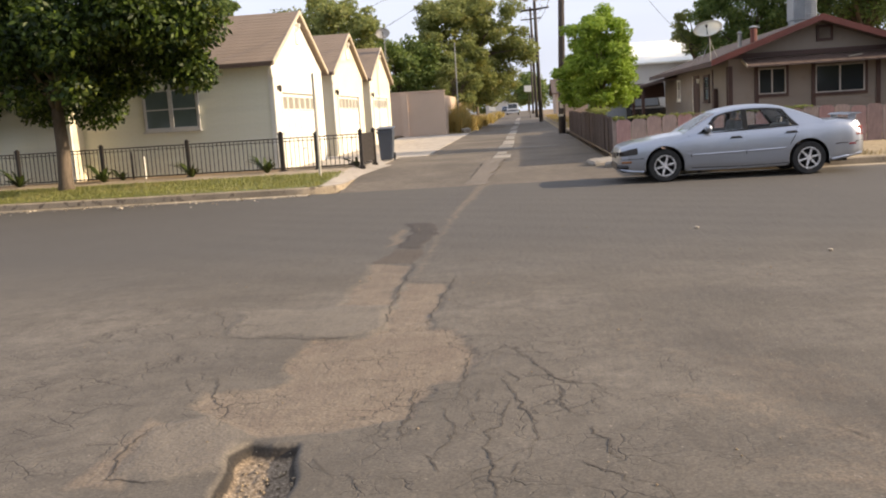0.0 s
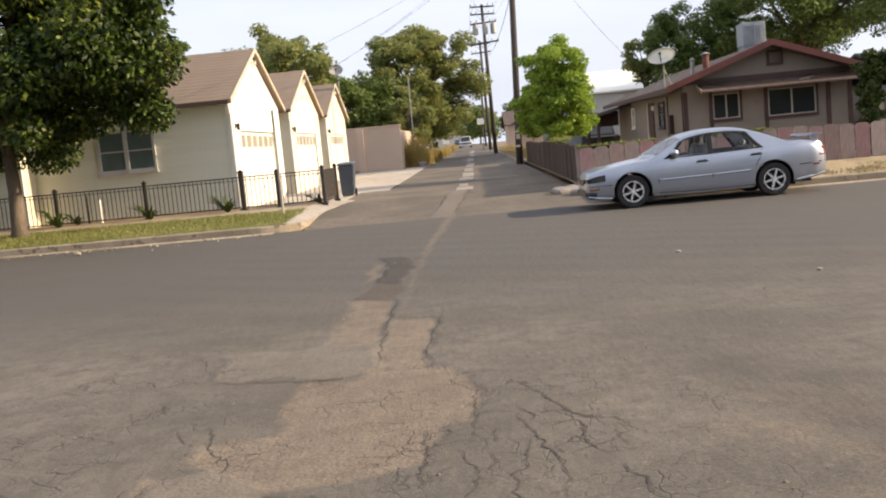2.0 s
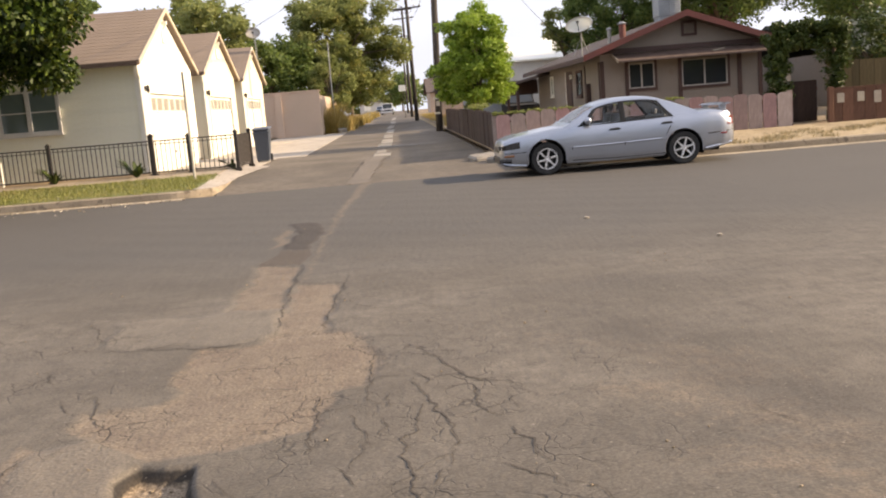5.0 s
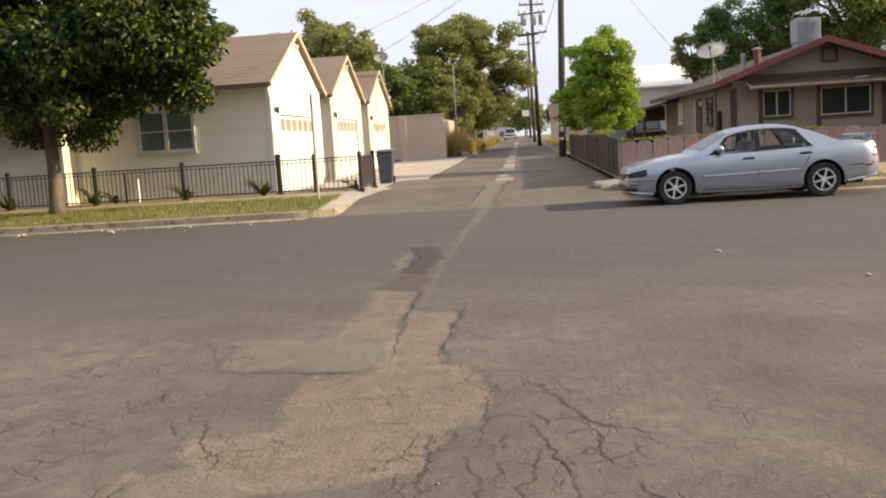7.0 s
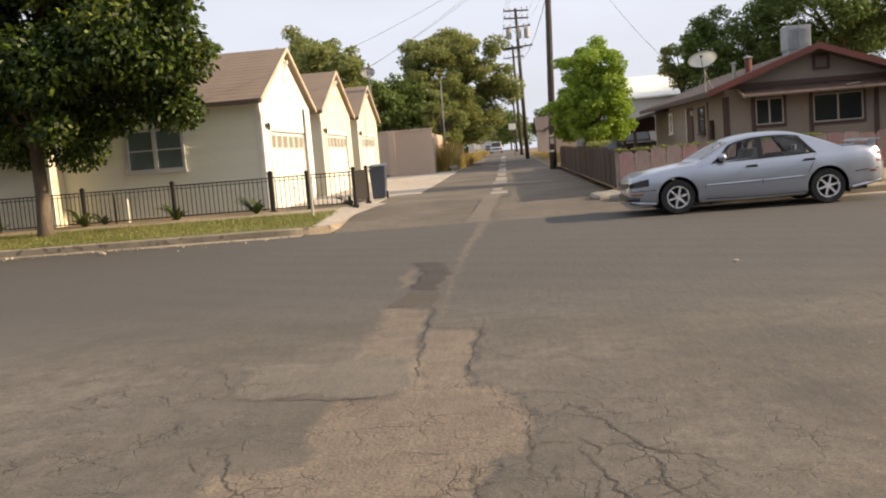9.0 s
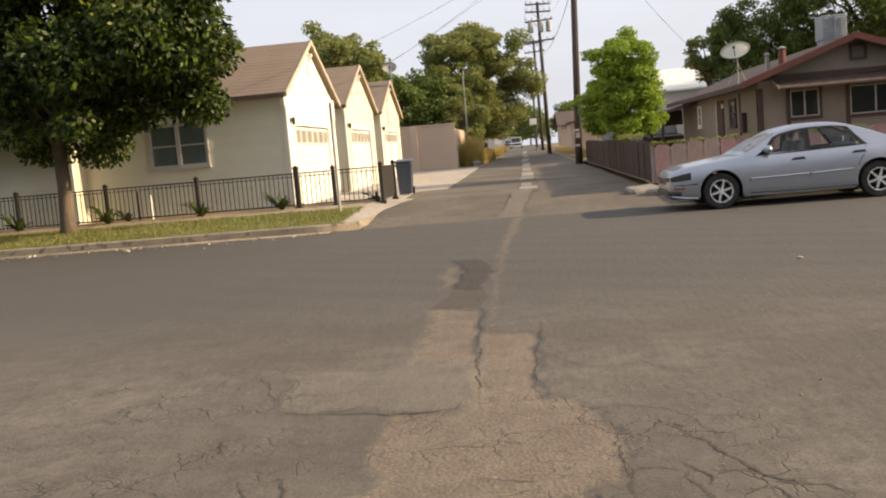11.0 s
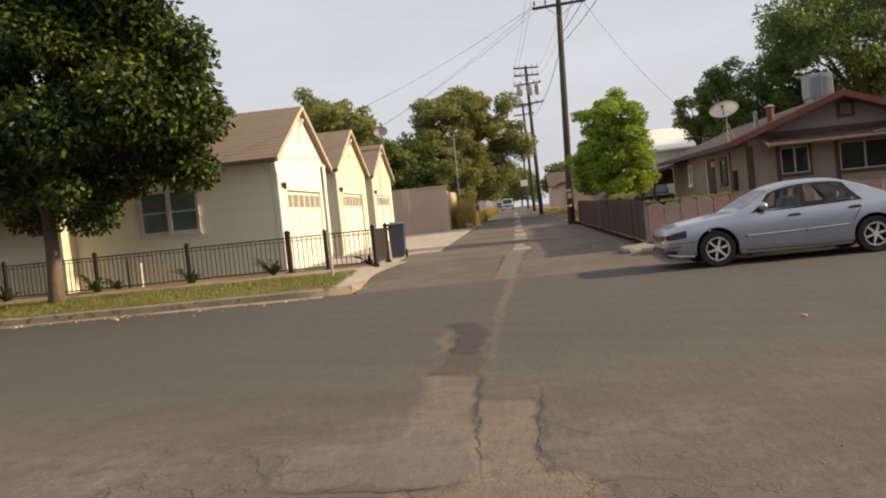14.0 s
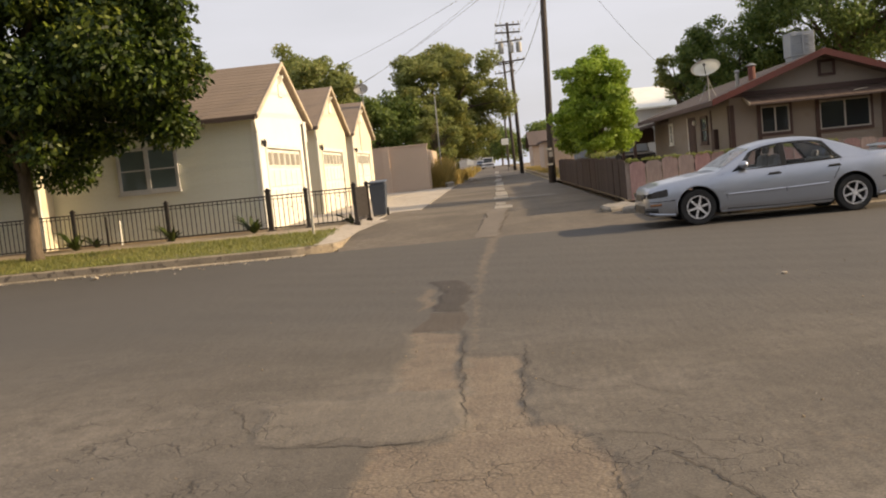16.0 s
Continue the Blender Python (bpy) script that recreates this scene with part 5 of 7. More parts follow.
# board fence along the sidewalk and the alley
bf = thing("board_fence", (5, 24.5, 0.28), "weathered pinkish-brown wide-board fence", "fence")
fr = random.Random(9)
BW = 0.375
bms = []
for k in range(3):
    bm = B()
    h = (0.93, 0.90, 0.95)[k]
    prism(bm, [(-BW / 2 + 0.013, 0), (BW / 2 - 0.013, 0), (BW / 2 - 0.013, h - 0.06), (BW / 2 - 0.08, h), (-BW / 2 + 0.08, h), (-BW / 2 + 0.013, h - 0.06)], "y", -0.012, 0.012)
    bms.append(mesh_of("board", bm, M_FENCE))
# copies of the boards for the alley side, shade included in their colour
bms_shaded = [m_.copy() for m_ in bms]
for m_ in bms_shaded:
    m_.materials[0] = M_FENCE_SHADED
n = 20
for i in range(n):
    piece("board", bms[fr.randrange(3)], (2.45 + BW * (i + 0.5), 24.5 + fr.uniform(-0.008, 0.008), 0.27), bf)
for z in (0.5, 1.02):
    part("rail", box(B(), 2.42, 9.95, 24.515, 24.56, z, z + 0.08), M_FENCE, bf)
for x in (2.42, 4.9, 7.4, 9.95):
    part("post", box(B(), x - 0.05, x + 0.05, 24.56, 24.66, 0.2, 1.2), M_FENCE, bf)
af_ = thing("board_fence", (2.4, 35, 0.3), "brown board fence running along the alley", "fence")
y = 24.75
while y < 46:
    h = 1.0 + 0.004 * (y - 24.5)
    piece("board", bms_shaded[fr.randrange(3)], (2.38 + fr.uniform(-0.01, 0.01), y, alley_z(y) + 0.02), af_, math.pi / 2, (1, 1, 1.1))
    y += BW
for z in (0.3, 0.85):
    bm = prism(B(), [(24.6, alley_z(25) + z), (46, alley_z(46) + z), (46, alley_z(46) + z + 0.08), (24.6, alley_z(25) + z + 0.08)], "x", 2.40, 2.45)
    part("rail", bm, M_FENCE_SHADED, af_)
# second fence and taller screen past the hedge arch
f2 = thing("board_fence", (14, 24.5, 0.28), "red-brown board fence with pale bare patches", "fence")
b2 = mesh_of("board", prism(B(), [(-0.14, 0), (0.14, 0), (0.14, 0.86), (-0.14, 0.86)], "y", -0.012, 0.012), M_FENCE2)
for i in range(44):
    piece("board", b2, (11.1 + 0.29 * i, 24.5 + fr.uniform(-0.006, 0.006), 0.27), f2)
part("top_rail", box(B(), 10.95, 23.8, 24.48, 24.55, 1.12, 1.17), M_FENCE2, f2)
for x in (11.2, 11.72, 12.15, 12.95, 13.8):
    part("bare_patch", box(B(), x - 0.09, x + 0.09, 24.468, 24.486, 0.72 + fr.uniform(0, 0.1), 1.03), M_PALE, f2)
part("gate_post", box(B(), 10.88, 11.0, 24.44, 24.56, 0.2, 1.2, 0.01), M_FENCE2, f2)
f3 = thing("board_fence", (15, 26, 0.3), "taller olive-brown board screen behind the fence", "fence")
b3 = mesh_of("board", prism(B(), [(-0.10, 0), (0.10, 0), (0.10, 1.55), (-0.10, 1.55)], "y", -0.012, 0.012), M_SCREEN)
for i in range(56):
    piece("board", b3, (12.15 + 0.205 * i, 26.0 + fr.uniform(-0.008, 0.008), 0.3), f3)
# gate and pale fence seen through the arch
gt = thing("gate", (10.4, 26.2, 0.3), "brown board gate below the hedge arch", "gate")
# gate boards share the shade-darkened fence colour
b4 = mesh_of("board", prism(B(), [(-0.085, 0), (0.085, 0), (0.085, 1.25), (-0.085, 1.25)], "y", -0.012, 0.012), M_FENCE_SHADED)
for i in range(6):
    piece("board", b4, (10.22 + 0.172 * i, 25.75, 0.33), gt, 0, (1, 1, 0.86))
for z in (0.6, 1.15):
    part("rail", box(B(), 10.14, 11.2, 25.765, 25.80, z, z + 0.08), M_FENCE2, gt)
pf = thing("fence_panel", (11.0, 27.5, 0.3), "pale picket panel beyond the gate", "fence")
b5 = mesh_of("picket", prism(B(), [(-0.06, 0), (0.06, 0), (0.06, 1.3), (0, 1.4), (-0.06, 1.3)], "y", -0.01, 0.01), M_PALE)
for i in range(4):
    piece("picket", b5, (10.72 + 0.15 * i, 27.5, 0.45), pf)

# ---- poles and wires ----
def insulator(bm, x, y, z):
    tube(bm, [(x, y, z), (x, y, z + 0.08), (x, y, z + 0.18), (x, y, z + 0.22)], [0.02, 0.05, 0.06, 0.02], 6)


def utility_pole(x, y, zb, top, arms, cans, label, lean=0.0):
    p = thing("utility_pole", (x, y, zb), label, "utility pole", "utility poles")
    dx = lean
    part("shaft", tube(B(), [(x, y, zb - 0.2), (x + dx * 0.5, y, (zb + top) / 2), (x + dx, y, top)], [0.17, 0.145, 0.11], 12), M_POLE, p, smooth=True)
    for z, half in arms:
        xx = x + dx * (z - zb) / (top - zb)
        a = part("crossarm", obox(B(), pose(xx, y - 0.16, z, 0, -3 if half > 1 else 2, 0), 2 * half, 0.1, 0.12, 0.008), M_POLE, p)
        for k in (-0.92, -0.5, 0.5, 0.92):
            bm = B()
            insulator(bm, xx + k * half, y - 0.16, z + 0.05)
            part("insulator", bm, M_GALV, a)
        for s in (-1, 1):
            part("brace", tube(B(), [(xx + s * half * 0.55, y - 0.17, z - 0.05), (xx, y - 0.17, z - 0.55)], 0.015, 5), M_GALV, p)
    for cx, cz in cans:
        xx = x + dx * (cz - zb) / (top - zb) + cx
        bm = tube(B(), [(xx, y - 0.35, cz - 0.42), (xx, y - 0.35, cz - 0.36), (xx, y - 0.35, cz + 0.36), (xx, y - 0.35, cz + 0.42)], [0.18, 0.22, 0.22, 0.14], 12)
        insulator(bm, xx - 0.08, y - 0.35, cz + 0.42)
        insulator(bm, xx + 0.08, y - 0.35, cz + 0.42)
        part("transformer", bm, M_GALV, p, "grey transformer can", smooth=False)
    return p


utility_pole(2.0, 45.8, alley_z(45.8), 12.9, [(10.4, 1.22), (11.5, 1.15), (12.6, 1.2)], [(-0.55, 11.15), (0.55, 11.15)], "tall dark wooden utility pole with crossarms and transformers beside the alley", 0.45)
utility_pole(1.70, 79, alley_z(79), 12.8, [(12.6, 1.0), (12.0, 1.0), (11.3, 1.1), (9.7, 1.15)], [(-0.7, 10.75), (0.1, 10.75), (0.75, 10.75)], "dark wooden utility pole with three transformer cans", -0.16)
utility_pole(1.75, 104, alley_z(104), 12.6, [(12.2, 1.1), (11.3, 1.1)], [], "dark wooden utility pole far down the alley", -0.2)
utility_pole(1.9, 150, alley_z(150), 13.5, [(13.0, 1.1), (12.0, 1.1)], [], "dark wooden utility pole far down the alley")
# signs and tags on the near pole
tag = thing("pole_sign", (2.0, 45.6, 1.7), "small pale tag nailed to the pole", "sign")
part("plate", box(B(), 1.93, 2.11, 45.60, 45.63, 1.55, 1.8), M_PALE, tag)
for z in (1.22, 1.92):
    band = part("pole_band", tube(B(), [(2.005, 45.8, z - 0.05), (2.005, 45.8, z + 0.05)], 0.178, 14), M_PALEPOST)
    tagged(band, "pale painted marker band round the pole", "marker band")


def wire(a, b, sag, r=0.008, label="thin black overhead wire"):
    a, b = Vector(a), Vector(b)
    pts = [a.lerp(b, i / 14) - Vector((0, 0, sag * 4 * (i / 14) * (1 - i / 14))) for i in range(15)]
    return tagged(part("cable", tube(B(), pts, r, 4, False), M_RUBBER), label, "cable", "overhead cables")


for k in (-0.92, 0.92):
    wire((2.42 + k * 1.15, 45.6, 11.7), (1.58 + k * 1.15, 78.8, 11.9), 0.5)
    wire((2.42 + k * 1.2, 45.6, 12.8), (1.58 + k * 1.1, 78.8, 12.6), 0.5)
    wire((2.42 + k * 1.15, 45.6, 11.7), (3.6 + k * 1.1, -5, 12.0), 0.6)
    wire((2.42 + k * 1.2, 45.6, 12.8), (3.6 + k * 1.1, -5, 13.0), 0.6)
    wire((1.58 + k * 1.1, 78.8, 12.6), (1.4 + k * 1.1, 103.8, 12.4), 0.4)
wire((2.3, 45.6, 8.6), (1.62, 78.8, 8.6), 0.7, 0.016)
wire((2.3, 45.6, 8.6), (4.2, -5, 9.2), 1.2, 0.016)
wire((2.3, 45.6, 9.0), (4.0, -5, 9.7), 1.0, 0.016)
wire((1.2, 45.6, 10.4), (-9.5, 60, 6.6), 0.3)
wire((1.4, 45.6, 10.3), (-10.5, 57, 5.8), 0.4)
wire((3.4, 45.6, 10.5), (7.2, 38, 3.2), 0.5)
wire((3.4, 45.6, 10.6), (22, 40, 12.5), 0.3)
wire((1.3, 45.6, 10.5), (-9.0, 52, 7.2), 0.25)

# thin pole by the block wall, sign far off
tp = thing("thin_pole", (-3.75, 58.4, 0.4), "thin pale metal pole by the block wall", "pole")
part("shaft", tube(B(), [(-3.75, 58.4, 0.3), (-3.75, 58.4, 5.9)], 0.035, 8), M_GALV, tp)
fsn = thing("road_sign", (0.9, 103, 0.8), "small white sign on a post far down the alley", "sign")
part("post", tube(B(), [(1.0, 103, 0.6), (1.0, 103, 4.2)], 0.04, 6), M_POLE, fsn)
part("plate", box(B(), 0.5, 1.25, 102.9, 102.94, 3.55, 4.2, 0.01), M_WHITE, fsn)

# white boards on posts stand in for an unidentified white object
for x, z0, z1, w in ((-3.1, 1.75, 3.65, 0.44), (-2.78, 1.7, 2.7, 0.26)):
    bs = thing("road_sign", (x, 100, alley_z(100)), "tall white board standing in for an unidentified white object", "sign")
    part("plate", box(B(), x - w / 2, x + w / 2, 99.96, 100, z0, z1, 0.01), M_WHITE, bs)
    part("post", tube(B(), [(x, 100.05, alley_z(100) - 0.2), (x, 100.05, z1 - 0.1)], 0.035, 6), M_GALV, bs)

# street sign post on the lawn strip, its plate edge-on to the street
sp = thing("sign_post", (-4.83, 23.4, 0.25), "galvanised steel sign post on the lawn strip", "sign")
part("post", tube(B(), [(-4.83, 23.4, 0.1), (-4.83, 23.4, 2.75)], 0.032, 10), M_PALEPOST, sp)
part("plate", box(B(), -4.795, -4.785, 23.3, 23.6, 2.35, 2.8), M_WHITE, sp)

# wheelie bin by the fence return
wb = thing("wheelie_bin", (-4.1, 29.6, 0.28), "dark blue-grey plastic wheelie bin on the driveway", "bin")
bm = B()
zb = alley_z(29.6) + 0.012
lo_ = [(-4.24, 29.3), (-3.88, 29.3), (-3.88, 29.75), (-4.24, 29.75)]
hi_ = [(-4.28, 29.22), (-3.82, 29.22), (-3.82, 29.85), (-4.28, 29.85)]
vv = [bm.verts.new((*p, zb + 0.03)) for p in lo_] + [bm.verts.new((*p, zb + 0.95)) for p in hi_]
for a in ((3, 2, 1, 0), (4, 5, 6, 7), (0, 1, 5, 4), (1, 2, 6, 5), (2, 3, 7, 6), (3, 0, 4, 7)):
    bm.faces.new([vv[i] for i in a])
bmesh.ops.bevel(bm, geom=bm.edges[:], offset=0.03, segments=2, affect="EDGES")
part("body", bm, M_BINBLUE, wb)
part("lid", obox(B(), pose(-4.05, 29.54, zb + 0.99, 4, 0, 0), 0.52, 0.70, 0.06, 0.025), M_BINBLUE, wb)
part("handle", tube(B(), [(-4.24, 29.84, zb + 0.9), (-4.24, 29.95, zb + 0.95), (-3.86, 29.95, zb + 0.95), (-3.86, 29.84, zb + 0.9)], 0.016, 6), M_BINBLUE, wb)
part("rib", box(B(), -4.30, -3.80, 29.2, 29.24, zb + 0.84, zb + 0.9, 0.008), M_BINBLUE, wb)
for x in (-4.28, -3.88):
    part("wheel", tube(B(), [(x, 29.75, zb + 0.115), (x + 0.05, 29.75, zb + 0.115)], 0.115, 14), M_RUBBER, wb)


# ---- trees and plants ----
def leaf_cloud(centres, radii, counts, size, r, hang=0.3, flat=0.7):
    """Leaf blades (bent four-sided) scattered in clumps; each leaf lies at random, tips drooping."""
    k = np.repeat(np.arange(len(centres)), counts)
    n = len(k)
    d = r.normal(0, 1, (n, 3))
    d /= np.linalg.norm(d, axis=1)[:, None]
    rad = radii[k] * (r.random(n) ** 0.45)
    p = centres[k] + d * rad[:, None] * np.array([1, 1, flat])
    s = size * r.uniform(0.6, 1.35, n)
    ax = r.normal(0, 1, (n, 3)) * np.array([1, 1, 0.6]) + d * 0.6 - np.array([0, 0, hang])
    ax /= np.linalg.norm(ax, axis=1)[:, None]
    sd = np.cross(ax, d * 1.1 + r.normal(0, 0.6, (n, 3)))
    sd /= np.linalg.norm(sd, axis=1)[:, None]
    ax, sd = ax * s[:, None], sd * (s * 0.55)[:, None]
    nm = np.cross(ax, sd) / s[:, None] * 0.35
    v = np.stack([p - ax * 0.5, p + sd * 0.5 + nm * 0.4, p + ax * 0.6, p - sd * 0.5 + nm * 0.4], 1).reshape(-1, 3)
    return v, np.arange(4 * n).reshape(-1, 4)


def tree(label, at, height, trunk_h, trunk_r, rad, leaves, size, mat, seed, clumps=70, centre=None, lean=(0, 0), clump_r=0.3, low=None, category="tree", lumpy=1.0, hang=0.3, taper=0.0, flat_base=False, squash=1.0, turn=0.0):
    """Tapered trunk, forking limbs that reach the clumps, and a crown of single leaves with an uneven outline and gaps."""
    r = np.random.default_rng(seed)
    x, y, z = at
    t = thing("tree", at, label, category)
    low = trunk_h if low is None else low
    cz = (height + low) / 2
    rz = (height - low) / 2
    cx, cy = (x + lean[0], y + lean[1]) if centre is None else centre
    d = r.normal(0, 1, (clumps, 3))
    d /= np.linalg.norm(d, axis=1)[:, None]
    q = 0.45 + 0.55 * r.random(clumps) ** 0.6
    lump = 1 + lumpy * 0.16 * np.sin(3 * np.arctan2(d[:, 1], d[:, 0]) + seed) + lumpy * 0.12 * np.sin(5 * d[:, 2] * 2 + seed * 1.7)
    lump = lump * (1 + taper * 0.4 - taper * (d[:, 2] * q + 1) / 2)
    if flat_base:
        low_half = d[:, 2] < 0
        lump = np.where(low_half, lump * (1 - np.abs(d[:, 2]) ** 5) ** 0.2 / np.sqrt(np.maximum(0.02, 1 - d[:, 2] ** 2)), lump)
    c = np.stack([cx + d[:, 0] * q * lump * (rad - clump_r * rad * 0.6), cy + d[:, 1] * q * lump * squash * (rad - clump_r * rad * 0.6), z + cz + d[:, 2] * q * (rz - clump_r * rz * 0.5)], -1)
    ca, sa = math.cos(radians(turn)), math.sin(radians(turn))
    ox, oy = c[:, 0] - cx, c[:, 1] - cy
    c[:, 0], c[:, 1] = cx + ox * ca - oy * sa, cy + ox * sa + oy * ca
    cr_ = rad * clump_r * r.uniform(0.6, 1.25, clumps)
    w = cr_ ** 2
    cnt = np.maximum(3, (leaves * w / w.sum()).astype(int))
    v, f = leaf_cloud(c, cr_, cnt, size, r, hang)
    crown = from_arrays("crown", v, f, mat, t)
    crown["kind"] = "stuff"
    bm = B()
    top = Vector((x + lean[0] * 0.7, y + lean[1] * 0.7, z + trunk_h + (height - trunk_h) * 0.35))
    b0 = Vector((x, y, z - 0.15))
    fork = Vector((x + lean[0] * 0.3, y + lean[1] * 0.3, z + trunk_h))
    tube(bm, [b0, b0 + Vector((0, 0, 0.35)), b0.lerp(fork, 0.6) + Vector((0.03, 0, 0)), fork, top], [trunk_r * 1.5, trunk_r * 1.08, trunk_r * 0.95, trunk_r * 0.85, trunk_r * 0.4], 12, True)
    part("trunk", bm, M_BARK, t, smooth=True)
    order = np.argsort(-cr_)[: min(26, clumps)]
    for i in order[:26]:
        e = Vector(c[i])
        s = fork.lerp(top, float(r.uniform(0, 0.9)))
        mid = s.lerp(e, 0.5) + Vector((0, 0, 0.12 * (e - s).length))
        bm = tube(B(), [s, mid, e], [trunk_r * 0.38, trunk_r * 0.22, trunk_r * 0.06], 6, True)
        part("limb", bm, M_BARK, t, smooth=True)
    return t


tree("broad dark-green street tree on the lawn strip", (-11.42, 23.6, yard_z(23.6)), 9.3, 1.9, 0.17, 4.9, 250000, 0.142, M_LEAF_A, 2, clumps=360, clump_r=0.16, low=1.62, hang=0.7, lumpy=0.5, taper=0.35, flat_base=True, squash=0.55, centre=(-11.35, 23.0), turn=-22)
tree("bright-green bushy young tree behind the board fence", (2.80, 33.2, yard_z(33)), 4.64, 0.8, 0.08, 1.52, 42000, 0.105, M_LEAF_B, 5, clumps=170, clump_r=0.21, low=0.55, lumpy=0.7, taper=0.34)
tree("large olive-green tree leaning over the alley", (-4.9, 74, alley_z(74)), 10.5, 2.8, 0.25, 5.0, 66000, 0.22, M_LEAF_C, 8, clumps=200, lean=(0.9, -1), clump_r=0.17, low=1.0)
tree("small yellow-green tree by the block wall", (-4.3, 66, alley_z(66)), 5.7, 1.2, 0.1, 1.7, 7000, 0.18, M_LEAF_C, 9, clumps=40, clump_r=0.28, low=1.0)
tree("dark-green tree behind the garages", (-12.0, 66, alley_z(66)), 9.6, 3, 0.2, 3.8, 12000, 0.28, M_LEAF_C, 11, clumps=70, clump_r=0.24, low=3)
tree("dark-green tree behind the garages", (-15.2, 72, alley_z(72)), 12.0, 3, 0.22, 3.6, 11000, 0.28, M_LEAF_C, 12, clumps=60, clump_r=0.22, low=3)
tree("dark-green tree behind the block wall", (-8.7, 68, alley_z(68)), 7.4, 2, 0.2, 3.4, 11000, 0.26, M_LEAF_D, 13, clumps=70, clump_r=0.25, low=1.5)
tree("small sparse tree top behind the roof ridge", (-20.5, 66, alley_z(66)), 10.2, 4, 0.15, 1.5, 2200, 0.28, M_LEAF_D, 14, clumps=18, clump_r=0.35, low=7.5)
tree("small bright tree across the alley end", (-1.0, 215, alley_z(215)), 7, 2, 0.2, 5, 3000, 0.6, M_LEAF_C, 15, clumps=30, clump_r=0.3, low=1.5)
tree("distant green tree at the alley's end", (1.6, 205, alley_z(205)), 8.5, 2, 0.2, 5.5, 4000, 0.5, M_LEAF_D, 17, clumps=40, clump_r=0.28, low=1.2)
tree("distant dark-green tree beside the alley", (-5.6, 122, alley_z(122)), 7.5, 1.2, 0.2, 2.6, 5000, 0.4, M_LEAF_D, 18, clumps=40, clump_r=0.3, low=0.3)
tree("distant green tree at the alley's end", (8, 170, alley_z(170)), 8, 2, 0.2, 4.5, 3000, 0.55, M_LEAF_D, 16, clumps=30, clump_r=0.3, low=1.5)
tree("tall spreading dark-green tree behind the bungalow", (19.5, 56, yard_z(56)), 13.2, 3.5, 0.4, 6.4, 54000, 0.20, M_LEAF_D, 21, clumps=150, clump_r=0.18, low=3.4)
tree("tall airy dark-green tree behind the bungalow", (28.5, 58, yard_z(58)), 14.5, 4, 0.4, 6.0, 24000, 0.21, M_LEAF_D, 22, clumps=90, clump_r=0.18, low=3.2)
tree("rounded green tree behind the bungalow roof", (13.3, 57, yard_z(57)), 8.4, 2.5, 0.25, 3.2, 26000, 0.18, M_LEAF_D, 23, clumps=70, clump_r=0.24, low=2.5)
tree("small pale-green tree beyond the bungalow", (10.5, 58, yard_z(58)), 7.1, 3, 0.15, 1.5, 3200, 0.22, M_LEAF_C, 24, clumps=30, clump_r=0.32, low=3.4)
tree("dark-green tree over the green-roofed house", (24.0, 48, yard_z(48)), 9.6, 3, 0.25, 4.2, 15000, 0.19, M_LEAF_D, 25, clumps=70, clump_r=0.22, low=3.0)
tree("dense dark bush beyond the garden gate", (14.3, 28.8, yard_z(28)), 3.5, 0.5, 0.08, 1.5, 9000, 0.12, M_LEAF_E, 27, clumps=60, clump_r=0.28, low=0.2, category="bush")
tree("dense dark bush against the green-roofed house", (20.0, 31, yard_z(31)), 4.6, 0.6, 0.1, 2.2, 9000, 0.15, M_LEAF_D, 28, clumps=60, clump_r=0.28, low=0.3, category="bush")
tree("green bush beside the green-roofed house", (17.0, 29.5, yard_z(29)), 4.0, 0.6, 0.08, 1.6, 6000, 0.14, M_LEAF_E, 26, clumps=50, clump_r=0.28, low=0.4, category="bush")

# far woods closing the view behind everything
r = np.random.default_rng(77)
n = 460
wc = np.stack([r.uniform(-110, 110, n), r.uniform(236, 270, n), 1.3 + r.uniform(0.5, 6.5, n)], -1)
wc[:, 2] += 1.5 * np.sin(wc[:, 0] * 0.21) + np.sin(wc[:, 0] * 0.53)
v, f = leaf_cloud(wc, r.uniform(1.2, 3.0, n), np.full(n, 60), 0.9, r, 0.1, 0.8)
v[:, 2] = np.maximum(v[:, 2], 1.2)
tagged(from_arrays("far_woods", v, f, M_LEAF_C), "distant uneven line of green trees", "woods", kind="stuff")

# unseen tree row behind the camera, added to darken reflections and cut sky light
wc = np.stack([r.uniform(-90, 90, n), r.uniform(-62, -46, n), r.uniform(0.5, 10.5, n)], -1)
v, f = leaf_cloud(wc, r.uniform(1.4, 3.2, n), np.full(n, 60), 0.9, r, 0.1, 0.8)
v[:, 2] = np.maximum(v[:, 2], -0.1)
tagged(from_arrays("far_woods", v, f, M_LEAF_D), "unseen row of green trees behind the camera, added to darken reflections", "woods", kind="stuff")

# hedge arch over the gate: clumps along two legs and the span
hg = thing("hedge_arch", (10.7, 25.2, 0.3), "clipped dark hedge arch over the garden gate", "hedge")
r = np.random.default_rng(41)
hc = []
for k in range(190):
    s = r.random()
    if s < 0.27:
        hc.append((r.uniform(9.78, 10.12), 25.3 + r.uniform(-0.3, 0.3), r.uniform(0.4, 2.4)))
    elif s < 0.5:
        hc.append((r.uniform(11.38, 11.62), 25.3 + r.uniform(-0.3, 0.3), r.uniform(0.4, 2.4)))
    else:
        hc.append((r.uniform(9.72, 11.65), 25.3 + r.uniform(-0.32, 0.32), r.uniform(2.32, 2.86)))
hc = np.array(hc)
hr_ = r.uniform(0.13, 0.21, len(hc))
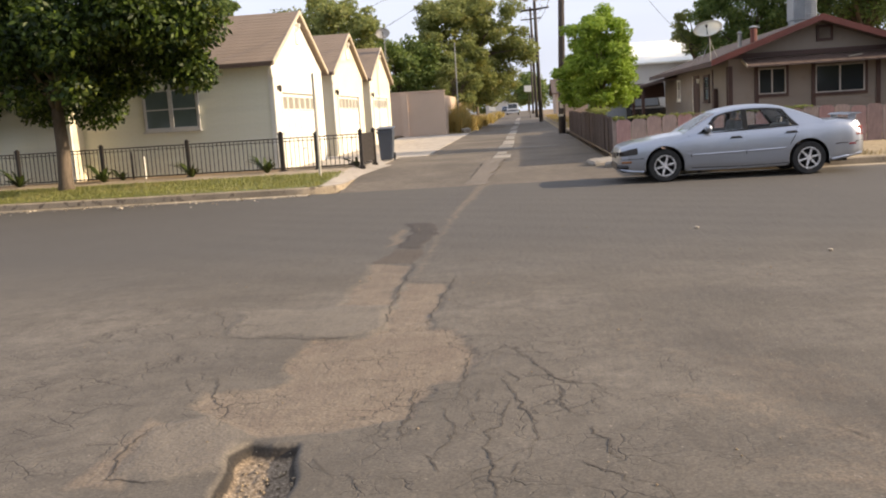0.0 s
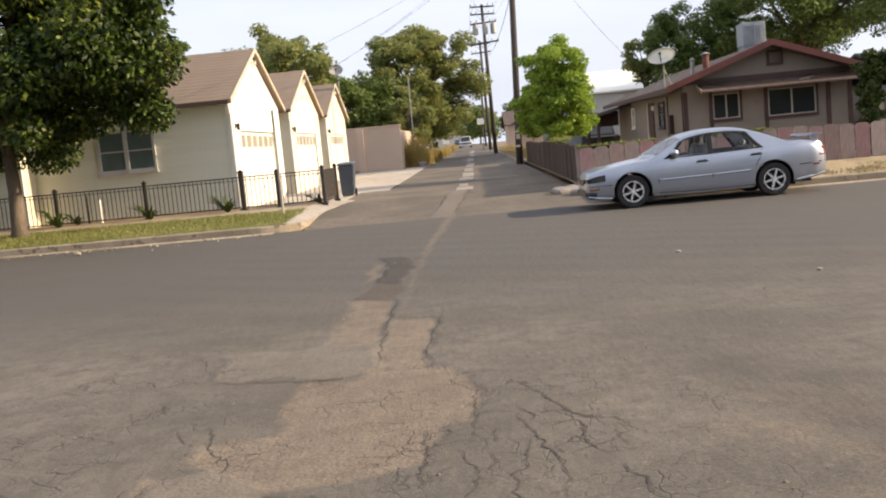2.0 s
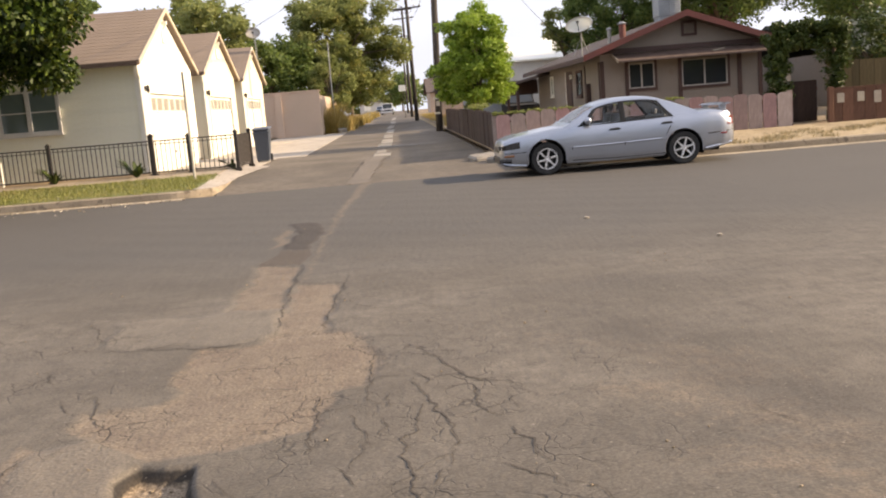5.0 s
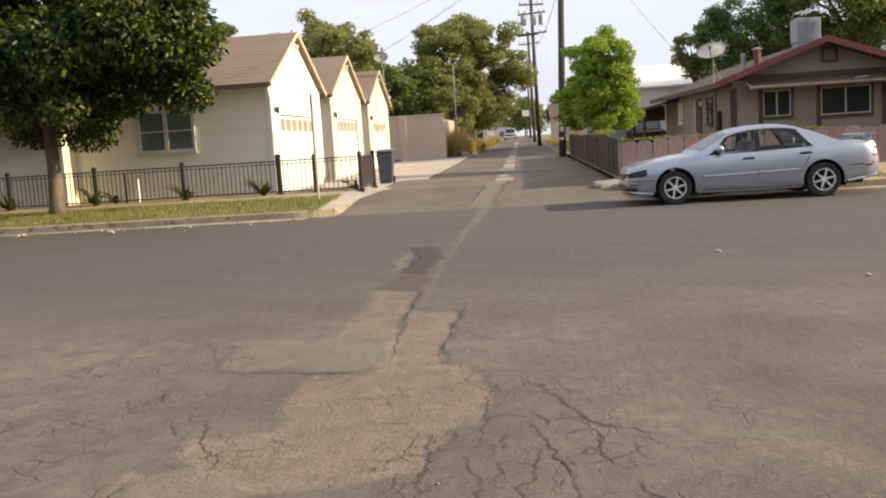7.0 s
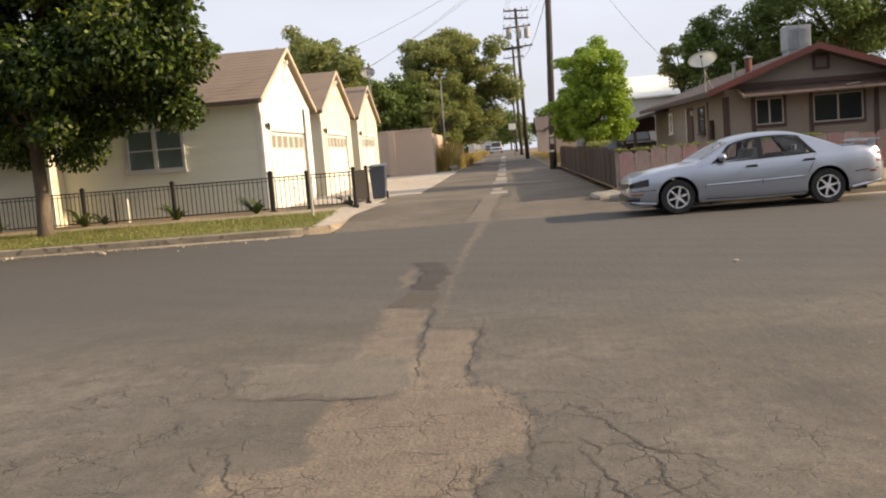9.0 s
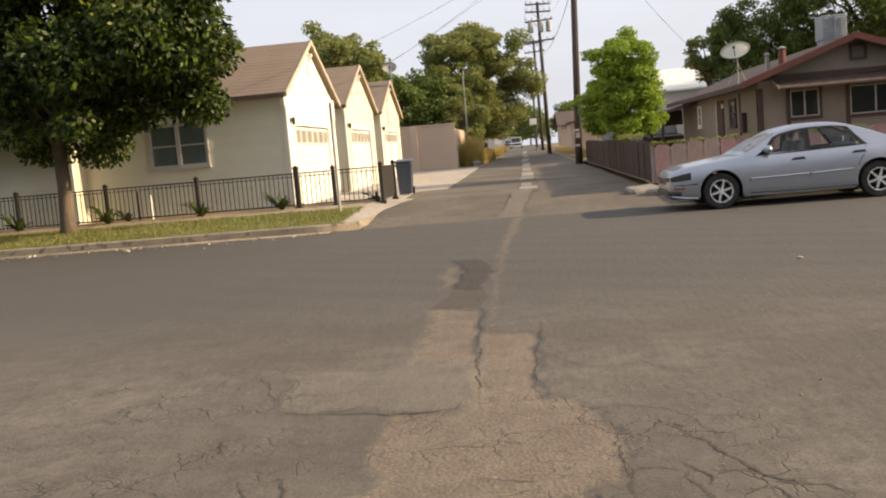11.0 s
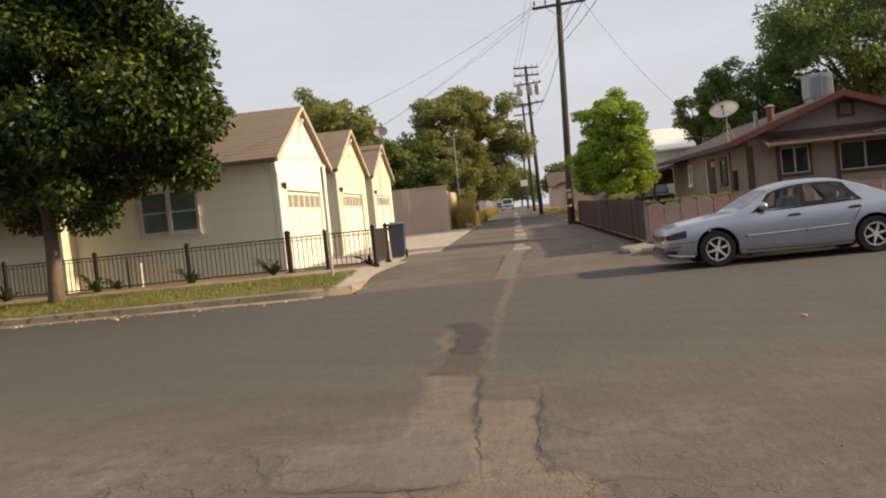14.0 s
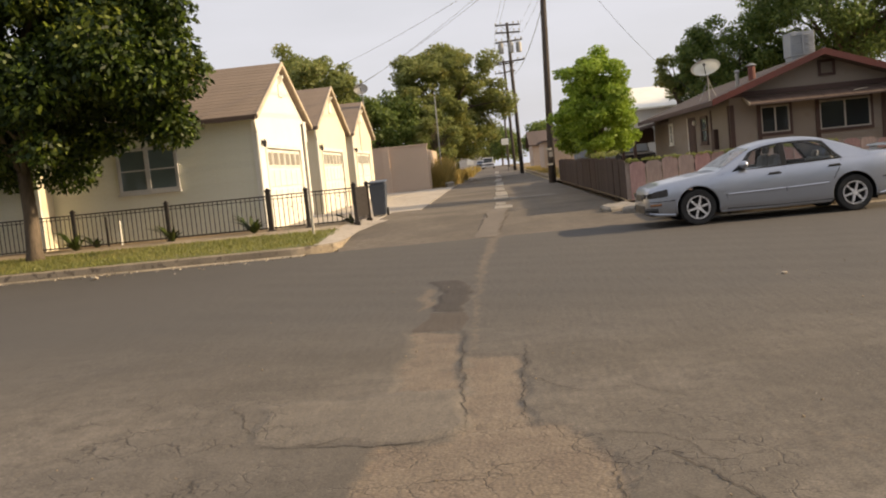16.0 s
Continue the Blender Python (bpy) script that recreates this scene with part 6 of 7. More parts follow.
v, f = leaf_cloud(hc, hr_, np.full(len(hc), 200), 0.075, r, 0.1, 1.0)
from_arrays("foliage", v, f, M_LEAF_E, hg)["kind"] = "stuff"
for x in (9.95, 11.45):
    for dy in (-0.1, 0.15):
        part("stem", tube(B(), [(x, 25.3 + dy, 0.2), (x + 0.05, 25.3 + dy, 1.2), (x - 0.03, 25.3, 2.4)], [0.05, 0.04, 0.025], 6), M_BARK, hg)

# creeper on the fence top
iv = thing("creeper", (3.5, 24.5, 1.2), "yellow-green creeper along the fence top", "creeper")
n = 190
ic = np.stack([r.uniform(2.4, 7.2, n), 24.5 + r.uniform(-0.02, 0.12, n), 1.20 + r.uniform(-0.02, 0.04, n)], -1)
v, f = leaf_cloud(ic, np.full(n, 0.055), np.full(n, 20), 0.045, r, 0.1, 0.6)
from_arrays("foliage", v, f, M_LEAF_C, iv)["kind"] = "stuff"
ic = np.stack([2.38 + r.uniform(-0.06, 0.08, 40), r.uniform(25, 33, 40), 1.42 + r.uniform(-0.03, 0.04, 40)], -1)
v, f = leaf_cloud(ic, np.full(40, 0.1), np.full(40, 26), 0.05, r, 0.1, 0.6)
from_arrays("foliage", v, f, M_LEAF_C, iv)["kind"] = "stuff"


def spiky_plant(x, y, z, n, length, seed, label):
    """A clump of stiff arching blades at a post's foot."""
    p = thing("spiky_plant", (x, y, z), label, "plant", "plants along the fence")
    r = random.Random(seed)
    for _ in range(n):
        a, e, L = r.uniform(0, 6.28), r.uniform(0.45, 1.35), length * r.uniform(0.5, 0.95)
        if _ < 5:
            # a few long leaves lean out to one side
            a, e, L = r.uniform(2.7, 3.5), r.uniform(0.65, 0.95), length * r.uniform(1.25, 1.6)
        o = Vector((math.cos(a) * math.cos(e), math.sin(a) * math.cos(e), math.sin(e)))
        sd = Vector((-math.sin(a), math.cos(a), 0)) * 0.05
        up = Vector((0, 0, 0.012))
        b0, b1, b2 = Vector((x, y, z - 0.02)), Vector((x, y, z)) + o * L * 0.55, Vector((x, y, z)) + o * L - Vector((0, 0, L * 0.22))
        bm = B()
        vs = [bm.verts.new(q) for q in (b0 - sd * 0.6, b0 + sd * 0.6, b1 + sd, b1 - sd, b2, b1 - up * 2)]
        for face in ((0, 1, 2, 3), (3, 2, 4), (1, 0, 5), (2, 1, 5), (0, 3, 5), (4, 2, 5), (3, 4, 5)):
            bm.faces.new([vs[i] for i in face])
        part("leaf", bm, M_LEAF_E, p)


spiky_plant(-8.7, 25.15, 0.34, 18, 0.55, 1, "dark spiky plant at a fence post")
spiky_plant(-6.65, 25.15, 0.34, 24, 0.62, 2, "dark spiky plant at the corner fence post")
spiky_plant(-11.15, 25.15, 0.34, 24, 0.62, 3, "dark spiky plant at a fence post")
spiky_plant(-13.55, 25.15, 0.34, 22, 0.7, 4, "dark spiky plant at a fence post")
spiky_plant(-10.9, 25.75, 0.34, 18, 0.45, 5, "dark green plant behind the fence")
spiky_plant(-4.3, 25.7, 0.34, 12, 0.4, 6, "dark spiky plant behind the fence")
for x, h, mt_ in ((-10.25, 0.62, M_WHITE), (-10.6, 0.75, M_POST)):
    st = part("garden_stake", tube(B(), [(x, 25.8, 0.3), (x, 25.8, 0.34 + h)], 0.03, 8), mt_)
    tagged(st, "slim pale pipe stake in the soil" if mt_ is M_WHITE else "slim dark stake in the soil", "stake")

blades("dry_weeds", 1700, (-4.3, -3.6, 56.6, 62), lambda y: alley_z(y) - 0.02, 1.7, 0.025, M_DRYGRASS, "tall dry yellow weeds at the end of the block wall", "weeds", 15, 0.7, 16)
blades("dry_weeds", 3600, (-4.2, -3.0, 58, 76), lambda y: alley_z(y) - 0.02, 0.9, 0.03, M_DRYGRASS, "tall dry yellow weeds along the block wall", "weeds", 5, 0.7, 40)
blades("dry_weeds", 1500, (-3.7, -2.7, 76, 140), lambda y: alley_z(y) - 0.02, 0.8, 0.05, M_DRYGRASS, "dry yellow weeds along the alley", "weeds", 6, 0.6, 40)
blades("dry_weeds", 3500, (2.7, 5.5, 48, 110), lambda y: alley_z(y) - 0.02, 0.3, 0.04, M_DRYGRASS, "dry yellow grass on the alley verge", "weeds", 7, 0.6, 160)
sheet("verge_strip", lin(2.1, 8, 6), lin(47, 130, 12), lambda y: alley_z(y) + 0.02, M_SAND, "dry tan verge beside the alley", "verge")
sheet("verge_strip", lin(-8, -2.9, 6), lin(56.3, 130, 12), lambda y: alley_z(y) + 0.015, M_SAND, "dry tan verge below the block wall", "verge")

# fallen leaves and litter at the kerb and in the street
lr = np.random.default_rng(17)
n = 260
lc = np.stack([lr.uniform(-16, -4.5, n), 20.95 - np.abs(lr.normal(0, 0.45, n)), np.full(n, 0.018)], -1)
v, f = leaf_cloud(lc, np.full(n, 0.02), np.ones(n, int), 0.07, lr, 0.0, 0.1)
v[:, 2] = np.clip(v[:, 2], 0.004, 0.03)
tagged(from_arrays("fallen_leaves", v, f, M_PALE), "pale dry leaves scattered along the gutter", "leaves", kind="stuff")
for x, y, s in ((-8.4, 19.9, 0.07), (-13.8, 18.8, 0.05), (2.2, 12.5, 0.03), (3.1, 10.4, 0.025)):
    bm = B()
    bmesh.ops.create_icosphere(bm, subdivisions=1, radius=s, matrix=pose(x, y, s * 0.5) @ Matrix.Diagonal((1.2, 0.9, 0.6, 1)))
    tagged(part("litter", bm, M_PALE), "small crumpled pale scrap on the asphalt", "litter")
# broken concrete at the alley corner
for x, y, sx, sy, sz, a in ((2.05, 23.9, 0.7, 0.5, 0.16, 20), (2.35, 23.3, 0.45, 0.6, 0.2, -30), (1.9, 24.3, 0.35, 0.3, 0.12, 50), (-3.3, 57.5, 0.5, 0.4, 0.35, 20)):
    bm = obox(B(), pose(x, y, alley_z(y) + sz * 0.3, 6, -4, a), sx, sy, sz, 0.05)
    tagged(part("concrete_chunk", bm, M_SLAB), "broken dusty concrete chunk beside the alley", "rubble")


# ---- vehicles ----
def spline(keys, x):
    """Smooth curve through (x, value) keys."""
    ks = sorted(keys)
    xs, vs = np.array([k[0] for k in ks]), np.array([k[1] for k in ks])
    t = np.gradient(vs, xs)
    i = np.clip(np.searchsorted(xs, x) - 1, 0, len(xs) - 2)
    h = xs[i + 1] - xs[i]
    u = np.clip((x - xs[i]) / h, 0, 1)
    return (2 * u**3 - 3 * u**2 + 1) * vs[i] + (u**3 - 2 * u**2 + u) * h * t[i] + (-2 * u**3 + 3 * u**2) * vs[i + 1] + (u**3 - u**2) * h * t[i + 1]


def lin_keys(keys, x):
    return np.interp(x, [k[0] for k in keys], [k[1] for k in keys])


# Sedan in its own frame: u runs from the nose (0) to the tail (4.9), v is half-width, w height. World: x = X0 + u, y = YC -+ v.
CX0, CYC, CL = 1.77, 20.27, 4.88
DECK = [(0.16, 0.60), (0.21, 0.68), (0.36, 0.75), (0.8, 0.83), (1.35, 0.91), (1.6, 0.93), (3.9, 1.0), (4.15, 1.02), (4.6, 1.01), (4.82, 0.97), (4.88, 0.86)]
BELT = [(0.16, 0.55), (0.24, 0.62), (0.56, 0.73), (1.3, 0.845), (2.5, 0.89), (3.9, 0.94), (4.6, 0.93), (4.88, 0.80)]
WIDE = [(0.16, 0.60), (0.20, 0.70), (0.32, 0.80), (0.56, 0.865), (1.1, 0.895), (2.5, 0.90), (3.8, 0.895), (4.4, 0.865), (4.7, 0.81), (4.82, 0.74), (4.88, 0.66)]
SILL = [(0.16, 0.25), (0.4, 0.21), (0.7, 0.20), (1.6, 0.19), (3.5, 0.19), (4.3, 0.24), (4.88, 0.34)]
WHEELS = (1.10, 3.81)
WR = 0.318


def nose(u):
    """The car's front end, drawn in a little towards the wheels."""
    return u if u > 0.5 else 0.22 + (u - 0.16) * 0.28 / 0.34


def car_thing():
    c = thing("car", (CX0 + CL / 2, CYC, 0), "silver four-door sedan parked at the kerb", "car")
    us = np.concatenate([np.linspace(0.16, 0.4, 14), np.linspace(0.43, 4.6, 137), np.linspace(4.63, CL, 12)])
    prof = []
    for u in us:
        d, b, w, s = (float(spline(k, u)) for k in (DECK, BELT, WIDE, SILL))
        half = [(w * 0.90, s), (w * 0.965, s + 0.03), (w * 0.985, s + 0.10), (w * 0.992, s + 0.2 * (b - s) + 0.05), (w, s + 0.5 * (b - s)), (w * 1.0, s + 0.64 * (b - s)), (w * 0.992, s + 0.80 * (b - s)), (w * 0.975, s + 0.92 * (b - s)), (w * 0.945, b), (w * 0.88, b + 0.6 * (d - b)), (w * 0.75, b + 0.86 * (d - b)), (w * 0.4, d), (0, d + 0.012)]
        # finer rows between
        rows = []
        for (v0, w0), (v1, w1) in zip(half, half[1:]):
            rows += [(v0, w0), ((v0 + v1) / 2, (w0 + w1) / 2)]
        rows.append(half[-1])
        prof.append(rows + [(-v, z) for v, z in rows[-2::-1]])
    bm = B()
    grid = [[bm.verts.new((CX0 + nose(u), CYC - v, z)) for v, z in row] for u, row in zip(us, prof)]
    for i in range(len(us) - 1):
        for j in range(len(prof[0]) - 1):
            cu = (us[i] + us[i + 1]) / 2
            cz = (prof[i][j][1] + prof[i][j + 1][1]) / 2
            if 1.66 < cu < 3.86 and cz > float(spline(BELT, cu)) + 0.01 and abs(prof[i][j][0]) < 0.80 and abs(prof[i][j + 1][0]) < 0.80:
                continue
            if any(math.hypot(cu - wu, cz - WR) < 0.375 for wu in WHEELS) and abs(prof[i][j][0]) > 0.5:
                continue
            bm.faces.new((grid[i][j], grid[i][j + 1], grid[i + 1][j + 1], grid[i + 1][j]))
    for q in bm.verts:
        if q.is_boundary and abs(q.co.y - CYC) > 0.5:
            for wu in WHEELS:
                du, dz = q.co.x - CX0 - wu, q.co.z - WR
                dist = math.hypot(du, dz)
                if 0.32 < dist < 0.43:
                    q.co.x, q.co.z = CX0 + wu + du * 0.385 / dist, WR + dz * 0.385 / dist
    bm.faces.new(grid[0])
    bm.faces.new(grid[-1][::-1])
    bmesh.ops.recalc_face_normals(bm, faces=bm.faces)
    body = part("body", bm, M_SILVER, c, "silver painted body", smooth=True, auto=True)
    # arch lips and dark liners
    for wu in WHEELS:
        for s in (-1, 1):
            w = float(spline(WIDE, wu)) - 0.02
            pts = [(CX0 + wu + 0.385 * math.cos(a), CYC + s * w, WR + 0.385 * math.sin(a)) for a in (radians(-12 + 204 * i / 26) for i in range(27))]
            part("wheel_arch", tube(B(), pts, 0.016, 6), M_SILVER, body, smooth=True)
        bm = B()
        ring = [[bm.verts.new((CX0 + wu + 0.40 * math.cos(a), CYC + v, WR + 0.40 * math.sin(a))) for v in (-0.888, 0.888)] for a in (radians(-20 + 220 * i / 22) for i in range(23))]
        for p, q in zip(ring, ring[1:]):
            bm.faces.new((p[0], p[1], q[1], q[0]))
        part("wheel_well", bm, M_UNDER, body)
    part("underbody", box(B(), CX0 + 0.3, CX0 + 4.6, CYC - 0.6, CYC + 0.6, 0.21, 0.36), M_UNDER, c)
    # cabin: pillars and roof as one shell, glass set in
    roof = [(1.46, 0.905), (1.64, 1.01), (1.96, 1.205), (2.18, 1.315), (2.48, 1.382), (2.82, 1.402), (3.12, 1.392), (3.38, 1.345), (3.62, 1.262), (3.86, 1.155), (4.12, 1.025)]
    ru = np.linspace(1.46, 4.12, 64)
    bm = B()
    cab = []
    ts = (0, 0.06, 0.12, 0.26, 0.40, 0.53, 0.66, 0.79, 0.92, 1.0)
    nt = len(ts) - 1
    for u in ru:
        z = float(spline(roof, u))
        b, w = float(spline(BELT, u)) - 0.02, float(spline(WIDE, u)) * 0.94
        k = max(0.0, min(1.0, (z - b) / 0.5))
        wt = w * (1 - 0.26 * k)
        half = [(w + (wt + 0.01 - w) * q, b + (z - 0.065 * k - 0.005 - b) * q) for q in ts] + [(wt - 0.06, z - 0.035 * k), (wt * 0.55, z - 0.006), (0, z)]
        row = half + [(-v, q) for v, q in half[-2::-1]]
        cab.append([bm.verts.new((CX0 + nose(u), CYC - v, q)) for v, q in row])
    for u, p, q in zip(ru + (ru[1] - ru[0]) / 2, cab, cab[1:]):
        for j in range(len(p) - 1):
            side = min(j, len(p) - 2 - j)
            if side < nt:
                tm = (ts[side] + ts[side + 1]) / 2
                if 0.12 < tm < 0.92 and 1.74 + 0.40 * (tm - 0.12) / 0.8 < u < 3.59 - 0.28 * (tm - 0.12) / 0.8:
                    continue
            elif side > nt and (1.58 < u < 2.10 or 3.48 < u < 4.02):
                continue
            bm.faces.new((p[j], p[j + 1], q[j + 1], q[j]))
    bmesh.ops.recalc_face_normals(bm, faces=bm.faces)
    shell = part("cabin", bm, M_SILVER, c, "silver roof and pillars", smooth=True)

    def side_point(u, t, s, off):
        z = float(spline(roof, u))
        b, w = float(spline(BELT, u)) - 0.02, float(spline(WIDE, u)) * 0.94
        k = max(0.0, min(1.0, (z - b) / 0.5))
        wt = w * (1 - 0.26 * k)
        zz = b + (z - 0.065 * k - 0.005 - b) * t
        v = w + (wt + 0.01 - w) * t
        return (CX0 + nose(u), CYC + s * (v + off), zz)

    def side_glass(u0, u1, s, name, mat, lo=0.10, hi=0.90, off=0.006, slant0=0.0, slant1=0.0):
        bm = B()
        n = 16
        a = [bm.verts.new(side_point(u0 + (u1 - u0) * i / n, lo, s, off)) for i in range(n + 1)]
        t0, t1 = u0 + slant0, u1 - slant1
        b = [bm.verts.new(side_point(t0 + (t1 - t0) * i / n, hi, s, off)) for i in range(n + 1)]
        for i in range(n):
            bm.faces.new((a[i], a[i + 1], b[i + 1], b[i]))
        bmesh.ops.solidify(bm, geom=bm.faces[:], thickness=0.004)
        bmesh.ops.recalc_face_normals(bm, faces=bm.faces)
        ob = part(name, bm, mat, shell, smooth=True, auto=True)
        ob.visible_shadow = mat is not M_CARGLASS
        return ob

    def surround(s, edge_a, edge_b):
        """A flat black strip between two lines of (u, t) on the cabin's side."""
        bm = B()
        n = 14
        rows = [[bm.verts.new(side_point(e[0][0] + (e[1][0] - e[0][0]) * i / n, e[0][1] + (e[1][1] - e[0][1]) * i / n, s, 0.004)) for i in range(n + 1)] for e in (edge_a, edge_b)]
        for i in range(n):
            bm.faces.new((rows[0][i], rows[0][i + 1], rows[1][i + 1], rows[1][i]))
        bmesh.ops.solidify(bm, geom=bm.faces[:], thickness=0.004)
        bmesh.ops.recalc_face_normals(bm, faces=bm.faces)
        part("window_surround", bm, M_BLACKP, shell, smooth=True, auto=True)
    for s in (-1, 1):
        surround(s, ((1.66, 0.05), (3.66, 0.05)), ((1.70, 0.14), (3.60, 0.14)))
        surround(s, ((2.08, 0.97), (3.34, 0.97)), ((2.08, 0.89), (3.34, 0.89)))
        surround(s, ((1.66, 0.05), (2.06, 0.97)), ((1.80, 0.12), (2.16, 0.92)))
        surround(s, ((3.66, 0.05), (3.36, 0.97)), ((3.52, 0.12), (3.26, 0.92)))
        surround(s, ((2.59, 0.06), (2.59, 0.97)), ((2.69, 0.06), (2.69, 0.97)))
        side_glass(1.76, 2.61, s, "front_side_window", M_CARGLASS, 0.12, 0.92, 0.008, 0.35, 0.0)
        side_glass(2.67, 3.57, s, "rear_side_window", M_CARGLASS, 0.12, 0.92, 0.008, 0.0, 0.26)

    def screen(u0, u1, name):
        bm = B()
        rows = []
        for i in range(9):
            u = u0 + (u1 - u0) * i / 8
            z = float(spline(roof, u))
            b, w = float(spline(BELT, u)), float(spline(WIDE, u)) * 0.94
            k = max(0.0, min(1.0, (z - b) / 0.5))
            wt = w * (1 - 0.26 * k) - 0.055
            rows.append([bm.verts.new((CX0 + nose(u), CYC + wt * v, z + 0.008 - 0.03 * v * v * k)) for v in np.linspace(-1, 1, 9)])
        for p, q in zip(rows, rows[1:]):
            for j in range(8):
                bm.faces.new((p[j], p[j + 1], q[j + 1], q[j]))
        bmesh.ops.solidify(bm, geom=bm.faces[:], thickness=0.005)
        bmesh.ops.recalc_face_normals(bm, faces=bm.faces)
        part(name, bm, M_CARGLASS, shell, smooth=True, auto=True).visible_shadow = False
    screen(1.52, 2.14, "windscreen")
    screen(3.44, 4.06, "rear_window")

    # interior: dashboard, front seats with headrests, rear bench, wheel
    part("dashboard", box(B(), CX0 + 1.62, CX0 + 1.98, CYC - 0.68, CYC + 0.68, 0.60, 0.93, 0.05), M_BLACKP, c)
    part("parcel_shelf", box(B(), CX0 + 3.60, CX0 + 3.98, CYC - 0.62, CYC + 0.62, 0.86, 0.93, 0.02), M_SEAT, c)
    for sy in (-0.36, 0.36):
        st = part("seat", obox(B(), pose(CX0 + 2.58, CYC + sy, 0.80, 0, 14, 0), 0.14, 0.46, 0.62, 0.05), M_SEAT, c, "grey cloth car seat")
        part("cushion", box(B(), CX0 + 2.08, CX0 + 2.54, CYC + sy - 0.23, CYC + sy + 0.23, 0.36, 0.52, 0.04), M_SEAT, st)
        part("headrest", obox(B(), pose(CX0 + 2.68, CYC + sy, 1.19, 0, 10, 0), 0.08, 0.25, 0.16, 0.035), M_SEAT, st)
        part("headrest", obox(B(), pose(CX0 + 3.58, CYC + sy, 1.04, 0, 14, 0), 0.08, 0.24, 0.13, 0.03), M_SEAT, c)
    part("rear_bench", obox(B(), pose(CX0 + 3.48, CYC, 0.74, 0, 18, 0), 0.16, 1.26, 0.52, 0.05), M_SEAT, c)
    ring = [(CX0 + 2.06 + 0.08 * math.sin(a), CYC - 0.36 + 0.18 * math.cos(a), 0.90 + 0.16 * math.sin(a)) for a in (6.2832 * i / 20 for i in range(21))]
    part("steering_wheel", tube(B(), ring, 0.014, 6), M_BLACKP, c)

    def skin(u, z):
        d, b, w, s_ = (float(spline(k, u)) for k in (DECK, BELT, WIDE, SILL))
        t = (z - s_) / max(0.01, b - s_)
        return w * float(np.interp(t, [0, 0.1, 0.3, 0.5, 0.64, 0.8, 0.92, 1.0], [0.93, 0.98, 0.99, 1.0, 1.0, 0.992, 0.975, 0.945]))

    def strip(pts, s, r, mat, name, label="", parent=None, off=0.002):
        q = [(CX0 + nose(u), CYC + s * (skin(u, z) + off), z) for u, z in pts]
        return part(name, tube(B(), q, r, 6), mat, parent or body, label)
    for s in (-1, 1):
        # door seams, side moulding, sill, handles, mirror
        strip([(1.62, 0.24), (1.60, 0.5), (1.56, 0.86)], s, 0.009, M_BLACKP, "door_seam", off=-0.003)
        strip([(2.64, 0.22), (2.64, 0.5), (2.64, 0.88)], s, 0.009, M_BLACKP, "door_seam", off=-0.003)
        strip([(3.46, 0.60), (3.55, 0.76), (3.60, 0.92)], s, 0.009, M_BLACKP, "door_seam", off=-0.003)
        strip([(1.6, 0.25), (2.5, 0.235), (3.42, 0.25)], s, 0.010, M_BLACKP, "door_seam", off=-0.003)
        strip([(1.63, 0.50), (2.1, 0.505), (2.61, 0.515)], s, 0.020, M_SILVER, "side_moulding", off=0.0)
        strip([(2.67, 0.515), (3.0, 0.525), (3.36, 0.535)], s, 0.020, M_SILVER, "side_moulding", off=0.0)
        strip([(1.50, 0.215), (2.5, 0.205), (3.40, 0.215)], s, 0.022, M_SILVER, "sill", off=-0.006)
        for u, z in ((2.36, 0.79), (3.39, 0.83)):
            hnd = strip([(u, z), (u + 0.07, z + 0.005), (u + 0.18, z + 0.008)], s, 0.022, M_BLACKP, "door_handle", "black door handle", off=0.012)
            strip([(u - 0.03, z - 0.012), (u + 0.09, z - 0.012), (u + 0.21, z - 0.008)], s, 0.012, M_BLACKP, "handle_recess", "", hnd, off=0.0)
        mx = CYC + s * (skin(1.93, 0.9) + 0.05)
        bm = B()
        bmesh.ops.create_uvsphere(bm, u_segments=14, v_segments=8, radius=1, matrix=pose(CX0 + 1.93, mx, 0.99) @ Matrix.Diagonal((0.075, 0.10, 0.072, 1)))
        mir = part("wing_mirror", bm, M_SILVER, c, smooth=True)
        part("mirror_stalk", obox(B(), pose(CX0 + 1.92, CYC + s * (skin(1.92, 0.9) - 0.03), 0.95), 0.12, 0.12, 0.06, 0.015), M_BLACKP, mir)
        # lamps
        q = [(0.19, 0.62), (0.27, 0.645), (0.40, 0.675), (0.58, 0.70)]
        bm = B()
        lo = [bm.verts.new((CX0 + nose(u), CYC + s * (skin(u, z - 0.10) + 0.022), 0.535 + 0.10 * max(0.0, u - 0.3))) for u, z in q]
        hi = [bm.verts.new((CX0 + nose(u), CYC + s * (skin(u, z - 0.03) + 0.020), z - 0.01)) for u, z in q]
        for i in range(3):
            bm.faces.new((lo[i], lo[i + 1], hi[i + 1], hi[i]))
        bmesh.ops.solidify(bm, geom=bm.faces[:], thickness=0.02)
        bmesh.ops.recalc_face_normals(bm, faces=bm.faces)
        part("headlight", bm, M_HEAD, c, "dull grey headlight")
        strip([(0.24, 0.415), (0.34, 0.415), (0.46, 0.42)], s, 0.026, M_AMBER, "side_marker", "dull amber front side marker")
        strip([(0.18, 0.33), (0.26, 0.325), (0.40, 0.32)], s, 0.045, M_BLACKP, "fog_recess", "black fog lamp recess", off=-0.02)
        q = [(4.70, 0.80), (4.76, 0.80), (4.82, 0.80), (4.86, 0.80)]
        bm = B()
        lo = [bm.verts.new((CX0 + nose(u), CYC + s * (skin(u, 0.70) + 0.006), 0.70)) for u, z in q]
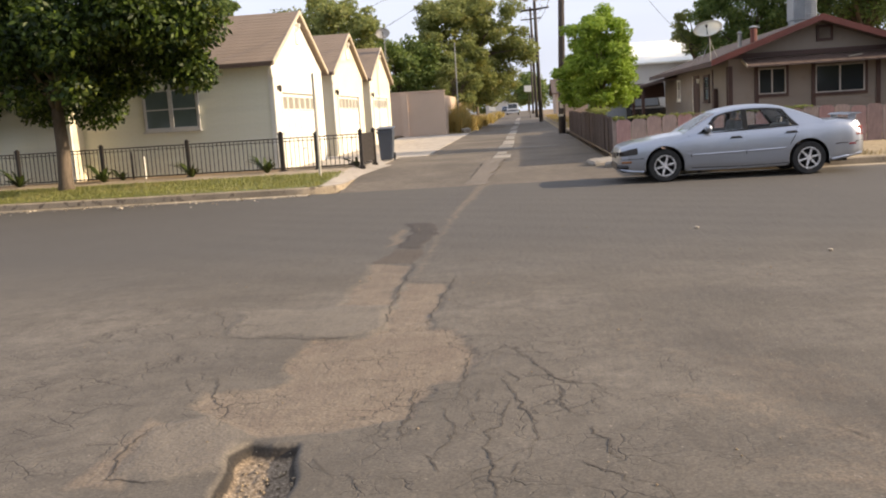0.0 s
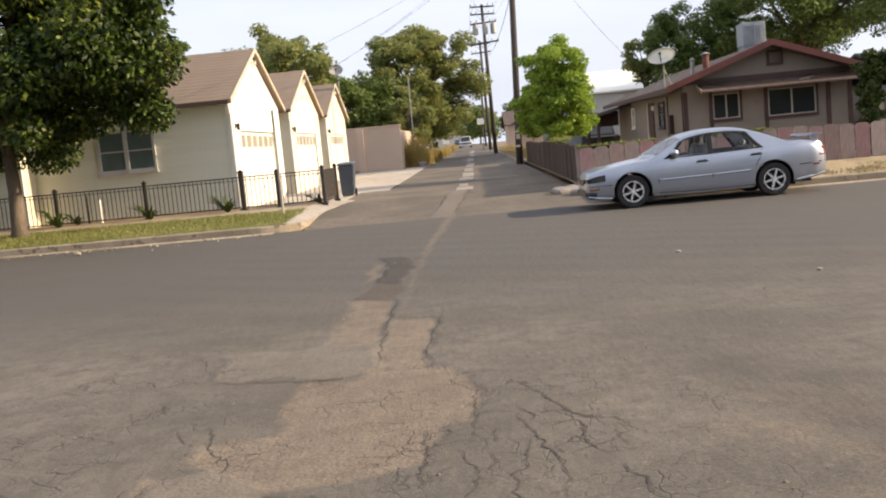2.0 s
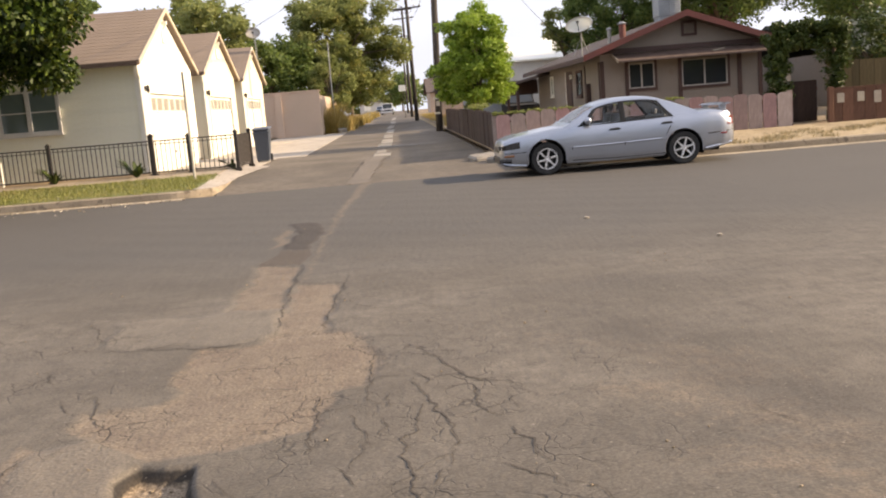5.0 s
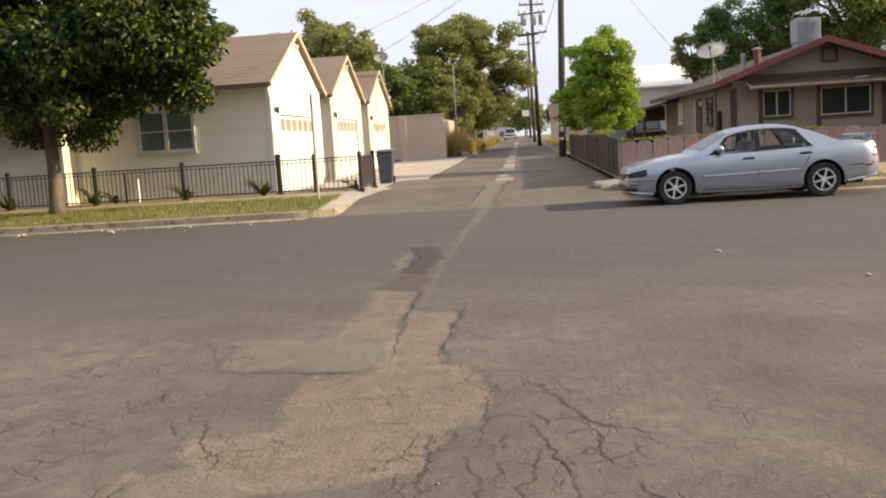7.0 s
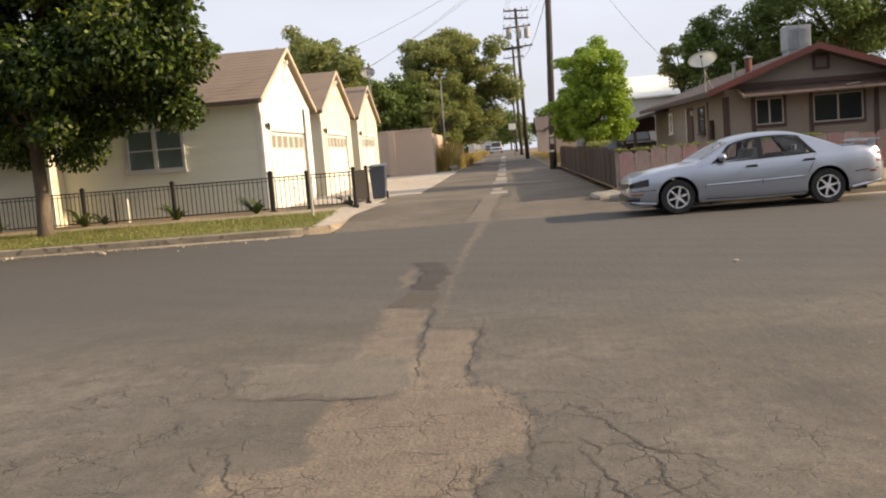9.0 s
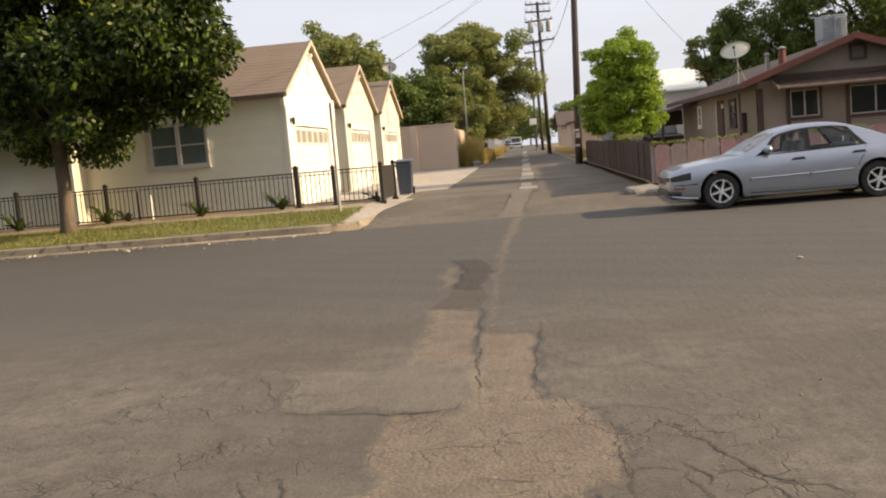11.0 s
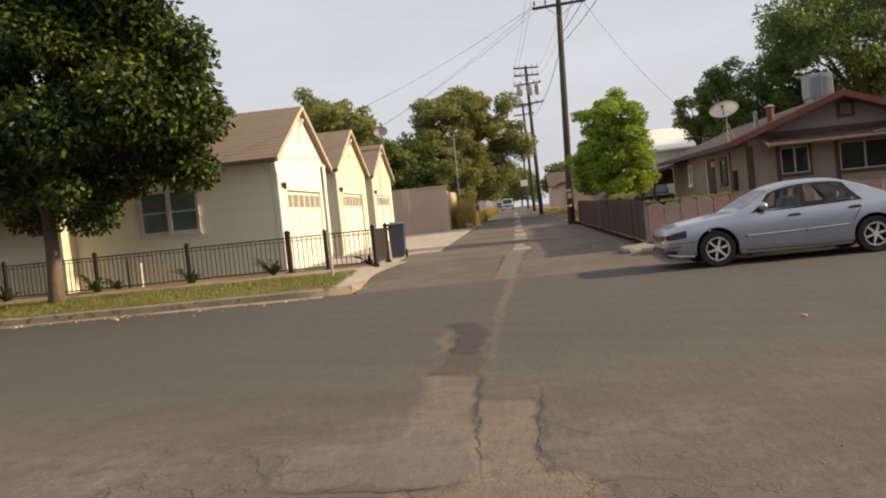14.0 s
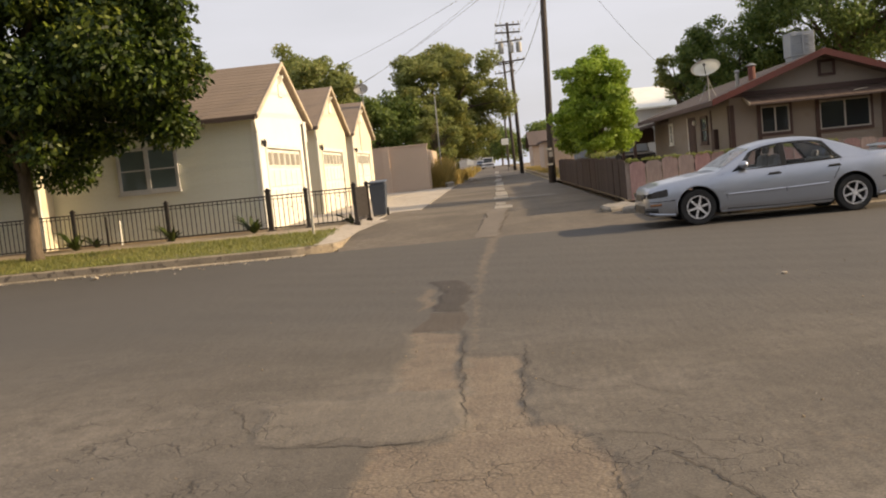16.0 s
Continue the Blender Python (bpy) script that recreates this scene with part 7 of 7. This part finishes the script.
        hi = [bm.verts.new((CX0 + u + 0.0, CYC + s * (skin(u, 0.86) + 0.006), 0.88)) for u, z in q]
        for i in range(3):
            bm.faces.new((lo[i], lo[i + 1], hi[i + 1], hi[i]))
        bmesh.ops.solidify(bm, geom=bm.faces[:], thickness=0.02)
        bmesh.ops.recalc_face_normals(bm, faces=bm.faces)
        part("tail_light", bm, M_TAIL, c, "red tail light")
        strip([(4.30, 0.56), (4.5, 0.57), (4.72, 0.585), (4.84, 0.60)], s, 0.012, M_BLACKP, "bumper_seam", off=-0.002)
        strip([(0.24, 0.47), (0.4, 0.47), (0.70, 0.48)], s, 0.010, M_BLACKP, "bumper_seam", off=-0.002)
        strip([(4.24, 0.27), (4.5, 0.31), (4.80, 0.36)], s, 0.03, M_SILVER, "bumper_lip", off=0.0)
        strip([(0.22, 0.27), (0.4, 0.24), (0.70, 0.22)], s, 0.028, M_SILVER, "bumper_lip", off=0.0)
        part("side_marker", obox(B(), pose(CX0 + 4.62, CYC + s * (skin(4.62, 0.55) + 0.002), 0.545, 0, 0, 0), 0.14, 0.02, 0.03, 0.004), M_TAIL, c)
    # nose: grille, number bar, lower intake
    for s in (-1, 1):
        part("headlight", box(B(), CX0 + 0.205, CX0 + 0.25, CYC + s * 0.50 - 0.11, CYC + s * 0.50 + 0.11, 0.53, 0.615, 0.012), M_HEAD, c, "dull grey headlight")
    part("grille", box(B(), CX0 + 0.205, CX0 + 0.25, CYC - 0.36, CYC + 0.36, 0.48, 0.60, 0.01), M_BLACKP, c)
    part("intake", box(B(), CX0 + 0.208, CX0 + 0.25, CYC - 0.52, CYC + 0.52, 0.26, 0.40, 0.01), M_BLACKP, c)
    # spoiler
    bm = prism(B(), [(4.62, 1.085), (4.70, 1.115), (4.86, 1.125), (4.90, 1.105), (4.74, 1.078)], "y", CYC - 0.60, CYC + 0.60)
    bmesh.ops.transform(bm, matrix=Matrix.Translation((CX0 - 0.02, 0, 0)), verts=bm.verts)
    spo = part("spoiler", bm, M_SILVER, c)
    for s in (-1, 1):
        part("spoiler_foot", obox(B(), pose(CX0 + 4.72, CYC + s * 0.52, 1.04), 0.14, 0.05, 0.10, 0.01), M_SILVER, spo)
    # wheels
    for wu in WHEELS:
        for s in (-1, 1):
            x, yo = CX0 + wu, CYC + s * 0.885
            bm = B()
            sec = [(0.205, -0.19), (0.225, -0.20), (0.30, -0.195), (WR, -0.165), (WR, -0.04), (0.30, -0.005), (0.225, 0.0), (0.205, -0.012)]
            seg = 40
            ring = [[bm.verts.new((x + r_ * math.cos(a), yo + s * d, WR + r_ * math.sin(a))) for r_, d in sec] for a in (6.28318 * i / seg for i in range(seg))]
            for i in range(seg):
                p, q = ring[i], ring[(i + 1) % seg]
                for j in range(len(sec)):
                    k = (j + 1) % len(sec)
                    bm.faces.new((p[j], p[k], q[k], q[j]))
            bmesh.ops.recalc_face_normals(bm, faces=bm.faces)
            wh_ = part("wheel", tube(B(), [(x, yo - s * 0.17, WR), (x, yo - s * 0.10, WR)], 0.2, 24), M_UNDER, c)
            part("tyre", bm, M_RUBBER, wh_, "black tyre", smooth=True, auto=True)
            bm = B()
            sec2 = [(0.178, -0.03), (0.205, -0.012), (0.208, 0.004), (0.195, 0.004)]
            ring = [[bm.verts.new((x + r_ * math.cos(a), yo + s * d, WR + r_ * math.sin(a))) for r_, d in sec2] for a in (6.28318 * i / seg for i in range(seg))]
            for i in range(seg):
                p, q = ring[i], ring[(i + 1) % seg]
                for j in range(4):
                    k = (j + 1) % 4
                    bm.faces.new((p[j], p[k], q[k], q[j]))
            bmesh.ops.recalc_face_normals(bm, faces=bm.faces)
            part("rim", bm, M_CHROME, wh_, "bright alloy rim")
            for k in range(6):
                a = 6.28318 * k / 6 + 0.26
                bm = B()
                p0, p1 = (0.03, 0.20)
                ca, sa = math.cos(a), math.sin(a)
                for r0, w0 in ((p0, 0.022), (p1, 0.013)):
                    for e in (-1, 1):
                        for d in (-0.035, -0.004 if r0 < 0.1 else 0.0):
                            bm.verts.new((x + r0 * ca - e * w0 * sa, yo + s * d, WR + r0 * sa + e * w0 * ca))
                bmesh.ops.convex_hull(bm, input=bm.verts[:])
                part("spoke", bm, M_CHROME, wh_)
            part("hub", tube(B(), [(x, yo - s * 0.04, WR), (x, yo + s * 0.006, WR)], 0.045, 16), M_CHROME, wh_)
    return c


car_thing()


def far_car(x, y, w, l, h, mat, label, tall):
    """A vehicle far down the alley: body, cabin with glass, wheels and lamps."""
    z = alley_z(y) + 0.02
    c = thing("car", (x, y, z), label, "car")
    part("body", prism(B(), [(y, z + 0.3), (y, z + 0.85), (y + 1.0, z + 0.95), (y + l, z + 0.95), (y + l, z + 0.3)], "x", x - w / 2, x + w / 2), mat, c)
    bm = prism(B(), [(y + 1.0, z + 0.95), (y + 1.5, z + h), (y + l * 0.75, z + h), (y + l * 0.9, z + 0.95)], "x", x - w * 0.43, x + w * 0.43)
    cb = part("cabin", bm, mat, c)
    part("windscreen", prism(B(), [(y + 1.02, z + 1.0), (y + 1.44, z + h - 0.08), (y + 1.42, z + h - 0.08), (y + 0.98, z + 1.0)], "x", x - w * 0.38, x + w * 0.38), M_GLASS2, cb)
    part("bumper", box(B(), x - w / 2, x + w / 2, y - 0.08, y, z + 0.3, z + 0.52, 0.03), M_CHROME if tall else mat, c)
    part("grille", box(B(), x - w * 0.28, x + w * 0.28, y - 0.03, y - 0.001, z + 0.55, z + 0.78), M_BLACKP, c)
    for s in (-1, 1):
        part("headlight", box(B(), x + s * w * 0.39 - 0.14, x + s * w * 0.39 + 0.14, y - 0.03, y - 0.001, z + 0.58, z + 0.78, 0.01), M_HEAD, c)
        for yy in (y + 0.85, y + l - 0.9):
            part("wheel", tube(B(), [(x + s * w * 0.5 - s * 0.2, yy, z + 0.31), (x + s * w * 0.5, yy, z + 0.31)], 0.33, 14), M_RUBBER, c)


far_car(-1.35, 150, 1.95, 5.2, 1.8, M_CARWHITE, "white pickup truck far down the alley", True)
far_car(-2.75, 172, 1.7, 4.4, 1.4, M_CARBLUE, "blue-grey car parked far down the alley", False)
# dark car under the lean-to porch
far_car(6.55, 49.2, 1.7, 4.2, 1.45, M_UNDER, "dark car parked beyond the board fence", False)
